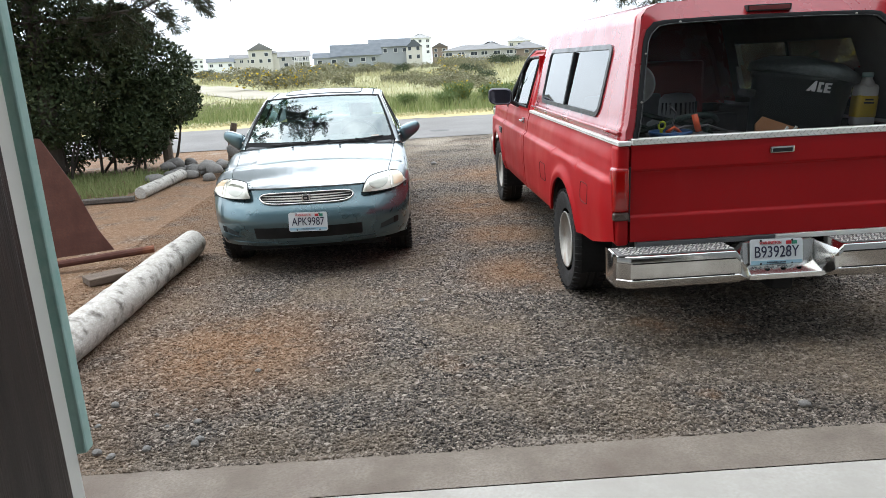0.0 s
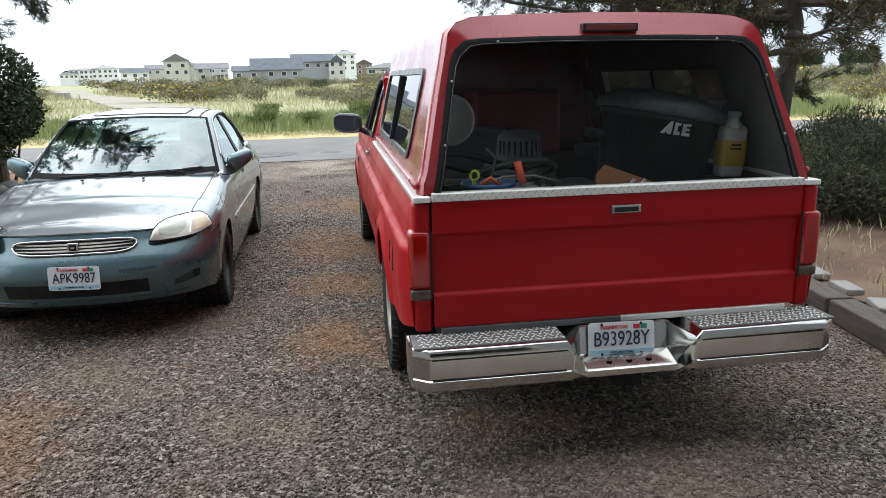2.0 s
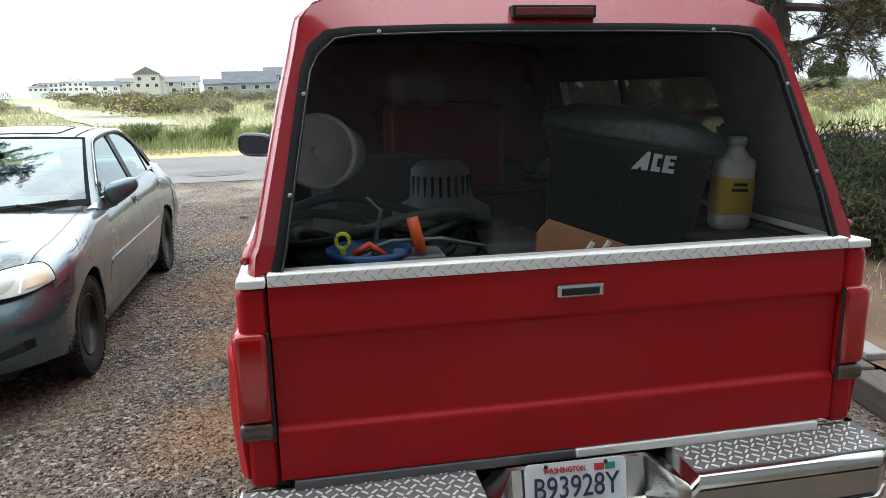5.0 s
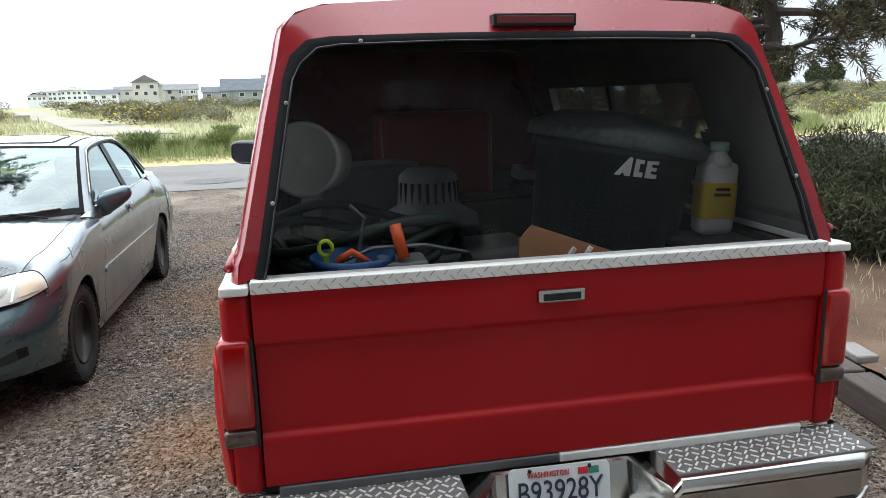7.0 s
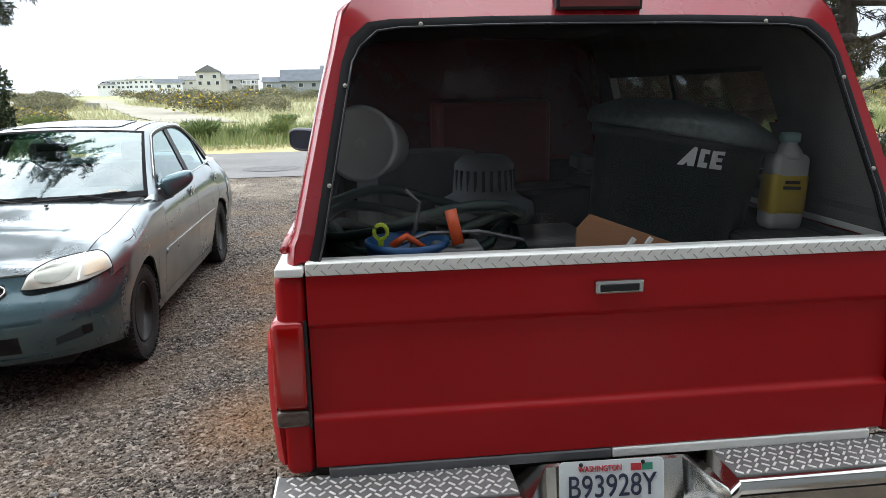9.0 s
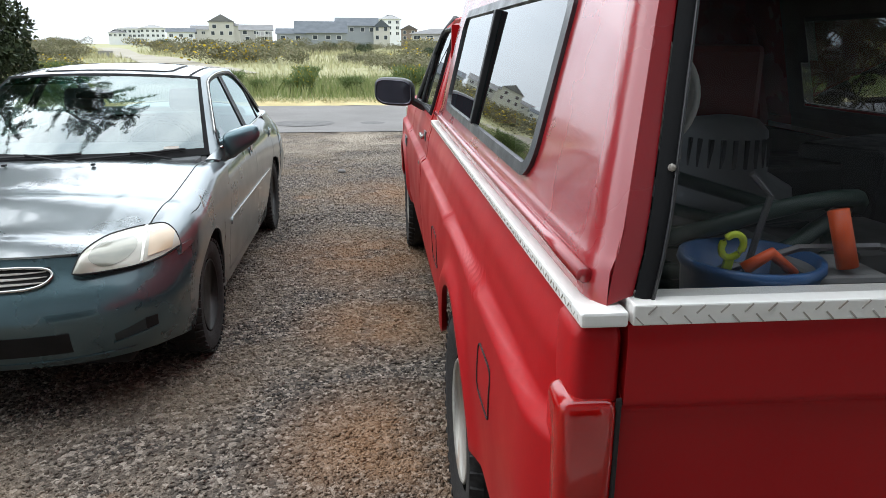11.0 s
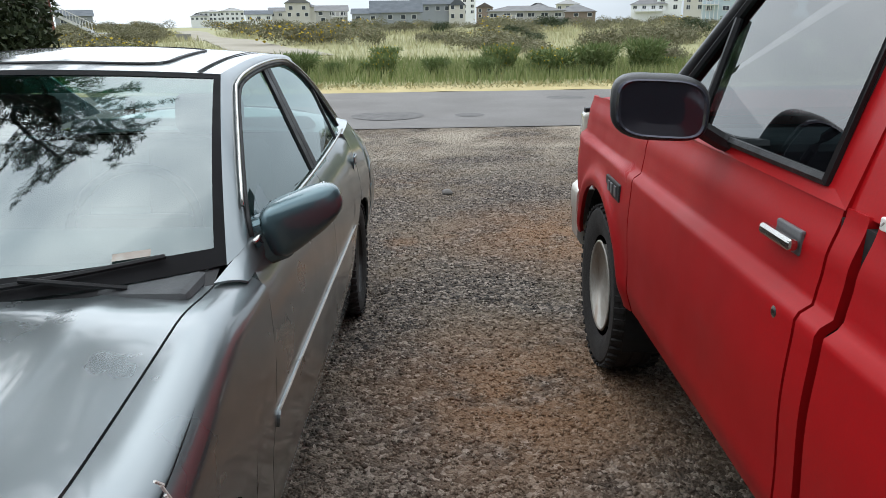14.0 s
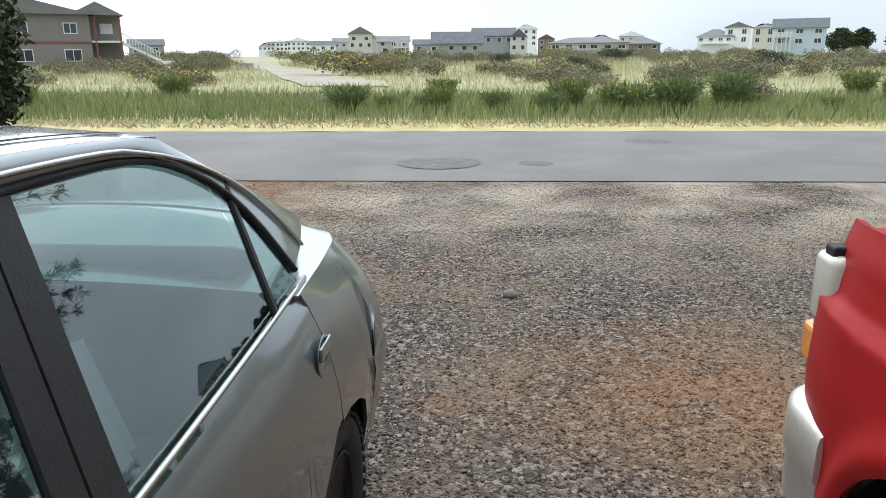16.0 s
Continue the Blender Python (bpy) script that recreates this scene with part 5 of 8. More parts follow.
        bm.faces.new([bm.verts.new(at(y, z, 0.004)) for y, z in b])
        part("side_window_glass", bm, TOPGLASS, fr, "dark reflective sliding pane")
        part("canopy_ledge", tube_bm([at(y, 1.222, 0.006) for y in spaced(0.06, 2.74, 12)], 0.013, 8), REDTOP, top, smooth=True)


def superplate(a, b, y0, y1):
    """A rounded plate that faces along y, with a rolled rim."""
    bm = bmesh.new()
    rings = []
    for f, y in ((0.80, y1 + 0.01), (1.0, y1), (1.0, y0 + 0.004), (0.95, y0), (0.90, y0 + 0.004), (0.5, y0 + 0.003)):
        ring = []
        for q in range(32):
            t = 2 * math.pi * q / 32
            ring.append(bm.verts.new((f * a * math.copysign(abs(math.cos(t)) ** 0.55, math.cos(t)), y, f * b * math.copysign(abs(math.sin(t)) ** 0.55, math.sin(t)) + 0.012 * f * math.cos(t))))
        rings.append(ring)
    for r0, r1 in zip(rings, rings[1:]):
        for q in range(32):
            bm.faces.new((r0[q], r0[(q + 1) % 32], r1[(q + 1) % 32], r1[q]))
    bm.faces.new(rings[-1])
    bmesh.ops.recalc_face_normals(bm, faces=bm.faces)
    return bm


def bumper_path(n=15):
    """Half of the front bumper's plan with its outward direction, from flank to middle."""
    out = [((0.972, 5.13), (1, 0)), ((0.972, 5.24), (1, 0))]
    for a in spaced(0, 80, n):
        c, s = math.cos(radians(a)), math.sin(radians(a))
        out.append(((0.822 + 0.15 * c, 5.28 + 0.15 * s), (c, s)))
    return out + [((0.5, 5.455), (0.08, 1)), ((0.0, 5.465), (0, 1))]


def build_cab():
    roof_z, y_b, y_f = 1.735, 2.86, 3.50
    cab_w = lambda z: ramp(z, [(RAIL, 0.898), (1.60, 0.775), (1.69, 0.735), (1.735, 0.66)])
    # roof
    def roof(s, t):
        y = y_b - 0.02 + (y_f + 0.06 - y_b) * t
        x = s * 0.73
        return (x, y, roof_z + 0.018 - 0.055 * abs(s) ** 4 - 0.045 * t ** 6 - 0.02 * (1 - t) ** 8)
    thick(part("cab_roof", both_sides(grid_bm(roof, spaced(-1, 1, 21), spaced(0, 1, 13))), RED, TRUCK, "", True), 0.03)
    # front pillars, rear wall
    for k in (1, -1):
        mir = lambda x, y, z: (k * x, y, z)
        a = [mir(cab_w(z) - 0.012, ramp(z, [(RAIL, 4.20), (1.70, 3.55)]), z) for z in spaced(RAIL - 0.02, 1.71, 8)]
        part("front_pillar", tube_bm(a, 0.030, 8), BLACKTRIM, TRUCK, "dark windscreen pillar", True)
        # door frame
        inner = [(2.99, 1.20), (4.06, 1.195), (4.04, 1.22), (3.62, 1.61), (3.50, 1.645), (3.02, 1.65), (2.985, 1.62)]
        outer_pts = [(2.895, RAIL), (4.15, RAIL), (4.14, 1.21), (3.63, 1.68), (3.52, 1.715), (2.95, 1.715), (2.895, 1.67)]
        bm = bmesh.new()
        vo, vi = [bm.verts.new(mir(cab_w(z) + 0.004, y, z)) for y, z in outer_pts], [bm.verts.new(mir(cab_w(z) - 0.004, y, z)) for y, z in inner]
        for i in range(len(vo)):
            j = (i + 1) % len(vo)
            bm.faces.new((vo[i], vo[j], vi[j], vi[i]))
        thick(part("door_frame", both_sides(bm), RED, TRUCK), 0.03)
        part("cab_pillar", both_sides(grid_bm(lambda z, j: mir((min(cab_w(z), canopy_w(z)) - 0.03, min(cab_w(z), canopy_w(z)) - 0.018, cab_w(z) - 0.006, cab_w(z) - 0.004)[j], (2.64, 2.765, 2.80, 2.90)[j], z), spaced(RAIL, 1.72, 10), range(4), k < 0)), RED, TRUCK)
        part("window_seal", tube_bm([mir(cab_w(z) + 0.002, y, z) for y, z in inner], 0.013, 6, closed=True), TRIM, TRUCK)
        bm = bmesh.new()
        bm.faces.new([bm.verts.new(mir(cab_w(z) - 0.008, y, z)) for y, z in inner])
        part("door_window", bm, CABGLASS, TRUCK, "tinted door window")
        part("vent_bar", tube_bm([mir(cab_w(z) + 0.003, 3.72, z) for z in (1.20, 1.50)], 0.012, 6), TRIM, TRUCK)
        # handle: a chrome bar in a dished pocket
        hd = part("door_handle", box_bm(min(k * 0.93, k * 0.952), max(k * 0.93, k * 0.952), 2.985, 3.125, 1.058, 1.082, 0.007), CHROME, TRUCK, "chrome door handle")
        part("handle_pocket", box_bm(min(k * 0.915, k * 0.926), max(k * 0.915, k * 0.926), 2.99, 3.10, 1.045, 1.098, 0.004), DULL, hd)
        part("key_lock", lathe_bm([(0.014, 0), (0.014, k * 0.010), (0.008, k * 0.012)], 14, "X"), CHROME, TRUCK).matrix_basis = Matrix.Translation((k * 0.952, 2.985, 0.93))
        # badge on the fender
        bd = part("fender_badge", box_bm(min(k * 0.955, k * 0.972), max(k * 0.955, k * 0.972), 4.28, 4.51, 0.835, 0.905, 0.006), TRIM, TRUCK, "dark rectangular badge")
        for y in (4.32, 4.38, 4.43):
            part("badge_bar", box_bm(min(k * 0.968, k * 0.976), max(k * 0.968, k * 0.976), y, y + 0.034, 0.85, 0.89, 0.002), DULL, bd)
        # mirror
        mb = bmesh.new()
        bmesh.ops.create_uvsphere(mb, u_segments=24, v_segments=14, radius=1)
        for v in mb.verts:
            x, y, z = v.co
            p = lambda q, e: math.copysign(abs(q) ** e, q)
            v.co = (0.124 * p(x, 0.6), 0.050 * p(y, 0.55) + (0.02 if y > 0 else 0), 0.084 * p(z, 0.6) + 0.012 * x)
        mr = part("door_mirror", mb, BLACKTRIM, TRUCK, "large black plastic door mirror", True)
        mr.matrix_basis = Matrix.Translation((k * 1.075, 3.50, 1.285)) @ Matrix.Diagonal((k, 1, 1, 1)) @ Matrix.Rotation(radians(9), 4, "Z")
        part("mirror_glass", superplate(0.112, 0.073, -0.060, -0.046), DARKMIRROR, mr, "dark mirror glass with a dipped corner")
        part("mirror_arm", tube_bm([(-0.10, 0.0, -0.05), (-0.16, 0.02, -0.085), (-0.20, 0.02, -0.10)], 0.024, 8), BLACKTRIM, mr)
        # front corner: lamp, marker, bumper end
        hl = part("headlight", box_bm(min(k * 0.70, k * 0.926), max(k * 0.70, k * 0.926), 5.27, 5.386, 0.885, 1.060, 0.022, 3), LENS, TRUCK, "clear square headlight", True)
        part("marker_lens", box_bm(min(k * 0.72, k * 0.930), max(k * 0.72, k * 0.930), 5.27, 5.392, 0.775, 0.878, 0.018, 3), AMBER, hl, "amber marker lens")
        part("lamp_seal", box_bm(min(k * 0.69, k * 0.916), max(k * 0.69, k * 0.916), 5.30, 5.352, 0.762, 1.080, 0.006), TRIM, hl)
    half = bumper_path()
    line = half + [((-x, y), (-n, m)) for (x, y), (n, m) in half[-2::-1]]
    section = [(-0.11, 0.665), (-0.09, 0.695), (-0.02, 0.700), (-0.004, 0.685), (0.0, 0.66), (0.0, 0.575), (-0.008, 0.565), (-0.012, 0.44), (-0.03, 0.41), (-0.11, 0.41)]
    bm = bmesh.new()
    rows = [[bm.verts.new((p[0] + n[0] * o, p[1] + n[1] * o, z)) for o, z in section] for p, n in line]
    for r0, r1 in zip(rows, rows[1:]):
        for q in range(len(section)):
            w = (q + 1) % len(section)
            bm.faces.new((r0[q], r0[w], r1[w], r1[q]))
    bm.faces.new(rows[0])
    bm.faces.new(rows[-1])
    bmesh.ops.recalc_face_normals(bm, faces=bm.faces)
    soft(part("front_bumper", bm, WORN, TRUCK, "pale worn front bumper", True), 50)
    # hood
    def hood(s, t):
        y = 4.18 + t * 1.20 - 0.05 * s * s * t
        return (s * (0.905 - 0.03 * t), y, ramp(y, [(4.15, 1.175), (4.9, 1.165), (5.45, 1.135)]) + 0.028 * (1 - s ** 4) - 0.03 * t ** 8)
    thick(part("hood", both_sides(grid_bm(hood, spaced(-1, 1, 25), spaced(0, 1, 17))), RED, TRUCK, "", True), 0.02)
    part("front_panel", box_bm(-0.86, 0.86, 5.22, 5.29, 0.55, 1.09, 0.02), RED, TRUCK)
    part("grille", box_bm(-0.66, 0.66, 5.28, 5.35, 0.80, 1.04, 0.01), STEEL, TRUCK)
    part("engine_block", box_bm(-0.55, 0.55, 4.1, 5.3, 0.45, 1.0), GAP, TRUCK)
    # windscreen, cabin
    bm = bmesh.new()
    bm.faces.new([bm.verts.new(p) for p in ((-0.86, 4.19, 1.17), (0.86, 4.19, 1.17), (0.72, 3.55, 1.70), (-0.72, 3.55, 1.70))])
    part("windscreen", bm, GLASS, TRUCK)
    part("dashboard", box_bm(-0.85, 0.85, 3.72, 4.1, 0.9, 1.15, 0.05, 3), DASH, TRUCK)
    part("bench_seat", box_bm(-0.75, 0.75, 2.95, 3.45, 0.70, 0.92, 0.05, 3), DARKSEAT, TRUCK)
    bk = part("seat_back", box_bm(-0.75, 0.75, -0.07, 0.07, 0, 0.58, 0.05, 3), DARKSEAT, TRUCK, smooth=True)
    bk.matrix_basis = pose(0, 2.99, 0.86, 8, 0, 0)
    sw = part("steering_wheel", tube_bm([(0.20 * math.cos(a), 0, 0.20 * math.sin(a)) for a in spaced(0, 2 * math.pi * 27 / 28, 28)], 0.014, 8, closed=True), TRIM, TRUCK)
    sw.matrix_basis = pose(-0.42, 3.62, 1.12, 35, 0, 0)
    rw = part("cab_rear_wall", box_bm(-0.86, 0.86, 2.83, 2.85, 0.6, 1.22), RED, TRUCK)
    for x0, x1, z0, z1 in ((-0.80, -0.64, 1.22, 1.66), (0.64, 0.80, 1.22, 1.66), (-0.74, 0.74, 1.60, 1.72)):
        part("rear_wall_post", box_bm(x0, x1, 2.83, 2.85, z0, z1), RED, TRUCK)


DARKTREAD = mat("worn_tread_pad", (0.20, 0.195, 0.19), 0.7, 0.2, col2=(0.12, 0.115, 0.11), scale=9, fine=80, var=0.9, bump=0.15)
LINER = mat("headliner", (0.15, 0.143, 0.136), 0.95, scale=9, fine=200, bump=0.2)
DULL = mat("dull_grey", (0.14, 0.14, 0.145), 0.45, 0.3, scale=9, fine=120, bump=0.08)
FRAME = mat("window_frame_grey", (0.055, 0.058, 0.062), 0.4, 0.2, col2=(0.10, 0.10, 0.10), scale=9, fine=120, bump=0.08)
BLACKTRIM = mat("black_plastic", (0.016, 0.016, 0.017), 0.38, col2=(0.028, 0.028, 0.03), scale=7, fine=220, bump=0.12)
DARKMIRROR = mat("dark_mirror", (0.06, 0.06, 0.078), 0.06, 0.6, bump=0.0, rough_var=0.03)
WORN = mat("worn_chrome", (0.66, 0.64, 0.60), 0.42, 0.5, col2=(0.50, 0.47, 0.42), scale=6, fine=50, var=0.8, bump=0.1)
DARKSEAT = mat("dark_seat", (0.06, 0.055, 0.055), 0.9, scale=9, fine=200, bump=0.3)
build_truck()


# ---- ground ----
GX = [-1500, -700, -300, -150, -90] + spaced(-60, 60, 61) + [90, 150, 300, 700, 1500]
GY = [-600, -200, -60, -20, -6, 0, 6, 12, 16] + spaced(22, 120, 50) + [140, 170, 210, 300, 500, 900, 2500]


def ground_z(x, y):
    """Flat by the drive, a low swell of dunes beyond the road."""
    if y < 23:
        return -0.02
    k = smooth_ramp(y, [(23, 0), (60, 1)])
    n = noise.noise(Vector((x * 0.05, y * 0.05, 1.7))) * 0.35 + noise.noise(Vector((x * 0.16, y * 0.16, 5.1))) * 0.14
    return -0.02 + k * (n + 0.25) + 0.75 * smooth_ramp(y, [(60, 0), (170, 1)]) - 0.6 * smooth_ramp(y, [(300, 0), (700, 1)])


g = link("ground", grid_bm(lambda x, y: (x, y, ground_z(x, y)), GX, GY), FIELD, smooth=True)
tagged(g, "dry grassy dune field beyond the road", "ground", kind="structure")
dr = link("driveway", grid_bm(lambda x, y: (x, y, 0.0), spaced(-9, 9, 3), spaced(1.2, 16.5, 3)), GRAVEL)
tagged(dr, "dark crushed-gravel driveway with rusty needle litter", "driveway", kind="structure")


def road_bm():
    return grid_bm(lambda x, v: (x, 16.2 + 0.06 * x + 6.0 * v, 0.012 + 0.03 * 4 * v * (1 - v)), spaced(-90, 90, 61), spaced(0, 1, 9))


rd = link("road", road_bm(), ASPHALT, smooth=True)
tagged(rd, "worn grey asphalt lane", "road", kind="structure")
vg = link("verge", grid_bm(lambda x, v: (x, 22.1 + 0.06 * x + 1.7 * v + 0.25 * noise.noise(Vector((x * 0.4, 3, 1))) * v, 0.016 + 0.04 * math.sin(v * 3) + 0.02 * noise.noise(Vector((x, v * 3, 0)))), spaced(-90, 90, 240), spaced(0, 1, 6)), STRAW, smooth=True)
tagged(vg, "strip of pale cut straw along the road", "verge", kind="structure")
slab = link("garage_slab", box_bm(-3.6, 3.6, -6.0, 2.56, -0.15, 0.012, 0.01, 2), CONCRETE)
tagged(slab, "pale concrete slab at the garage door", "slab", kind="structure")


# ---- greenery ----
RNG = np.random.default_rng(7)


def raw_mesh(name, verts, faces_n, idx):
    """A mesh from flat arrays: corners per face all alike."""
    me = bpy.data.meshes.new(name)
    n = len(idx) // faces_n
    me.vertices.add(len(verts))
    me.vertices.foreach_set("co", np.ascontiguousarray(verts, dtype=np.float32).ravel())
    me.loops.add(len(idx))
    me.loops.foreach_set("vertex_index", np.ascontiguousarray(idx, dtype=np.int32))
    me.polygons.add(n)
    me.polygons.foreach_set("loop_start", np.arange(0, len(idx), faces_n, dtype=np.int32))
    me.update(calc_edges=True)
    me.validate()
    return me


def cards(name, pts, length, width, rng, up=0.0, way=None):
    """A pointed leaf at each place: four corners, turned by chance, leaning up."""
    n = len(pts)
    d = rng.normal(size=(n, 3))
    d[:, 2] += up
    if way is not None:
        d = d * 0.55 + way
    d /= np.linalg.norm(d, axis=1)[:, None]
    s = np.cross(d, rng.normal(size=(n, 3)))
    s /= np.linalg.norm(s, axis=1)[:, None] + 1e-9
    L = (length * rng.uniform(0.6, 1.3, n))[:, None]
    W = (width * rng.uniform(0.6, 1.3, n))[:, None]
    v = np.stack([pts, pts + d * L * 0.45 + s * W, pts + d * L, pts + d * L * 0.45 - s * W], axis=1).reshape(-1, 3)
    return raw_mesh(name, v, 4, np.arange(4 * n))


def blades(name, pts, h, w, rng, lean=0.35):
    """Grass: one tapering blade, bent once, at each place."""
    n = len(pts)
    a = rng.uniform(0, 2 * math.pi, n)
    side = np.stack([np.cos(a), np.sin(a), np.zeros(n)], 1)
    b = rng.uniform(0, 2 * math.pi, n)
    tip = np.stack([np.cos(b) * lean * rng.uniform(0, 1, n), np.sin(b) * lean * rng.uniform(0, 1, n), np.ones(n)], 1)
    H, W = (h * rng.uniform(0.5, 1.25, n))[:, None], (w * rng.uniform(0.6, 1.3, n))[:, None]
    mid = pts + tip * [0.35, 0.35, 0.6] * H
    v = np.stack([pts - side * W, pts + side * W, mid + side * W * 0.6, pts + tip * H, mid - side * W * 0.6], 1).reshape(-1, 3)
    return raw_mesh(name, v, 5, np.arange(5 * n))


def lumps(rng, n, centres, radii, shell=0.55):
    """Places scattered through several round lumps, denser to the outside."""
    k = rng.integers(0, len(centres), n)
    d = rng.normal(size=(n, 3))
    d /= np.linalg.norm(d, axis=1)[:, None]
    r = rng.uniform(shell, 1, n) ** 0.7
    return np.asarray(centres)[k] + d * r[:, None] * np.asarray(radii)[k]


LEAF = island_mat("shrub_leaves", [(0.022, 0.034, 0.016), (0.042, 0.062, 0.027), (0.085, 0.108, 0.048), (0.034, 0.046, 0.026)], 0.55)
NEEDLE = island_mat("pine_needles", [(0.022, 0.038, 0.022), (0.040, 0.055, 0.026), (0.060, 0.070, 0.030), (0.075, 0.060, 0.035)], 0.65)
DRYNEEDLE = island_mat("dry_pine_needles", [(0.045, 0.060, 0.028), (0.085, 0.080, 0.040), (0.12, 0.085, 0.045), (0.060, 0.070, 0.040)], 0.7)
OLIVE = island_mat("olive_pine_scrub", [(0.045, 0.068, 0.036), (0.075, 0.098, 0.048), (0.117, 0.120, 0.063), (0.090, 0.075, 0.050)], 0.65)
BROOM = island_mat("broom_stems", [(0.095, 0.15, 0.05), (0.15, 0.20, 0.075), (0.21, 0.24, 0.10), (0.11, 0.16, 0.065)], 0.7)
FLOWER = island_mat("yellow_flowers", [(0.62, 0.44, 0.02), (0.50, 0.36, 0.03), (0.40, 0.33, 0.05)], 0.7)
SCRUB = island_mat("dull_scrub", [(0.14, 0.15, 0.085), (0.21, 0.20, 0.12), (0.17, 0.165, 0.105), (0.26, 0.225, 0.15)], 0.8)
GREENGRASS = island_mat("green_grass", [(0.15, 0.215, 0.065), (0.26, 0.31, 0.12), (0.40, 0.39, 0.205), (0.21, 0.27, 0.10)], 0.75)
DRYGRASS = island_mat("dry_grass", [(0.50, 0.46, 0.27), (0.62, 0.56, 0.35), (0.38, 0.39, 0.20), (0.56, 0.52, 0.33)], 0.8)
BARK = mat("bark", (0.105, 0.085, 0.07), 0.95, col2=(0.05, 0.042, 0.036), scale=14, fine=60, var=0.9, bump=0.9, stretch=(1, 1, 0.3))


def limb_points(a, b, sag, n, rng, jit=0.05):
    pts = []
    for t in spaced(0, 1, n):
        p = Vector(a).lerp(Vector(b), t) + Vector((0, 0, -sag * 4 * t * (1 - t) * 0.5 + sag * 0.3 * t * t))
        pts.append(p + Vector(rng.normal(size=3) * jit * (0 if t in (0, 1) else 1)))
    return pts


def pine(m, height, limbs, label, material, seed, trunk_r=0.17, tuft=0.12, bare=0.2, dense=5, needle=0.007, low_bare=0.0):
    """A shore pine: leaning trunk, limbs given as (height, angle, length, rise), twigs with tufts of needles."""
    rng = np.random.default_rng(seed)
    t = thing("pine_tree", m, label, "tree")
    trunk_pts = limb_points((0, 0, -0.1), (0.25, 0.1, height), 0, 9, rng, 0.07)
    part("trunk", tube_bm(trunk_pts, trunk_r, 10, taper=0.25), BARK, t, smooth=True)
    bm, tips, ways = bmesh.new(), [], []
    for h, ang, length, rise in limbs:
        root = Vector((0.25 * h / height, 0.1 * h / height, h))
        d = Vector((math.cos(radians(ang)), math.sin(radians(ang)), 0))
        end = root + d * length + Vector((0, 0, rise))
        pts = limb_points(root, end, 0.25 * length * 0.3, 8, rng, 0.04 * length / 3)
        tube_bm(pts, 0.045 * (0.5 + length / 5), 6, bm, taper=0.25)
        low = h < low_bare
        for q in range(int((dense * 0.6 if low else dense) * length) + 3):
            f = rng.uniform(0.45 if low else bare, 1.0)
            i = min(6, int(f * 7))
            p = pts[i].lerp(pts[i + 1], f * 7 - i)
            side = Vector(rng.normal(size=3))
            side = (side - side.dot(d) * d).normalized() * 0.8 + d * 0.6 + Vector((0, 0, 0.1))
            tl = rng.uniform(0.25, 0.7) * (0.5 + length / 6)
            e = p + side.normalized() * tl
            mid = p.lerp(e, 0.5) + Vector((0, 0, -0.03))
            tube_bm([p, mid, e], 0.010, 4, bm, taper=0.4)
            for u in (spaced(0.75, 1.0, 2) if low and q % 3 else spaced(0.3, 1.0, 6)):
                tips.append(tuple(p.lerp(e, u) + Vector(rng.normal(size=3) * 0.025)))
                ways.append(tuple(side.normalized()))
    part("limb", bm, BARK, t, "dark gnarled limbs")["kind"] = "stuff"
    tips, ways = np.array(tips), np.array(ways)
    k = 24
    pts = np.repeat(tips, k, 0) + rng.normal(size=(len(tips) * k, 3)) * 0.02
    cr = link("crown", cards("crown", pts, tuft, needle, rng, way=np.repeat(ways, k, 0) * 0.7), material, t, "dark needles in loose tufts")
    cr["kind"] = "stuff"
    return t


def fan(h0, h1, n, l0, l1, seed, a0=0, a1=360):
    rng = np.random.default_rng(seed)
    return [(h0 + (h1 - h0) * i / n + rng.uniform(-0.1, 0.1), rng.uniform(a0, a1), rng.uniform(l0, l1) * (1 - 0.35 * i / n), rng.uniform(-0.1, 0.7)) for i in range(n)]


pine(pose(-5.6, 11.9, 0), 7.2, [(2.6, -25, 3.0, 0.1), (3.0, -5, 3.2, 0.0), (3.2, -45, 3.0, 0.2), (5.2, -35, 4.2, 0.4), (4.0, -60, 3.4, 0.2), (4.8, -36, 5.3, 0.2), (5.1, -42, 5.2, 0.0), (4.5, -39, 5.0, 0.0), (5.5, -33, 5.4, 0.2), (3.8, -32, 3.8, 0.1)]
     + fan(1.6, 6.8, 34, 1.4, 2.5, 3), "dark shore pine leaning over the parked sedan", NEEDLE, 11, 0.16, 0.13, dense=9, needle=0.0065)
pine(pose(6.7, 9.6, 0), 6.0, [(1.15, 205, 2.9, 0.12), (1.3, 188, 2.6, 0.25), (1.5, 190, 2.4, -0.2), (1.7, 222, 2.9, 0.1), (1.9, 215, 3.0, 0.0), (2.3, 200, 2.0, 0.1), (2.6, 230, 2.6, 0.2), (2.9, 185, 2.2, 0.4), (3.2, 210, 2.9, 0.3), (2.1, 250, 2.4, 0.0), (3.4, 170, 3.0, 0.3)]
     + fan(2.4, 5.6, 40, 1.8, 3.4, 5), "shore pine with bare twigs and brownish needles", DRYNEEDLE, 12, 0.13, 0.105, bare=0.25, dense=9, needle=0.0055, low_bare=2.0)
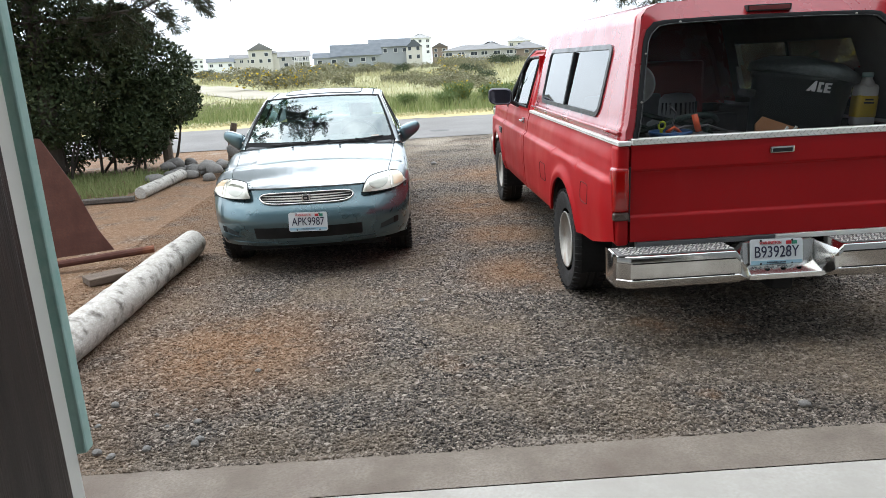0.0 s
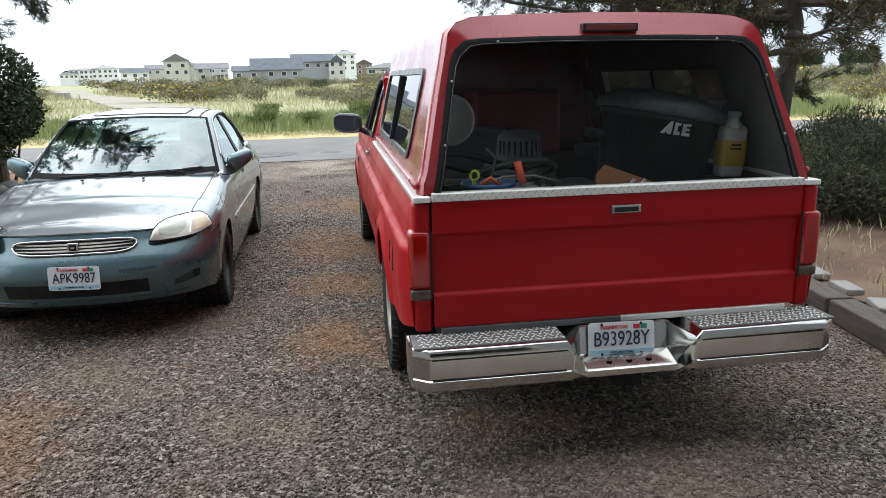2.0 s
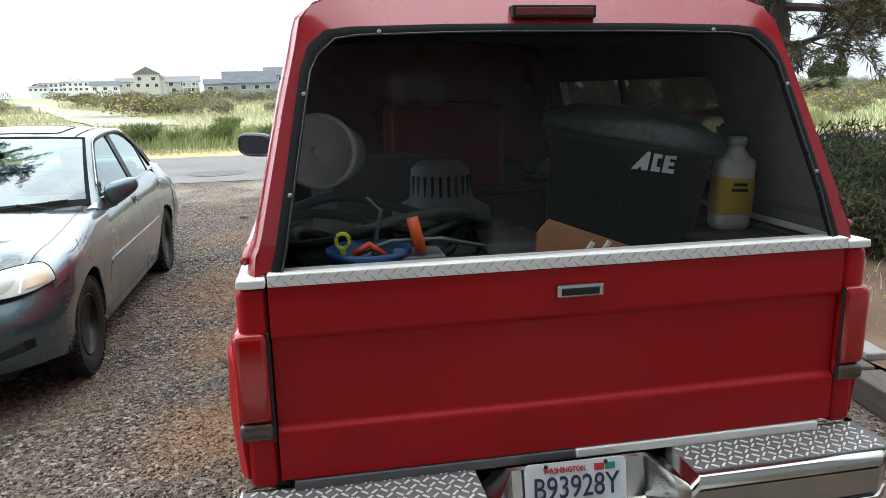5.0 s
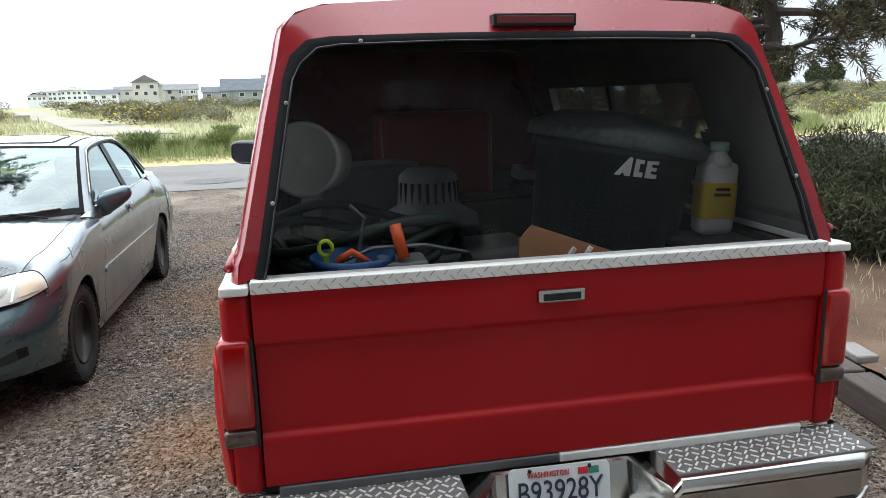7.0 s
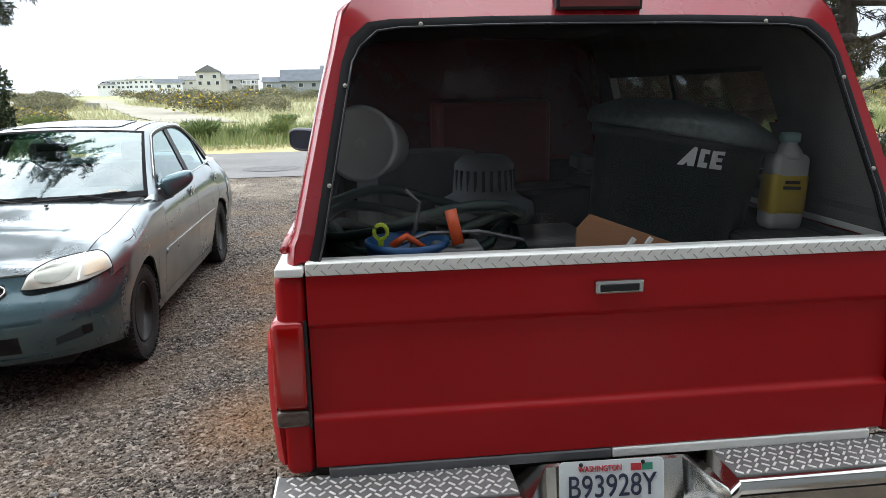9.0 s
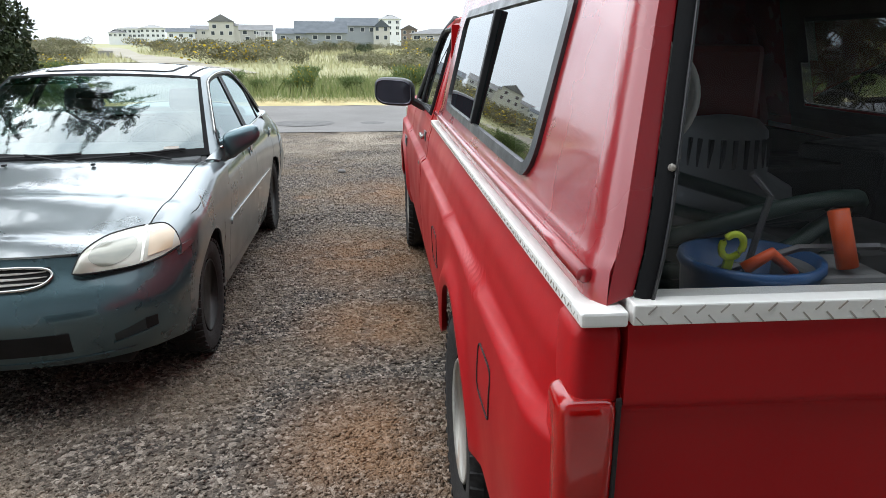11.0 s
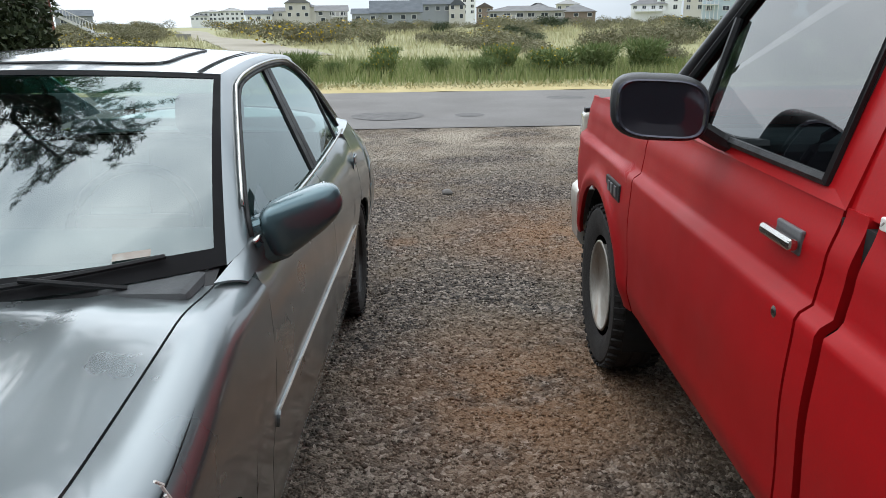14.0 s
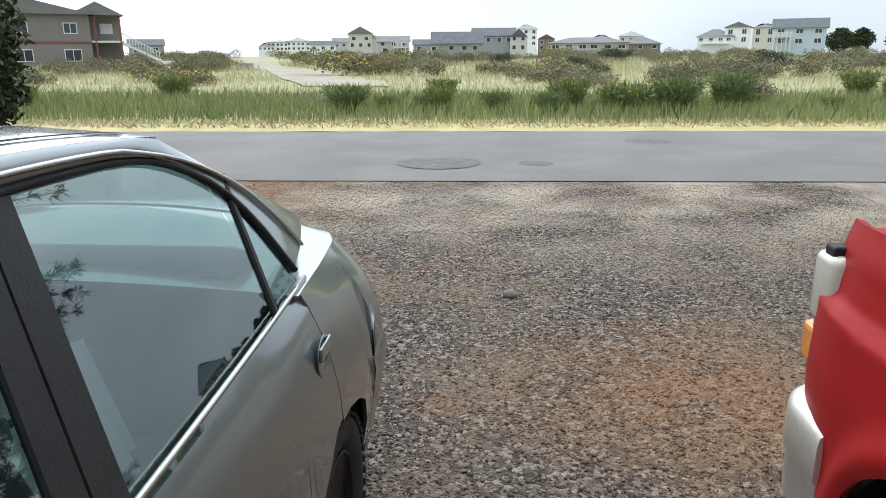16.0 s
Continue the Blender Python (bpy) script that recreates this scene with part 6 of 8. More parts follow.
pine(pose(7.8, 13.2, 0), 6.5, [(2.6, 185, 4.6, 0.3), (2.9, 170, 4.4, 0.3), (3.2, 200, 4.8, 0.2), (3.5, 180, 5.0, 0.3), (3.8, 160, 4.2, 0.5), (3.9, 215, 4.6, 0.3), (4.3, 190, 4.6, 0.4), (3.0, 230, 3.6, 0.2)] + fan(1.2, 6.0, 34, 1.8, 3.6, 8), "tall shore pine with long dark limbs", NEEDLE, 13, 0.16, 0.115, dense=8, needle=0.006)


def leafy_shrub(m, centres, radii, n, size, material, label, seed, stems=10, slim=0.28, shell=0.55, up=0.3):
    rng = np.random.default_rng(seed)
    t = thing("shrub", m, label, "shrub")
    bm = bmesh.new()
    for i in range(stems):
        c = Vector(centres[i % len(centres)])
        foot = Vector((c.x * 0.75 + rng.normal() * 0.25, c.y * 0.75 + rng.normal() * 0.25, 0))
        tube_bm(limb_points(foot, c + Vector(rng.normal(size=3) * 0.25), 0, 6, rng, 0.05), 0.028, 5, bm, taper=0.3)
    part("stem", bm, BARK, t)["kind"] = "stuff"
    cr = link("crown", cards("crown", lumps(rng, n, centres, radii, shell), size, size * slim, rng, up), material, t)
    cr["kind"] = "stuff"
    return t


leafy_shrub(pose(-6.4, 12.6, 0), [(2.1, 0.6, 1.75), (2.35, 0.3, 1.25), (1.5, -0.3, 1.9), (0.8, -0.6, 2.3), (-0.2, -0.8, 2.0), (1.6, 0.4, 2.4), (0.4, 0.3, 2.8), (-1.3, -0.6, 2.4), (-2.4, -0.5, 1.9), (0.9, -0.9, 1.2), (-0.6, -1.0, 1.1), (2.0, -0.2, 0.8), (-2.0, 0.2, 3.1), (-0.6, -0.4, 3.4), (1.5, 0.9, 0.75), (0.2, 0.6, 0.7), (-1.6, 0.2, 0.8)],
            [(0.75, 0.8, 0.6), (0.65, 0.7, 0.5), (0.9, 0.8, 0.7), (0.9, 0.8, 0.8), (1.0, 0.8, 0.9), (0.7, 0.7, 0.5), (1.0, 0.9, 0.8), (1.1, 0.8, 0.9), (1.2, 0.8, 1.0), (0.8, 0.6, 0.6), (1.0, 0.6, 0.6), (0.6, 0.5, 0.5), (1.2, 0.8, 0.9), (1.1, 0.8, 0.9), (0.8, 0.5, 0.7), (1.0, 0.5, 0.7), (1.0, 0.5, 0.8)],
            84000, 0.078, LEAF, "dense dark evergreen shrub with glossy leaves", 21, 26)
leafy_shrub(pose(6.6, 8.4, 0), [(-1.3, 0.2, 0.40), (-0.6, -0.3, 0.46), (0.3, 0.1, 0.60), (1.2, -0.5, 0.72), (-1.7, 0.9, 0.36), (2.0, -1.0, 0.95), (2.8, -0.7, 1.25), (-0.9, 1.2, 0.45), (0.0, 1.4, 0.55), (1.1, 1.0, 0.70), (0.4, -0.7, 0.35)],
            [(0.7, 0.6, 0.42), (0.8, 0.6, 0.46), (0.8, 0.7, 0.52), (0.9, 0.7, 0.55), (0.6, 0.6, 0.36), (0.9, 0.7, 0.65), (0.9, 0.7, 0.80), (0.7, 0.6, 0.42), (0.8, 0.6, 0.46), (0.8, 0.6, 0.50), (0.7, 0.5, 0.38)],
            95000, 0.105, OLIVE, "low dark pine scrub spreading under the pine", 22, 30, 0.065, 0.12, 0.8)


def broom(name, n, h, w, flowers, seed, material=BROOM):
    rng = np.random.default_rng(seed)
    a, r = rng.uniform(0, 2 * math.pi, n), rng.uniform(0, 1, n) ** 0.6
    foot = np.stack([np.cos(a) * r * w * 0.3, np.sin(a) * r * w * 0.3, rng.uniform(0, 0.78, n) * h], 1)
    out = np.stack([np.cos(a) * r * 0.9, np.sin(a) * r * 0.9, np.full(n, 1.1)], 1)
    foot[:, :2] += out[:, :2] * (foot[:, 2:3] / h) * w * 0.8
    t = thing("broom_bush", pose(0, -300, 0), "upright green broom bush with a few yellow flowers" if flowers else "upright green broom bush by the road", "shrub", "broom along the road")
    cr = link("crown", cards("crown", foot, h * 0.26, 0.013, rng, way=out + rng.normal(size=(n, 3)) * 0.55), material, t)
    cr["kind"] = "stuff"
    if flowers:
        k = rng.integers(0, n, flowers)
        d = out[k] / np.linalg.norm(out[k], axis=1)[:, None]
        p = foot[k] + d * h * 0.26 * rng.uniform(0.4, 0.95, flowers)[:, None]
        fl = link("blossom", cards("blossom", p, 0.07, 0.028, rng), FLOWER, t, "yellow blossom")
        fl["kind"] = "stuff"
    return t


def at_ground(x, y, s=1.0, turn=0.0, dz=0.0, sx=1.0):
    return Matrix.Translation((x, y, ground_z(x, y) + dz)) @ Matrix.Rotation(turn, 4, "Z") @ Matrix.Diagonal((s * sx, s * sx, s, 1))


BUSHES = [broom("broom_bush", 2400, 1.0, 0.75, 0, 31), broom("broom_bush", 2400, 0.9, 0.85, 190, 32), broom("broom_bush", 1800, 0.7, 0.75, 60, 33)]
SPOTS = [(-13.3, 26.6, 0, 1.25), (-3.9, 26.6, 0, 1.0), (-2.9, 26.9, 0, 1.05), (-1.4, 26.6, 1, 1.0), (0.1, 26.9, 0, 0.95), (1.5, 26.6, 0, 1.1), (2.0, 27.2, 1, 1.2), (2.9, 26.8, 2, 1.2), (3.6, 26.9, 1, 1.25),
         (4.8, 26.9, 0, 1.3), (4.4, 26.6, 2, 1.1), (6.3, 27.5, 0, 1.25), (7.0, 28.4, 2, 1.2), (9.0, 27.6, 2, 1.0), (11.0, 28.5, 0, 1.1), (-9.5, 31.0, 2, 0.8), (13.5, 30.0, 0, 1.2), (12.0, 33.0, 1, 1.6), (-17.0, 27.5, 0, 1.1), (16.5, 28.0, 1, 1.1), (19.5, 29.5, 0, 1.3), (-1.9, 27.2, 2, 1.0), (3.3, 27.6, 2, 1.2)]
for i, (x, y, k, s) in enumerate(SPOTS):
    copy_thing(BUSHES[k], at_ground(x, y, s * (0.70 + 0.22 * math.sin(i * 2.4)), i * 1.3, 0, 0.92 + 0.25 * math.sin(i * 1.7)))


def scrub(n, seed, material, label, flowers=0):
    rng = np.random.default_rng(seed)
    cs = [(rng.uniform(-0.9, 0.9), rng.uniform(-0.6, 0.6), rng.uniform(0.25, 0.7)) for _ in range(7)]
    rs = [(rng.uniform(0.35, 0.7), rng.uniform(0.35, 0.6), rng.uniform(0.25, 0.5)) for _ in range(7)]
    t = thing("scrub_bush", pose(0, -310, 0), label, "shrub", "scrub on the dunes")
    cr = link("crown", cards("crown", lumps(rng, n, cs, rs, 0.3), 0.10, 0.026, rng, 0.5), material, t)
    cr["kind"] = "stuff"
    if flowers:
        fl = link("blossom", cards("blossom", lumps(rng, flowers, cs, [(a * 1.04, b * 1.04, c * 1.04) for a, b, c in rs], 0.9), 0.11, 0.04, rng, 0.3), FLOWER, t, "yellow blossom")
        fl["kind"] = "stuff"
    return t


SCRUBS = [scrub(2200, 41, SCRUB, "low grey-green scrub on the dunes"), scrub(2200, 42, LEAF, "dark green scrub bush on the dunes"), scrub(2000, 43, SCRUB, "low dune scrub with yellow gorse flowers", 130), scrub(2000, 44, SCRUB, "low brownish scrub bush on the dunes")]
rs = np.random.default_rng(55)
for i in range(230):
    y = 34 + 105 * rs.uniform(0, 1) ** 0.6
    x = rs.uniform(-0.62, 0.85) * y + rs.normal() * 3
    track = -2.5 - 0.42 * (y - 30)
    if abs(x - track) < 5 or (x < -12 and y < 60 and rs.uniform() < 0.75):
        continue
    copy_thing(SCRUBS[int(rs.choice([0, 0, 0, 0, 0, 1, 2, 2, 3, 3, 3]))], at_ground(x, y, rs.uniform(0.5, 1.15) * (1 + y / 160), rs.uniform(0, 6), -0.1, rs.uniform(1.0, 1.7)))
for i in range(70):
    y = 30 + 85 * rs.uniform(0, 1) ** 0.8
    copy_thing(SCRUBS[int(rs.choice([0, 0, 1, 2, 2, 3]))], at_ground(rs.uniform(0.55, 1.25) * y, y, rs.uniform(0.5, 1.1) * (1 + y / 160), rs.uniform(0, 6), -0.1, rs.uniform(1.0, 1.7)))
for x, y, k, s in ((12.5, 48, 0, 1.3), (14.5, 50, 0, 1.3), (17.0, 49, 3, 1.4), (10.5, 47, 3, 1.1), (-19, 46, 2, 1.2), (27.0, 44, 2, 1.9), (-12, 60, 2, 2.0), (-9, 64, 2, 1.9)):
    copy_thing(SCRUBS[k], at_ground(x, y, s, x, -0.1, 1.3))
for ob in BUSHES + SCRUBS:
    # the first of each kind takes its own place in the field
    i = (BUSHES + SCRUBS).index(ob)
    ob.matrix_basis = at_ground(-21 + 9.5 * i, 31 + 1.3 * (i % 3), 1.0)


def scatter(n, y0, y1, spread, rng, power=1.0):
    y = y0 + (y1 - y0) * rng.uniform(0, 1, n) ** power
    x = rng.uniform(-1, 1, n) * (spread + 0.72 * (y - 8)) + 1.5
    return np.stack([x, y, np.array([ground_z(a, b) for a, b in zip(x, y)]) - 0.02], 1)


rg = np.random.default_rng(77)
p = scatter(34000, 23.8, 33, 6, rg, 0.8)
gg = tagged(link("roadside_grass", blades("roadside_grass", p, 0.42, 0.014, rg, 0.5), GREENGRASS), "tall green grass along the road", "grass", kind="stuff")
p = scatter(46000, 28, 110, 8, rg, 1.25)
keep = np.abs(p[:, 0] - (-2.5 - 0.42 * (p[:, 1] - 30))) > np.where(p[:, 1] > 42, 2.6, 0)
p = p[keep]
big = np.clip(p[:, 1] / 45, 0.8, 2.4)
dg = tagged(link("dune_grass", blades("dune_grass", p, 0.34 * big, 0.016 * big, rg, 0.7), DRYGRASS), "pale dry dune grass over the field", "grass", kind="stuff")
gy = rg.uniform(24, 95, 16000)
gx = gy * rg.uniform(0.45, 1.25, 16000)
p = np.stack([gx, gy, np.array([ground_z(a, b) for a, b in zip(gx, gy)]) - 0.02], 1)
tagged(link("dune_grass", blades("dune_grass", p, 0.42 * np.clip(gy / 45, 0.8, 2.0), 0.018 * np.clip(gy / 45, 0.8, 2.0), rg, 0.7), GREENGRASS), "mixed green dune grass beyond the pines", "grass", kind="stuff")
p = scatter(9000, 22.5, 24.1, 8, rg, 1.0)
p[:, 1] += 0.06 * p[:, 0]
p[:, 2] = 0.03
st = tagged(link("cut_straw", blades("cut_straw", p, 0.10, 0.012, rg, 2.2), DRYGRASS), "loose cut straw on the verge", "grass", kind="stuff")
p = np.stack([rg.uniform(-6.5, -3.9, 5000), rg.uniform(10.2, 12.6, 5000), np.zeros(5000)], 1)
tg = tagged(link("lawn_tuft", blades("lawn_tuft", p, 0.13, 0.006, rg, 0.6), GREENGRASS), "green grass under the shrub", "grass", kind="stuff")
p = np.stack([rg.uniform(4.7, 9, 1300), rg.uniform(4.4, 9, 1300), np.full(1300, 0.09)], 1)
tg2 = tagged(link("lawn_tuft", blades("lawn_tuft", p, 0.10, 0.005, rg, 0.9), DRYGRASS), "thin dry grass beyond the timber edge", "grass", kind="stuff")
# the sandy track through the field
tr = link("sand_track", grid_bm(lambda u, v: (-7.5 - 0.42 * (u - 42) + 4.4 * (v - 0.5), u, ground_z(-7.5 - 0.42 * (u - 42) + 4.4 * (v - 0.5), u) + 0.05), spaced(42, 135, 60), spaced(0, 1, 6)), SAND, smooth=True)
tagged(tr, "pale sandy track across the field", "track", kind="structure")

# ---- buildings ----
SIDING = {k: mat("siding_" + k, c, 0.7, col2=tuple(q * 0.9 for q in c), scale=0.6, fine=9, var=0.6, bump=0.15) for k, c in
          {"slate": (0.30, 0.32, 0.34), "white": (0.78, 0.79, 0.80), "tan": (0.56, 0.54, 0.49), "grey": (0.42, 0.41, 0.40), "taupe": (0.20, 0.185, 0.175), "blue": (0.44, 0.53, 0.58), "brown": (0.22, 0.17, 0.14), "gable": (0.22, 0.075, 0.055)}.items()}
ROOFS = {k: mat("roof_" + k, c, 0.9, col2=tuple(q * 0.75 for q in c), scale=0.8, fine=12, var=0.8, bump=0.3) for k, c in {"slate": (0.105, 0.12, 0.135), "grey": (0.19, 0.19, 0.19), "light": (0.33, 0.33, 0.32), "brown": (0.13, 0.11, 0.10)}.items()}
PANE = mat("window_pane", (0.05, 0.06, 0.07), 0.08, bump=0.0)
HOUSETRIM = mat("house_trim", (0.70, 0.70, 0.69), 0.6, bump=0.05)


def roof_part(parent, x0, x1, y0, y1, ze, zr, hip, material, over=0.5, along="x"):
    x0, x1, y0, y1 = x0 - over, x1 + over, y0 - over, y1 + over
    bm = bmesh.new()
    lo = [bm.verts.new(p) for p in ((x0, y0, ze), (x1, y0, ze), (x1, y1, ze), (x0, y1, ze))]
    if along == "x":
        i = (y1 - y0) / 2 * (1 if hip else 0)
        a, b = bm.verts.new((x0 + i, (y0 + y1) / 2, zr)), bm.verts.new((x1 - i, (y0 + y1) / 2, zr))
        fs = [(lo[0], lo[1], b, a), (lo[1], lo[2], b), (lo[2], lo[3], a, b), (lo[3], lo[0], a)]
    else:
        i = (x1 - x0) / 2 * (1 if hip else 0)
        a, b = bm.verts.new(((x0 + x1) / 2, y0 + i, zr)), bm.verts.new(((x0 + x1) / 2, y1 - i, zr))
        fs = [(lo[0], lo[1], a), (lo[1], lo[2], b, a), (lo[2], lo[3], b), (lo[3], lo[0], a, b)]
    for f in fs:
        bm.faces.new(f)
    bm.faces.new(lo[::-1])
    return part("roof", both_sides(bm), material, parent)


def window_part(parent, x, z, w, h, y=0.0):
    wn_ = part("window", box_bm(x - w / 2 - 0.09, x + w / 2 + 0.09, y - 0.06, y + 0.05, z - h / 2 - 0.09, z + h / 2 + 0.09), HOUSETRIM, parent)
    if w > 0.9:
        part("pane", box_bm(x - w / 2, x - 0.04, y - 0.075, y, z - h / 2, z + h / 2), PANE, wn_)
        part("pane", box_bm(x + 0.04, x + w / 2, y - 0.075, y, z - h / 2, z + h / 2), PANE, wn_)
    else:
        part("pane", box_bm(x - w / 2, x + w / 2, y - 0.075, y, z - h / 2, z + h / 2), PANE, wn_)


def house(x, y, turn, w, base, eave, ridge, wall, roof, label, depth=8.0, hip=False, along="x", rows=(), deck=None, kind="house", extra=None, cat="house"):
    """A far house: body, roof, windows given as rows of (height, count, width, tall)."""
    low_h = 0.85 if y > 120 else 1.0
    t = thing(kind, pose(x, y, 1.6 * (1 - low_h), 0, 0, turn) @ Matrix.Diagonal((1, 1, low_h, 1)), label, cat)
    part("wall", box_bm(-w / 2, w / 2, 0, depth, base - 2.2, eave), SIDING[wall], t)
    if along == "y" and not hip:
        part("gable", poly_bm([(-w / 2, 0, eave), (w / 2, 0, eave), (0, 0, ridge - 0.12)], 0.2, 1), SIDING["gable" if wall == "taupe" else wall], t)
    roof_part(t, -w / 2, w / 2, 0, depth, eave, ridge, hip, ROOFS[roof], min(0.6, w * 0.05), along)
    for z, n, ww, hh in rows:
        for i in range(n):
            window_part(t, -w / 2 + w * (i + 0.5 + 0.06 * ((i * 7) % 3 - 1)) / n, z, ww, hh)
    if deck:
        z, x0, x1 = deck
        part("deck", box_bm(x0, x1, -1.6, 0, z - 0.2, z), HOUSETRIM, t)
        for i in range(5):
            xx = x0 + (x1 - x0) * i / 4
            part("deck_post", box_bm(xx - 0.07, xx + 0.07, -1.6, -1.46, base - 2, z + 1.0), HOUSETRIM, t)
        part("railing", box_bm(x0, x1, -1.58, -1.5, z + 0.9, z + 1.0), HOUSETRIM, t)
    return t


house(-134, 417, 17.8, 14, 2.0, 10.6, 12.2, "white", "light", "white three-storey apartment block far across the dunes", 14, True, rows=[(9, 6, 1.2, 1.4), (6.3, 6, 1.2, 1.4)], kind="apartment_building", cat="building")
house(-124, 420, 17.8, 13, 2.0, 11.2, 13.4, "white", "light", "white apartment block with a stepped roof", 14, True, rows=[(9.4, 5, 1.2, 1.4), (6.5, 5, 1.2, 1.4)], kind="apartment_building", cat="building")
house(-140, 412, 17.8, 9, 2.0, 8.0, 10.2, "white", "grey", "white end wing of the far apartments", 12, True, rows=[(6.5, 4, 1.1, 1.3)], kind="apartment_building", cat="building")
house(-61.5, 240, 14.5, 8.2, 1.5, 5.6, 7.2, "white", "slate", "low white building with a dark roof", 8, rows=[(4.4, 3, 1.0, 1.0)])
house(-57, 250, 14.5, 7.0, 1.5, 6.8, 8.4, "tan", "grey", "tan house behind the white one", 8, rows=[(5.6, 3, 1.0, 1.0)])
house(-35, 173.8, 12.1, 5.4, 1.5, 7.2, 9.1, "tan", "grey", "tall tan three-storey house with a gable", 7, along="y", rows=[(6.0, 2, 0.8, 0.9), (4.3, 3, 0.7, 0.9)])
house(-33.4, 175.5, 12.1, 6.4, 1.5, 6.2, 7.3, "tan", "grey", "tan side wing under a hip roof", 6, True, rows=[(5.3, 3, 0.7, 0.9)])
house(-24.3, 155.5, 9.5, 6.3, 1.4, 4.7, 6.1, "grey", "grey", "grey two-storey house with white deck", 7, rows=[(4.2, 3, 0.8, 0.8), (2.8, 2, 0.8, 0.8)], deck=(3.5, 0.0, 3.1))
house(-17.5, 156, 5.5, 5.6, 1.4, 4.0, 5.3, "slate", "slate", "slate-blue low wing of a long house", 7, rows=[(3.0, 2, 0.9, 0.9)])
house(-11.4, 157, 5.5, 10.0, 1.4, 4.2, 7.1, "slate", "slate", "long slate-blue house under a high grey roof", 9, rows=[(3.2, 4, 0.9, 0.9)])
house(-4.6, 172.5, 1.6, 9.2, 1.4, 6.4, 8.6, "slate", "slate", "slate-blue two-storey house with small windows", 9, rows=[(5.4, 4, 0.8, 1.0)])
house(1.0, 170, 1.6, 3.6, 1.4, 6.0, 8.0, "tan", "slate", "pale gable end of the slate-blue house", 8, along="y", rows=[(5.6, 2, 0.7, 1.0), (3.4, 2, 0.7, 1.0)])
house(4.2, 307, -0.7, 8.8, 2.0, 13.4, 15.6, "white", "light", "white four-storey building far off", 10, True, rows=[(12.0, 3, 1.1, 1.3), (9.4, 3, 1.1, 1.3), (6.8, 3, 1.1, 1.3)], kind="apartment_building", cat="building")
house(9.2, 227, -2.3, 4.8, 1.6, 6.8, 8.4, "brown", "brown", "small dark house with a gable", 6, along="y", rows=[(5.8, 2, 0.8, 1.0), (4.0, 2, 0.8, 1.0)])
house(14.8, 156.8, -5.8, 15.2, 1.2, 4.2, 5.5, "grey", "grey", "long low ranch house with a pale roof", 8, True, rows=[(3.3, 6, 1.3, 0.8)], deck=(2.3, -5.5, -2.0))
house(17.6, 160, -5.8, 6.0, 1.2, 4.6, 6.2, "grey", "grey", "hipped centre bay of the ranch house", 7, True)
house(27.9, 175, -9.2, 8.6, 1.4, 4.2, 6.2, "brown", "grey", "brown house under a grey hip roof", 8, True, rows=[(3.4, 3, 0.9, 0.8)])
house(39.2, 264, -8.5, 7.8, 2.0, 8.6, 10.6, "tan", "light", "tan house standing beyond the dunes", 8, True, rows=[(7.2, 3, 1.0, 1.2)])
house(58.2, 230, -14.5, 10.0, 3.0, 7.2, 9.8, "white", "grey", "white house with a hip roof", 8, True, rows=[(6.2, 4, 1.0, 1.0)], deck=(5.0, -4, 4))
house(64.0, 229, -16.7, 7.0, 3.0, 10.2, 12.0, "white", "grey", "tall white house with a slanting roof", 8, along="y", rows=[(8.8, 2, 1.1, 1.4), (6.2, 2, 1.1, 1.4)])
house(70.5, 226, -16.7, 6.0, 3.0, 10.0, 11.4, "tan", "grey", "tall tan building beside the white one", 8, True, rows=[(8.6, 2, 1.0, 1.8), (6.0, 2, 1.0, 1.4)])
house(57.0, 162.6, -20.0, 9.6, 2.6, 7.4, 9.7, "blue", "slate", "pale blue two-storey house with a deck", 8, rows=[(6.6, 3, 1.2, 0.9), (4.4, 3, 1.2, 1.0)], deck=(5.4, -4.6, -1.5))
house(-69.0, 140.4, 27.6, 6.2, 1.0, 4.0, 5.4, "slate", "slate", "small blue-grey house behind the large one", 7, rows=[(3.0, 2, 1.0, 1.0)])
house(44, 84, -28, 5.5, 3.0, 4.4, 6.6, "brown", "slate", "hip-roofed house glimpsed through the pine", 6, True, rows=[(3.9, 3, 0.8, 0.8)])
# the near two-storey house with its outside stair
nh = house(-50.5, 79.5, 34, 13.0, 0.2, 5.9, 7.6, "taupe", "grey", "grey-taupe two-storey house with red gables and an outside stair", 10, along="y",
           rows=[(4.5, 3, 1.15, 0.95), (1.7, 3, 1.5, 1.1)])
part("belt_board", box_bm(-6.55, 6.55, -0.06, 0.0, 2.95, 3.15), SIDING["gable"], nh)
part("side_wing", box_bm(6.5, 9.6, 2.5, 9.5, -1, 5.9), SIDING["taupe"], nh)
part("balcony", box_bm(6.5, 9.6, 0.4, 2.5, 3.05, 3.25), HOUSETRIM, nh)
roof_part(nh, 5.0, 9.6, 0.6, 9.5, 5.9, 7.3, False, ROOFS["grey"], 0.4, "y")
part("wing_gable", poly_bm([(5.0, 0.62, 5.9), (9.6, 0.62, 5.9), (7.3, 0.62, 7.15)], 0.2, 1), SIDING["gable"], nh)
for xx in (6.9, 9.4):
    part("porch_post", box_bm(xx, xx + 0.2, 0.4, 0.6, -1, 5.9), SIDING["gable"], nh)
stair = part("outside_stair", poly_bm([(9.6, 0.5, 3.2), (9.6, 0.5, 2.9), (13.4, 0.5, 0.9), (13.6, 0.5, 1.15)], 1.2, 1), HOUSETRIM, nh, "white outside stair")
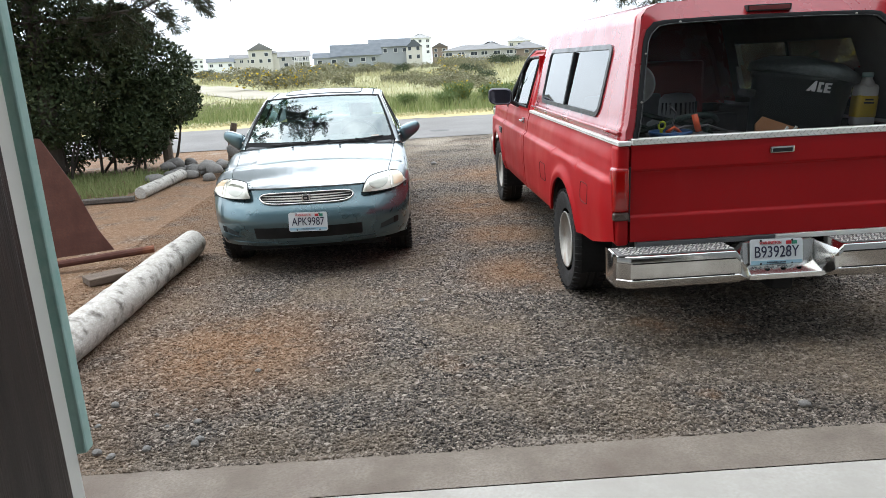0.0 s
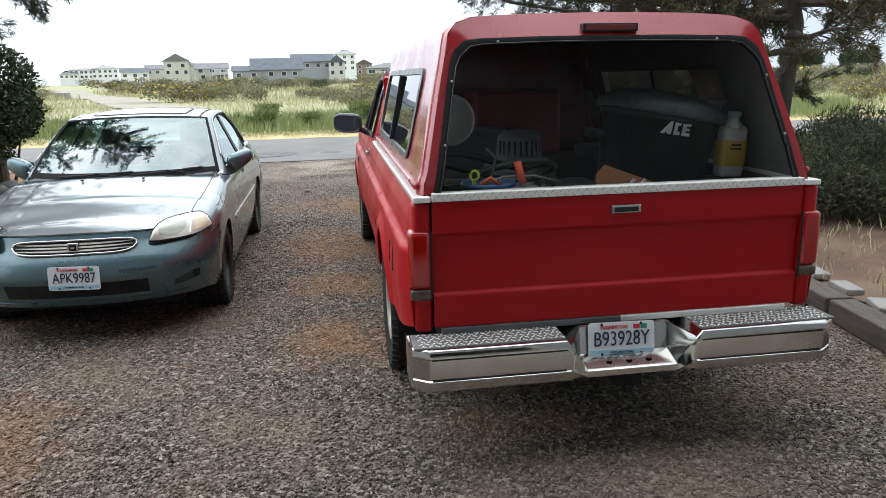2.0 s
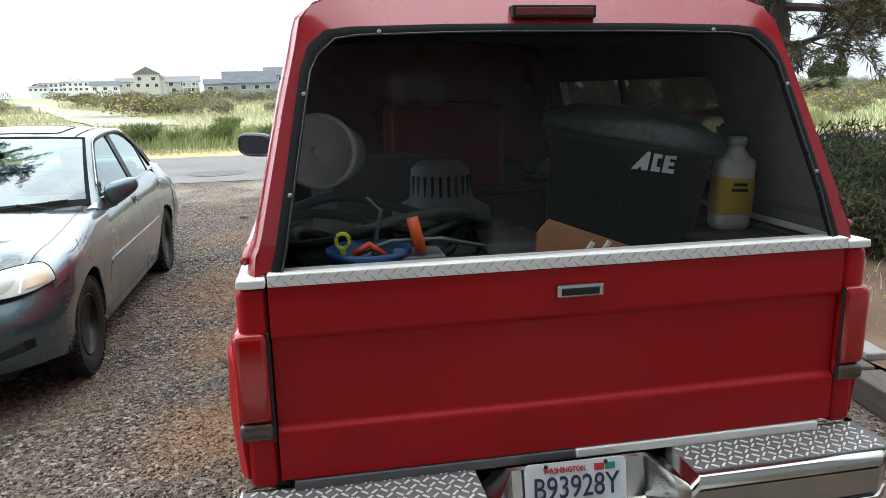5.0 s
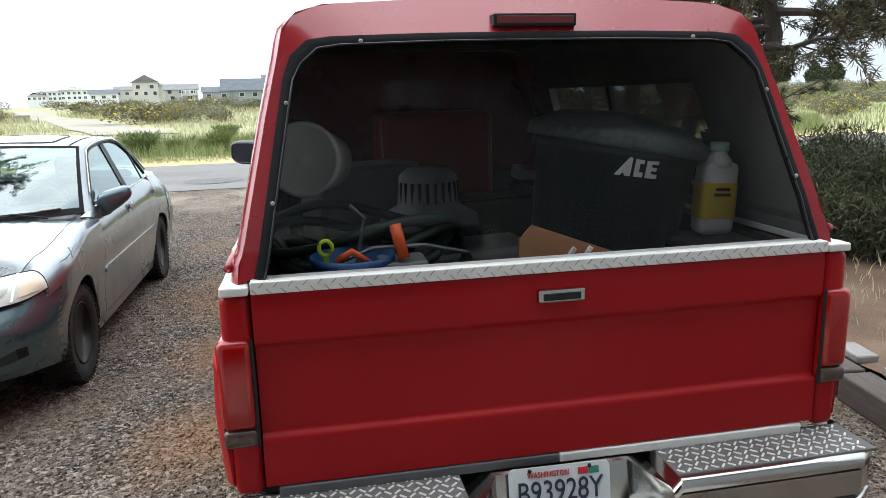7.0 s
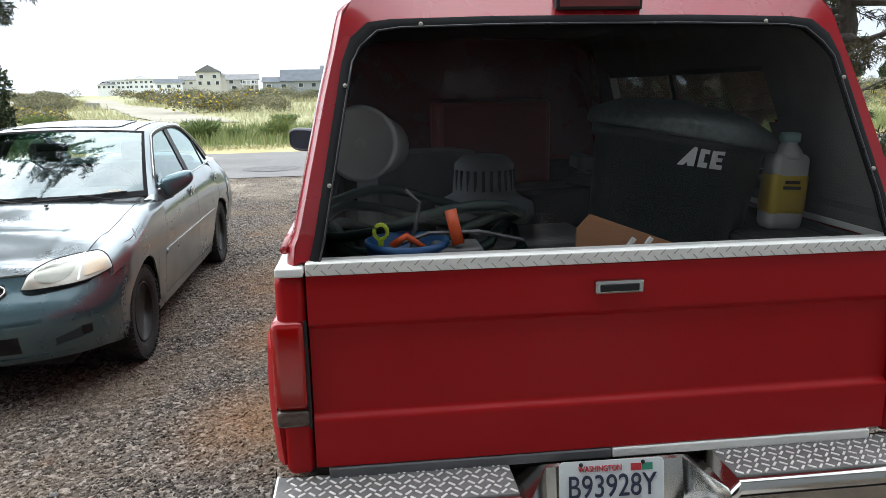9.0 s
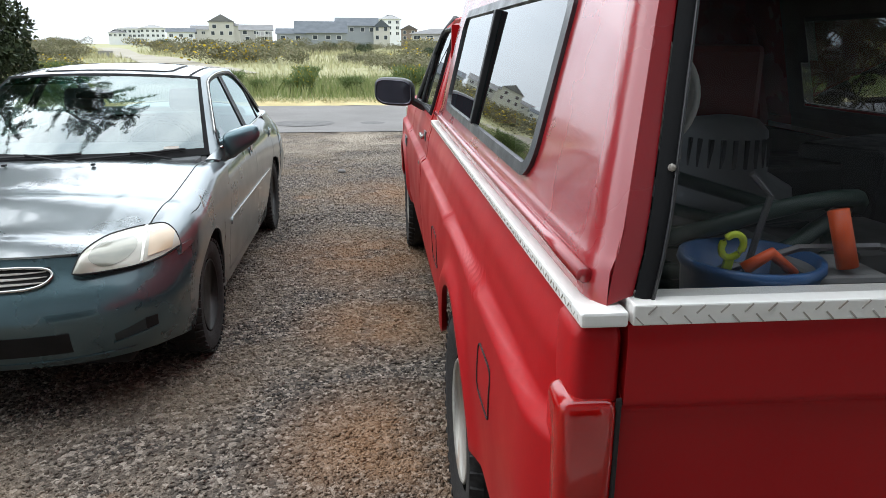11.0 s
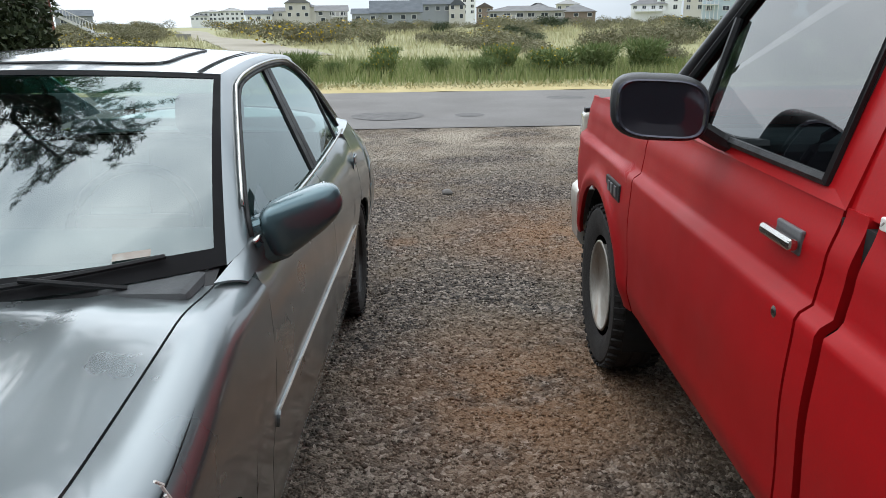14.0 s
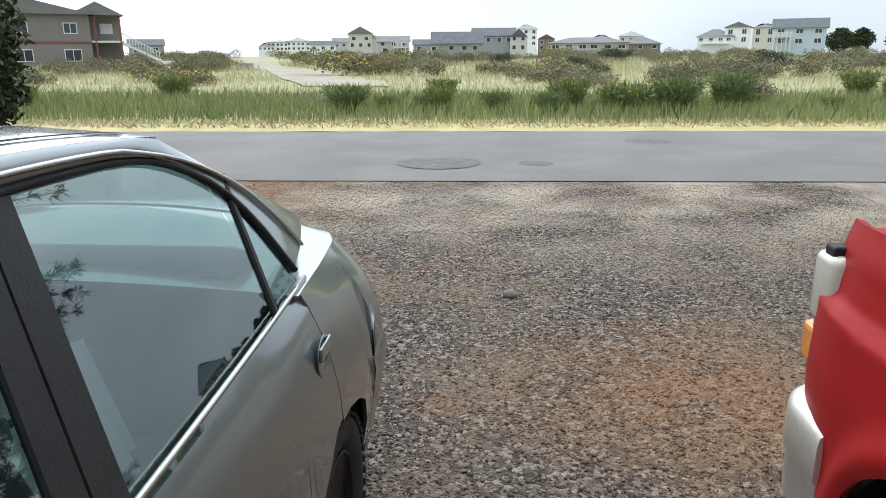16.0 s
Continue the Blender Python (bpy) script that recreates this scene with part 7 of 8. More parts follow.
for i in range(13):
    part("baluster", box_bm(9.7 + 0.3 * i, 9.76 + 0.3 * i, 0.5, 0.56, 3.0 - 0.163 * i, 4.0 - 0.163 * i), HOUSETRIM, stair)
part("handrail", poly_bm([(9.6, 0.48, 4.1), (9.6, 0.48, 4.0), (13.5, 0.48, 1.9), (13.5, 0.48, 2.0)], 0.1, 1), HOUSETRIM, stair)
part("lower_deck", box_bm(12.8, 15.0, -0.4, 2.2, 0.1, 1.0), HOUSETRIM, nh)
part("window", box_bm(7.6, 8.9, 2.40, 2.5, 4.0, 5.1), HOUSETRIM, nh)
# distant wood on the rise
rw_ = np.random.default_rng(91)
for i in range(14):
    c = leafy_shrub(pose(70 + 5.5 * i, 175 + 3 * math.sin(i * 2.1), 1.2), [(0, 0, 2.2), (1.2, 0, 3.4), (-1.2, 0.3, 3.0), (0.3, 0.3, 4.4)], [(2.2, 1.8, 1.8), (1.8, 1.5, 1.5), (1.9, 1.6, 1.6), (1.4, 1.4, 1.2)], 3000, 0.55, LEAF, "dark wind-shaped trees on the skyline", 100 + i, 3) if i < 2 else copy_thing(WOODS[i % 2], Matrix.Translation((70 + 5.5 * i, 175 + 3 * math.sin(i * 2.1), 1.2)) @ Matrix.Rotation(i, 4, "Z") @ Matrix.Diagonal((1, 1, 0.85 + 0.3 * rw_.uniform(), 1)))
    WOODS = [c] if i == 0 else (WOODS + [c] if i == 1 else WOODS)
    c["group"] = "skyline trees"


# ---- the garage behind ----
SIDINGBOARD = mat("grey_lap_siding", (0.24, 0.25, 0.26), 0.7, col2=(0.19, 0.20, 0.21), scale=3, fine=40, var=0.7, bump=0.15)
BROWN = mat("dark_brown_wood", (0.035, 0.022, 0.017), 0.55, col2=(0.018, 0.012, 0.010), scale=5, fine=60, var=0.7, bump=0.2, stretch=(6, 6, 0.5))
TEAL = mat("teal_weatherstrip", (0.26, 0.46, 0.42), 0.6, col2=(0.35, 0.50, 0.46), scale=9, fine=60, var=0.9, bump=0.15, dirt=(0.12, 0.17, 0.15), dirt_lo=0.6)
DRYWALL = mat("garage_lining", (0.30, 0.28, 0.26), 0.9, scale=2, fine=30, bump=0.1)


def wall(name, x0, x1, y0, y1, z0, z1, material, label):
    return tagged(link(name, box_bm(x0, x1, y0, y1, z0, z1), material), label, "wall", kind="structure")


# front walls reach 5.4 m, out of view, to block sky behind the truck
wl_l = wall("wall_front", -7.0, -0.30, 0.86, 1.0, 0.012, 5.4, DRYWALL, "garage front wall beside the opening, raised unseen to block sky light")
wl_r = wall("wall_front", 3.0, 8.0, 0.86, 1.0, 0.012, 5.4, DRYWALL, "garage front wall beside the opening, raised unseen to block sky light")
wl_t = wall("wall_front", -0.30, 3.0, 0.86, 1.0, 2.15, 5.4, DRYWALL, "unseen garage wall above the opening, raised to block sky light")
wall("wall_back", -7.0, 8.0, -6.1, -6.0, 0.012, 2.75, DRYWALL, "garage back wall")
wall("wall_west", -7.1, -7.0, -6.1, 1.0, 0.012, 2.75, DRYWALL, "garage side wall")
wall("wall_east", 8.0, 8.1, -6.1, 1.0, 0.012, 2.75, DRYWALL, "garage side wall")
tagged(link("ceiling", box_bm(-7.1, 8.1, -6.1, 1.0, 2.76, 2.84), DRYWALL), "garage ceiling", "ceiling", kind="structure")
board = box_bm(-0.5, 0.5, -0.012, 0.0, 0, 0.14, 0.003, 1)
bmesh.ops.rotate(board, verts=board.verts, cent=(0, 0, 0), matrix=Matrix.Rotation(radians(-4), 3, "X"))
BOARD = bpy.data.meshes.new("siding_board")
board.to_mesh(BOARD)
board.free()
BOARD.materials.append(SIDINGBOARD)
for parent, x0, x1, z0, z1 in ((wl_l, -7.0, -0.42, 0.05, 5.3), (wl_r, 3.12, 8.0, 0.05, 5.3), (wl_t, -0.42, 3.12, 2.27, 5.3)):
    for i in range(int((z1 - z0) / 0.125)):
        b = new("siding_board", BOARD)
        b.parent = parent
        b.matrix_basis = Matrix.Translation(((x0 + x1) / 2, 1.0, z0 + 0.125 * i)) @ Matrix.Diagonal((x1 - x0, -1, 1, 1))
# unseen roof; its deep eave is added to darken the tailgate
rf = link("roof", box_bm(-7.7, 8.7, -6.6, 2.1, 5.4, 5.55), ROOFS["slate"])
rf.matrix_basis = Matrix.Identity(4)
tagged(rf, "unseen garage roof, its eave added to shade the tailgate", "roof", kind="structure")
# the jamb that the walk starts beside
jm = tagged(new("door_frame"), "white-painted garage door frame with a teal edge and dark inner post", "door frame", kind="structure")
part("inner_post", box_bm(-0.330, -0.094, 0.60, 0.80, 0.012, 2.15, 0.004), BROWN, jm, "dark brown inner post")
part("post_bead", box_bm(-0.150, -0.138, 0.588, 0.60, 0.012, 2.15, 0.003), BROWN, jm)
part("casing", box_bm(-0.300, -0.188, 0.80, 1.005, 0.012, 2.15, 0.003), WHITE, jm, "white painted casing")
part("door_stop", box_bm(-0.300, -0.184, 0.802, 0.968, 0.012, 2.15, 0.004), BROWN, jm, "dark brown door stop")
part("edge_strip", box_bm(-0.205, -0.178, 1.010, 1.035, 1.13, 2.15, 0.004), TEAL, jm, "weathered teal edge strip")
part("head", box_bm(-0.30, 3.0, 0.86, 1.005, 2.08, 2.15, 0.003), WHITE, jm)
part("far_jamb", box_bm(2.90, 3.0, 0.86, 1.005, 0.012, 2.08, 0.003), WHITE, jm)

# ---- edges of the drive ----
tagged(link("apron_strip", grid_bm(lambda x, v: (x, 2.565 + v * (0.33 + 0.05 * noise.noise(Vector((x * 1.7, 0, 4)))), 0.009 - 0.006 * v), spaced(-3.2, 3.9, 90), spaced(0, 1, 4)), OLDCONC), "gritty old concrete strip before the slab", "slab", kind="structure")
tagged(link("soil_bed", grid_bm(lambda u, v: (4.55 + 5.5 * u + 0.38 * v, 3.0 + 7.5 * v, 0.07 + 0.05 * noise.noise(Vector((u * 9, v * 9, 6)))), spaced(0, 1, 16), spaced(0, 1, 24)), DUFF, smooth=True), "brown soil bed behind the timber edge", "ground", kind="structure")
TIMBER = mat("weathered_timber", (0.13, 0.108, 0.09), 0.9, col2=(0.07, 0.058, 0.05), scale=5, fine=50, var=0.9, bump=0.6, stretch=(8, 1, 8))
BLOCK = mat("grey_block", (0.32, 0.31, 0.29), 0.9, col2=(0.22, 0.21, 0.195), scale=8, fine=60, var=0.9, bump=0.5)
for i in range(3):
    tb = tagged(link("landscape_timber", box_bm(-0.09, 0.09, -1.2, 1.2, 0, 0.15, 0.012), TIMBER), "weathered landscape timber edging the drive", "timber", "timber edge")
    tb.matrix_basis = pose(4.30 + 0.25 * i, 4.0 + 2.42 * i, 0, 0, 0, -6)
for i in range(6):
    bl = tagged(link("edging_block", box_bm(-0.07, 0.07, -0.11, 0.11, 0, 0.05, 0.012), BLOCK), "grey concrete edging block behind the timber", "block", "edging blocks")
    bl.matrix_basis = pose(4.60 + 0.045 * i, 4.3 + 0.42 * i, 0.075, 3, 2, -8 + 9 * math.sin(i * 2.3))


# ---- logs, scrap and stones on the needle bed ----
LOGWHITE = mat("bleached_log", (0.60, 0.58, 0.54), 0.85, col2=(0.34, 0.31, 0.27), scale=24, fine=60, var=0.8, bump=0.7, dirt=(0.10, 0.085, 0.07), dirt_lo=0.52, stretch=(1.6, 0.8, 1.6))
OLDWOOD = mat("old_wood", (0.17, 0.125, 0.09), 0.9, col2=(0.09, 0.065, 0.05), scale=6, fine=50, var=0.9, bump=0.5, stretch=(1, 6, 6))
RUSTPLATE = mat("rusty_sheet", (0.135, 0.045, 0.028), 0.85, 0.1, col2=(0.075, 0.028, 0.02), scale=5, fine=50, var=0.9, bump=0.4, dirt=(0.27, 0.10, 0.05), dirt_lo=0.58)
ROCK = mat("field_stone", (0.27, 0.255, 0.235), 0.9, col2=(0.16, 0.15, 0.14), scale=7, fine=50, var=0.9, bump=0.6)


def log(name, a, b, r, label, seed):
    rng = np.random.default_rng(seed)
    a, b = Vector(a), Vector(b)
    d = (b - a).normalized()
    s = d.cross(Vector((0, 0, 1))).normalized()
    u = s.cross(d)
    def fn(t, k):
        ang = 2 * math.pi * k / 28
        p = a.lerp(b, t)
        rr = r * (1 + 0.07 * noise.noise(Vector((t * 6, math.cos(ang) * 1.2, math.sin(ang) * 1.2 + seed))) + 0.035 * noise.noise(Vector((t * 30, math.cos(ang) * 4, math.sin(ang) * 4))))
        if t in (0, 1):
            rr *= 0.9
        return p + rr * (math.cos(ang) * s + math.sin(ang) * u)
    ts = [0, 0.008] + spaced(0.03, 0.97, 44) + [0.992, 1]
    bm = grid_bm(fn, ts, range(29))
    bmesh.ops.remove_doubles(bm, verts=bm.verts, dist=0.0005)
    for t in (0, 1):
        bm.faces.new([bm.verts.new(fn(t, k)) for k in range(28)])
    both_sides(bm)
    ob = link(name, bm, LOGWHITE)
    soft(ob, 50)
    return tagged(ob, label, "log")


log("driftwood_log", (-1.82, 6.62, 0.128), (-1.87, 2.75, 0.120), 0.124, "thick bleached driftwood log lying along the drive", 1)
log("driftwood_log", (-3.52, 11.75, 0.09), (-3.58, 10.05, 0.08), 0.085, "short bleached log at the grass edge", 2)
pl = tagged(link("plank", box_bm(-1.0, 1.0, -0.07, 0.07, 0, 0.06, 0.01), TIMBER), "long grey plank edging the grass", "plank")
pl.matrix_basis = pose(-4.6, 9.75, 0.012, 0, 0, 8)
sheet = tagged(link("rusty_sheet", poly_bm([(-0.95, 0, 0.0), (0.42, 0, 0.10), (0.30, 0, 0.30), (0.12, 0, 0.75), (-0.10, 0, 1.15), (-0.95, 0, 1.3)], 0.012, 1), RUSTPLATE), "large rusty steel sheet standing on edge", "metal sheet")
sheet.matrix_basis = pose(-2.95, 6.5, 0.02, -8, 0, 6)
bar = tagged(link("rusty_bar", tube_bm([(-0.7, 0, 0.035), (0.75, 0.05, 0.12)], 0.035, 10), RUSTPLATE), "rusty round bar at the foot of the sheet", "bar")
bar.matrix_basis = pose(-2.85, 6.25, 0.01, 0, 0, 12)
for i, (x, y, lx, ly, h, rz) in enumerate(((-2.75, 5.35, 0.17, 0.11, 0.12, 12), (-2.50, 4.55, 0.34, 0.12, 0.05, 30), (-3.2, 5.7, 0.30, 0.05, 0.05, 18), (-2.35, 5.9, 0.16, 0.10, 0.06, 40), (-2.9, 4.3, 0.30, 0.07, 0.05, -20))):
    bl = tagged(link("wood_block", box_bm(-lx, lx, -ly, ly, 0, h, 0.008), OLDWOOD), "weathered offcut of wood on the litter", "wood", "wood offcuts")
    bl.matrix_basis = pose(x, y, 0.012, 0, 0, rz)


def stone_mesh(seed, flat=0.7):
    rng = np.random.default_rng(seed)
    bm = bmesh.new()
    bmesh.ops.create_icosphere(bm, subdivisions=2, radius=1)
    for v in bm.verts:
        n_ = noise.noise(v.co * 1.1 + Vector((seed * 3.1, 0, 0)))
        v.co = Vector((v.co.x * (1 + 0.35 * n_), v.co.y * (0.85 + 0.3 * n_), max(-0.6, v.co.z) * flat * (1 + 0.2 * n_)))
    me = bpy.data.meshes.new("rock")
    bm.to_mesh(me)
    bm.free()
    me.materials.append(ROCK)
    me.shade_smooth()
    return me


STONES = [stone_mesh(i, 0.55 + 0.1 * (i % 3)) for i in range(4)]
rk = np.random.default_rng(5)
for i in range(34):
    s = rk.uniform(0.07, 0.17)
    ob = tagged(new("rock", STONES[i % 4]), "grey field stone in a low heap", "rock", "stone heap")
    ob.matrix_basis = pose(-3.35 + rk.normal() * 0.45, 12.5 + rk.normal() * 0.5, s * 0.35 + (0.10 if i % 3 == 0 else 0), 0, 0, rk.uniform(0, 360)) @ Matrix.Diagonal((s, s, s, 1))
ball = tagged(new("round_stone", STONES[0]), "large round stone on the heap", "rock")
ball.matrix_basis = pose(-2.85, 12.9, 0.30) @ Matrix.Diagonal((0.22, 0.22, 0.30, 1))
pb = np.random.default_rng(6)
for i in range(16):
    s = pb.uniform(0.012, 0.026)
    ob = tagged(new("pebble", STONES[i % 4]), "pale rounded pebble on the gravel", "pebble", "loose pebbles")
    ob.matrix_basis = pose(-1.45 + 0.45 * abs(pb.normal()), 2.95 + 0.35 * abs(pb.normal()), s * 0.4, 0, 0, pb.uniform(0, 360)) @ Matrix.Diagonal((s, s, s, 1))
for x, y, s in ((2.08, 3.05, 0.028), (0.59, 11.9, 0.05), (0.30, 4.9, 0.02)):
    ob = tagged(new("pebble", STONES[1]), "pale rounded pebble on the gravel", "pebble", "loose pebbles")
    ob.matrix_basis = pose(x, y, s * 0.4) @ Matrix.Diagonal((s, s, s, 1))
post = tagged(link("stump_post", tube_bm([(0, 0, 0), (0.03, 0, 0.35), (0.12, 0.02, 0.72)], 0.075, 9, taper=0.8), OLDWOOD), "broken weathered post beside the stones", "post")
post.matrix_basis = pose(-3.25, 13.9, 0)
post2 = tagged(link("fence_post", tube_bm([(0, 0, 0), (0.0, 0, 0.5), (-0.04, 0, 1.0)], 0.09, 9, taper=0.9), OLDWOOD), "leaning grey fence post in the shrub", "post")
post2.matrix_basis = pose(-4.1, 12.9, 0)
twig = tagged(link("twig", tube_bm([(-0.12, 0, 0.012), (-0.02, 0.03, 0.03), (0.06, -0.02, 0.03), (0.14, -0.06, 0.012)], 0.006, 5), BRANCH := mat("dead_twig", (0.30, 0.24, 0.18), 0.9)), "dead twig on the gravel", "twig")
twig.matrix_basis = pose(1.95, 12.6, 0, 0, 0, -40)
for i, (x, y, s) in enumerate(((-8.0, 27.0, 1.2), (-5.4, 27.6, 1.0), (-7.4, 28.2, 0.8))):
    bm = bmesh.new()
    rb_ = np.random.default_rng(60 + i)
    for q in range(9):
        a = rb_.uniform(-1, 1)
        tube_bm([(a * 0.3, 0, 0), (a * 0.8, rb_.normal() * 0.2, 0.35 + 0.3 * rb_.uniform()), (a * 1.5 + 0.4, rb_.normal() * 0.3, 0.5 + 0.5 * rb_.uniform())], 0.016, 4, bm, taper=0.4)
    dbr = tagged(link("dead_branch", bm, BRANCH), "grey dead branches lying in the grass", "branch", "dead branches")
    dbr.matrix_basis = at_ground(x, y, s * 0.7, 0.3 * i)
# patches and lids in the road
for x, y, r in ((-0.48, 17.6, 0.62), (2.92, 20.3, 0.40), (0.9, 17.6, 0.25)):
    lid = tagged(link("road_patch", lathe_bm([(r, 0.0), (r * 0.9, 0.002), (0.02, 0.003)], 28, "Z"), TAR), "dark round patch in the asphalt", "road patch", kind="structure")
    v_ = (y - 16.2 - 0.06 * x) / 6.0
    lid.matrix_basis = Matrix.Translation((x, y, 0.012 + 0.12 * v_ * (1 - v_) + 0.001))
bx = tagged(link("utility_box", box_bm(-0.6, 0.6, -0.4, 0.4, -0.3, 0.7, 0.03), BLOCK), "grey utility box beside the track", "utility box")
bx.matrix_basis = at_ground(-26.5, 79, 1)

# ---- load in the truck bed ----
BINPLASTIC = mat("dark_green_plastic", (0.012, 0.020, 0.019), 0.42, col2=(0.020, 0.030, 0.028), scale=6, fine=120, bump=0.12)
LIDPLASTIC = mat("dusty_lid_plastic", (0.045, 0.060, 0.058), 0.5, col2=(0.10, 0.12, 0.115), scale=5, fine=60, var=0.8, bump=0.1)
WHITEPLASTIC = mat("white_plastic", (0.62, 0.61, 0.58), 0.45, col2=(0.50, 0.48, 0.44), scale=6, fine=60, bump=0.05)
LOGO = mat("white_print", (0.78, 0.78, 0.77), 0.5, bump=0.0)
YELLOW = mat("yellow_label", (0.60, 0.42, 0.02), 0.45, col2=(0.50, 0.33, 0.015), bump=0.03)
BLUEPL = mat("blue_plastic", (0.025, 0.10, 0.26), 0.4, bump=0.05)
ORANGE = mat("orange_grip", (0.75, 0.10, 0.02), 0.45, bump=0.05)
LIME = mat("lime_plastic", (0.50, 0.62, 0.03), 0.4, bump=0.03)
HOSE = mat("green_hose", (0.012, 0.035, 0.026), 0.5, col2=(0.02, 0.05, 0.04), bump=0.1)
PLY = mat("plywood", (0.42, 0.19, 0.075), 0.7, col2=(0.33, 0.14, 0.055), scale=4, fine=50, var=0.8, bump=0.15, stretch=(1, 8, 8))
GREYMACH = mat("grey_machine", (0.20, 0.20, 0.20), 0.5, col2=(0.12, 0.12, 0.12), bump=0.08)
DARKRED = mat("dull_red_plastic", (0.26, 0.012, 0.012), 0.5, bump=0.05)
BX, BY, BZ = 2.32, 3.90, 0.75

bn = thing("dustbin", pose(BX + 0.33, BY + 0.62, BZ + 0.035, 0, 8, 0), "dark green plastic dustbin with a dusty lid and white print", "dustbin")
part("body", lathe_bm([(0.23, 0.0), (0.235, 0.02), (0.285, 0.64), (0.30, 0.65), (0.30, 0.69)], 36), BINPLASTIC, bn, smooth=True)
ld = part("lid", lathe_bm([(0.318, 0.0), (0.325, 0.012), (0.32, 0.05), (0.25, 0.085), (0.22, 0.10), (0.02, 0.125)], 36), LIDPLASTIC, bn, "dusty domed lid", True)
ld.matrix_basis = pose(0, 0, 0.67, 0, 3, 0)
for k in (1, -1):
    part("grip", box_bm(k * 0.33 - 0.03, k * 0.33 + 0.03, -0.07, 0.07, 0.52, 0.57, 0.012), BINPLASTIC, bn)
# the print on the bin: plain white shapes
for pts in ([(-0.085, 0, -0.030), (-0.030, 0, 0.045), (-0.030, 0, -0.030), (-0.050, 0, -0.030), (-0.055, 0, -0.018), (-0.066, 0, -0.030)], [(-0.018, 0, -0.030), (0.012, 0, -0.030), (0.012, 0, -0.014), (-0.002, 0, -0.014), (-0.002, 0, 0.014), (0.012, 0, 0.014), (0.012, 0, 0.030), (-0.018, 0, 0.030)],
            [(0.022, 0, -0.030), (0.062, 0, -0.030), (0.062, 0, -0.016), (0.040, 0, -0.016), (0.040, 0, -0.006), (0.058, 0, -0.006), (0.058, 0, 0.006), (0.040, 0, 0.006), (0.040, 0, 0.016), (0.062, 0, 0.016), (0.062, 0, 0.030), (0.022, 0, 0.030)]):
    pr = part("white_print", poly_bm(pts, 0.003, 1), LOGO, bn)
    pr.matrix_basis = pose(-0.030, -0.288, 0.618, 4, 1, 0)
cr_ = thing("crate", pose(BX + 0.66, BY + 0.36, BZ), "black crate under the bottle", "crate")
part("body", box_bm(-0.14, 0.14, -0.16, 0.16, 0, 0.40, 0.015), TRIM, cr_)
for i in range(3):
    part("white_band", box_bm(-0.10, 0.10, -0.163, -0.155, 0.30 + 0.03 * i, 0.315 + 0.03 * i, 0.001), WHITEPLASTIC, cr_)
bt = thing("bottle", pose(BX + 0.70, BY + 0.42, BZ + 0.40, 0, 3, 0) @ Matrix.Diagonal((0.84, 0.84, 0.84, 1)), "white plastic bottle with a yellow label and a grey-green cap", "bottle")
part("body", box_bm(-0.075, 0.075, -0.055, 0.055, 0, 0.30, 0.03, 3), WHITEPLASTIC, bt, smooth=True)
part("neck", lathe_bm([(0.06, 0.28), (0.05, 0.31), (0.032, 0.335), (0.032, 0.35)], 20), WHITEPLASTIC, bt, smooth=True)
part("cap", lathe_bm([(0.038, 0.345), (0.038, 0.375), (0.03, 0.38)], 20), TEAL, bt, "grey-green cap", True)
lb = part("label", box_bm(-0.078, 0.078, -0.058, 0.058, 0.05, 0.235, 0.03, 3), YELLOW, bt, "yellow paper label", True)
for i, w_ in enumerate((0.03, 0.036)):
    part("print_bar", box_bm(-w_, w_, -0.0605, -0.057, 0.185 - 0.022 * i, 0.197 - 0.022 * i), TRIM, lb)
bk_ = thing("bucket", pose(BX - 0.685, BY + 0.44, BZ + 0.715, 84, 0, -14) @ Matrix.Diagonal((0.82, 0.82, 0.82, 1)), "white plastic bucket lying on coiled hose, lid outwards", "bucket")
part("body", lathe_bm([(0.118, -0.36), (0.138, -0.02), (0.138, 0.0)], 36), WHITEPLASTIC, bk_, smooth=True)
part("lid", lathe_bm([(0.142, -0.015), (0.145, 0.0), (0.140, 0.012), (0.128, 0.014), (0.126, 0.008), (0.02, 0.009)], 40), WHITEPLASTIC, bk_, "white snap-on lid", True)
part("lid_knob", lathe_bm([(0.020, 0.008), (0.020, 0.015), (0.012, 0.017)], 18), WHITEPLASTIC, bk_)
hs = thing("garden_hose", pose(BX - 0.50, BY + 0.52, BZ), "dark green garden hose in loose coils", "hose")
rh = np.random.default_rng(9)
for i in range(11):
    c = [(0.27 * math.cos(a) * (1 + 0.08 * i % 0.3) + rh.normal() * 0.01, 0.27 * math.sin(a) * 0.9, 0.06 + 0.042 * i + 0.05 * math.sin(a * 2 + i)) for a in spaced(0, 2 * math.pi * 23 / 24, 24)]
    part("coil", tube_bm(c, 0.017, 8, closed=True), HOSE, hs, smooth=True)
tb_ = thing("blue_tub", pose(BX - 0.56, BY + 0.17, BZ), "dark blue plastic tub by the tailgate", "tub")
part("body", lathe_bm([(0.085, 0.0), (0.115, 0.44), (0.122, 0.45), (0.120, 0.462), (0.110, 0.462), (0.100, 0.40), (0.02, 0.38)], 32), BLUEPL, tb_, smooth=True)
sc = thing("scissors", pose(BX - 0.635, BY + 0.12, BZ + 0.40, 15, 0, 0), "lime and orange hand tool in the tub", "hand tool")
part("lime_grip", tube_bm([(0.018 * math.cos(a), 0, 0.105 + 0.022 * math.sin(a)) for a in spaced(0, 2 * math.pi * 15 / 16, 16)], 0.006, 6, closed=True), LIME, sc, smooth=True)
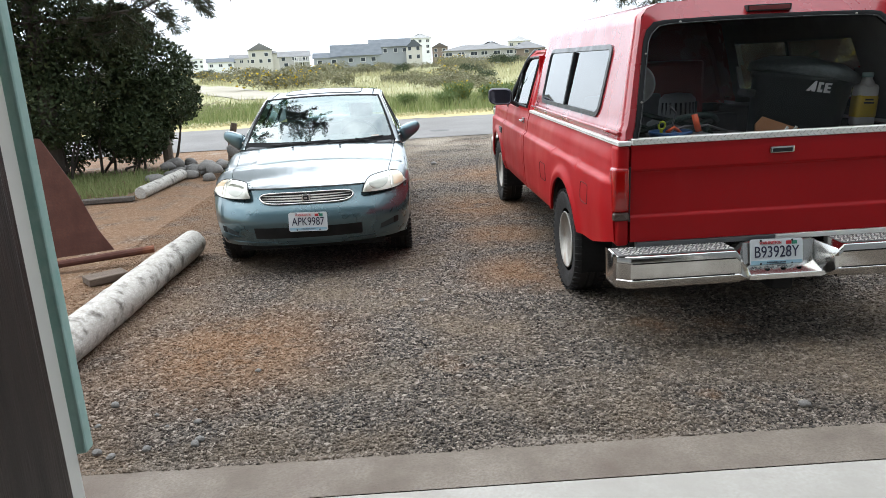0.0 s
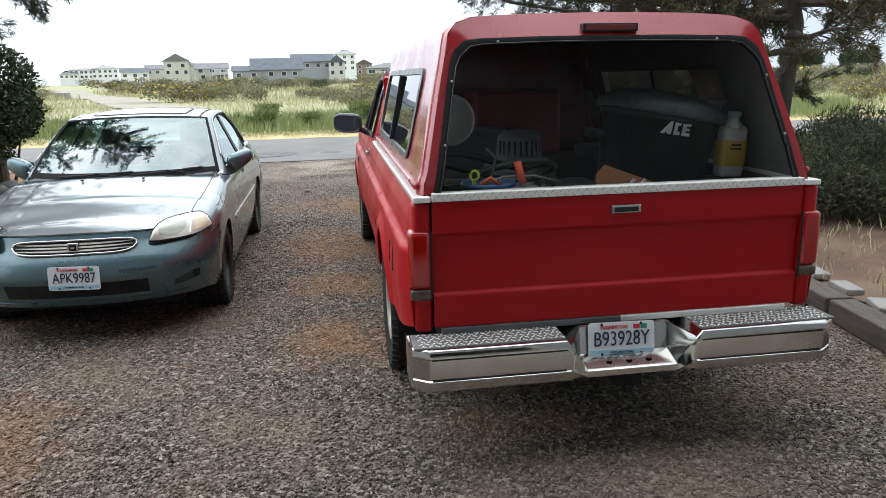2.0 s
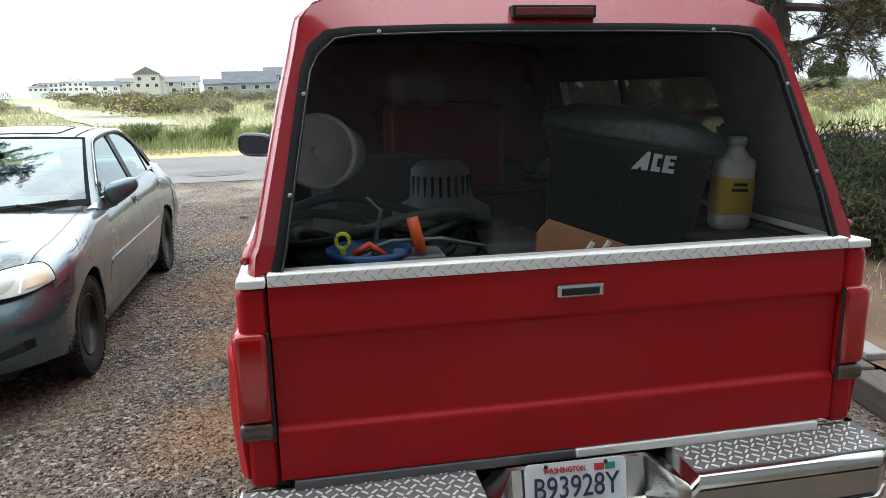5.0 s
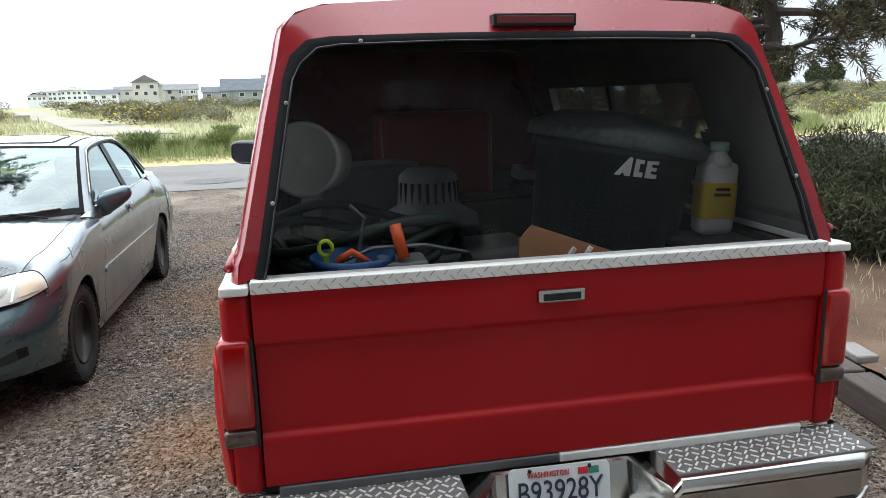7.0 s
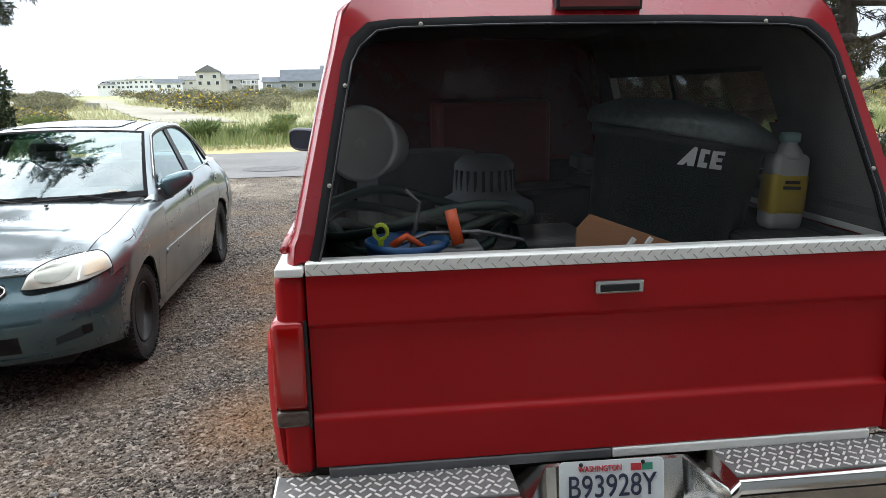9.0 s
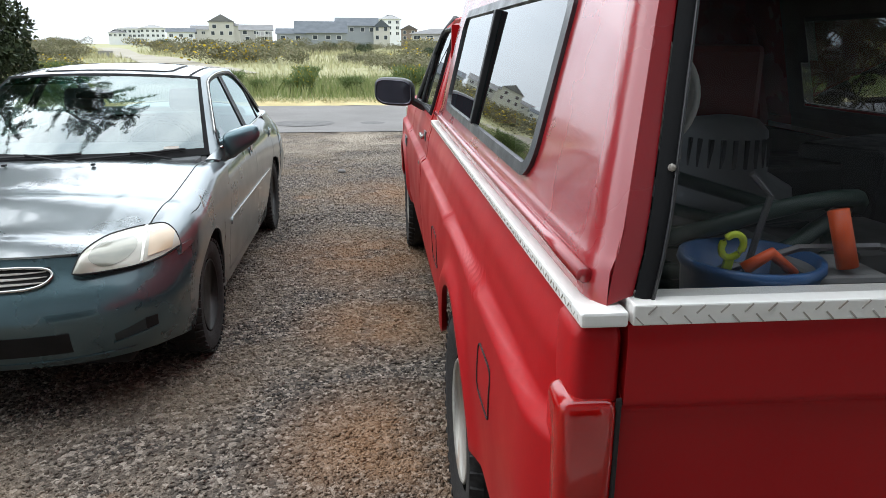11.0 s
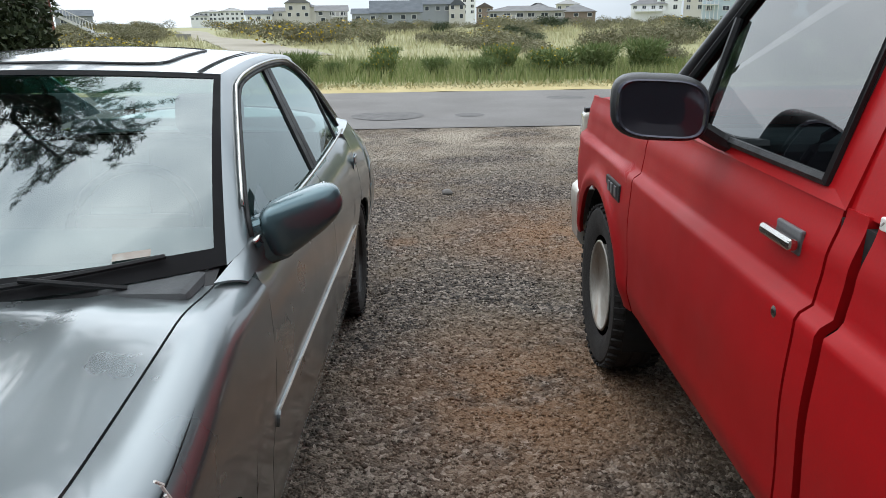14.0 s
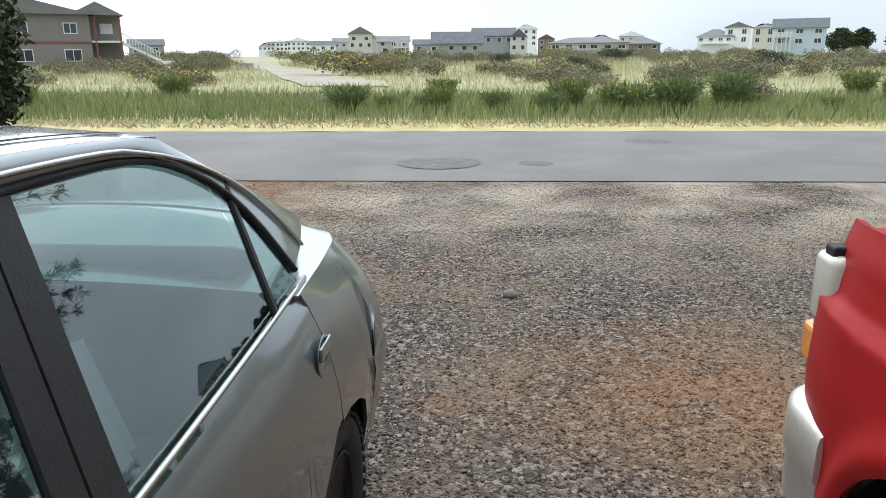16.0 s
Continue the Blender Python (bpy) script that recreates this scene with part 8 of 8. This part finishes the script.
part("shank", box_bm(-0.008, 0.008, -0.004, 0.004, 0.0, 0.085, 0.002), LIME, sc)
part("orange_grip", tube_bm([(0.03, 0.0, 0.06), (0.07, 0.0, 0.09), (0.12, 0.0, 0.05)], 0.012, 8, taper=0.7), ORANGE, sc, smooth=True)
jack = thing("bar_clamp", pose(BX - 0.42, BY + 0.15, BZ), "grey steel clamp with an orange grip", "clamp")
part("foot", box_bm(-0.07, 0.07, -0.06, 0.08, 0.0, 0.445, 0.01), GREYMACH, jack)
part("grip", tube_bm([(-0.02, -0.02, 0.55), (0.0, -0.04, 0.455)], 0.017, 12), ORANGE, jack, "orange grip", True)
part("rod", tube_bm([(-0.20, 0.0, 0.44), (-0.08, -0.02, 0.485), (0.06, -0.02, 0.485), (0.20, 0.05, 0.44)], 0.007, 6), DULL, jack)
part("hook", tube_bm([(-0.13, 0.05, 0.42), (-0.10, 0.05, 0.56), (-0.14, 0.05, 0.60)], 0.006, 6), DULL, jack)
pb_ = tagged(link("plywood_board", poly_bm([(-0.20, 0, 0.0), (0.20, 0, 0.0), (0.20, 0, 0.40), (-0.12, 0, 0.52), (-0.16, 0, 0.48)], 0.018, 1), PLY), "orange-brown board leaning behind the tailgate", "board")
pb_.matrix_basis = pose(BX + 0.10, BY + 0.10, BZ, -10, 0, 0)
for x in (0.04, 0.09):
    pg = tagged(link("peg", tube_bm([(0, 0, 0), (0.03, -0.01, 0.05)], 0.008, 8), WHITEPLASTIC), "pale peg lying by the board", "peg", "pegs")
    pg.matrix_basis = pose(BX + x, BY + 0.085, BZ + 0.41)
gm = thing("shop_vacuum", pose(BX - 0.20, BY + 1.05, BZ), "grey wet vacuum with a slatted motor top", "vacuum cleaner")
part("tank", lathe_bm([(0.19, 0), (0.20, 0.34), (0.21, 0.35)], 28), GREYMACH, gm, smooth=True)
part("motor_top", lathe_bm([(0.21, 0.35), (0.20, 0.42), (0.13, 0.46), (0.12, 0.58), (0.09, 0.61), (0.02, 0.62)], 28), GREYMACH, gm, smooth=True)
for i in range(10):
    a = radians(200 + 15 * i)
    part("vent_slat", box_bm(-0.006, 0.006, -0.006, 0.006, 0.48, 0.56), GAP, gm).matrix_basis = Matrix.Translation((0.122 * math.cos(a), 0.122 * math.sin(a), 0))
part("label", box_bm(-0.05, 0.05, -0.207, -0.20, 0.24, 0.32), WHITEPLASTIC, gm, "white label")
rc = tagged(link("red_crate", box_bm(-0.28, 0.28, -0.25, 0.25, 0, 0.82, 0.03), DARKRED), "dull red plastic chest deep in the bed", "chest")
rc.matrix_basis = pose(BX - 0.05, BY + 1.9, BZ)
for i, (x, y, h, w_) in enumerate(((0.02, 0.45, 0.30, 0.16), (-0.10, 0.62, 0.38, 0.2), (0.10, 1.3, 0.45, 0.3), (-0.45, 1.5, 0.6, 0.25), (0.5, 1.35, 0.5, 0.25))):
    bxx = tagged(link("storage_box", box_bm(-w_, w_, -0.14, 0.14, 0, h, 0.02), GREYMACH if i % 2 else TRIM), "dark box in the truck bed", "box", "boxes in the bed")
    bxx.matrix_basis = pose(BX + x, BY + y, BZ, 0, 0, 7 * i)

# ---- gravel ----
rgv = np.random.default_rng(3)


def stones(n, x0, x1, y0, y1, r0, r1, power):
    """Broken stones: eight faces each, every corner pushed by chance."""
    y = y0 + (y1 - y0) * rgv.uniform(0, 1, n) ** power
    x = rgv.uniform(x0, x1, n)
    r = rgv.uniform(r0, r1, n) * (0.7 + 0.6 * rgv.uniform(0, 1, n) ** 3)
    base = np.array([[1, 0, 0], [-1, 0, 0], [0, 1, 0], [0, -1, 0], [0, 0, 0.7], [0, 0, -0.7]], dtype=float)
    v = base[None] + rgv.normal(size=(n, 6, 3)) * 0.28
    a = rgv.uniform(0, 2 * math.pi, n)
    ca, sa_ = np.cos(a)[:, None], np.sin(a)[:, None]
    v = np.stack([v[..., 0] * ca - v[..., 1] * sa_, v[..., 0] * sa_ + v[..., 1] * ca, v[..., 2]], -1)
    v = v * r[:, None, None] + np.stack([x, y, 0.25 * r], 1)[:, None, :]
    f = np.array([[0, 2, 4], [2, 1, 4], [1, 3, 4], [3, 0, 4], [2, 0, 5], [1, 2, 5], [3, 1, 5], [0, 3, 5]])
    idx = (f[None] + 6 * np.arange(n)[:, None, None]).ravel()
    return raw_mesh("gravel_stone", v.reshape(-1, 3), 3, idx)


tagged(link("gravel", stones(200000, -2.6, 4.4, 2.85, 16.2, 0.0052, 0.0108, 1.7), STONE), "loose dark crushed gravel over the drive", "gravel", kind="stuff")
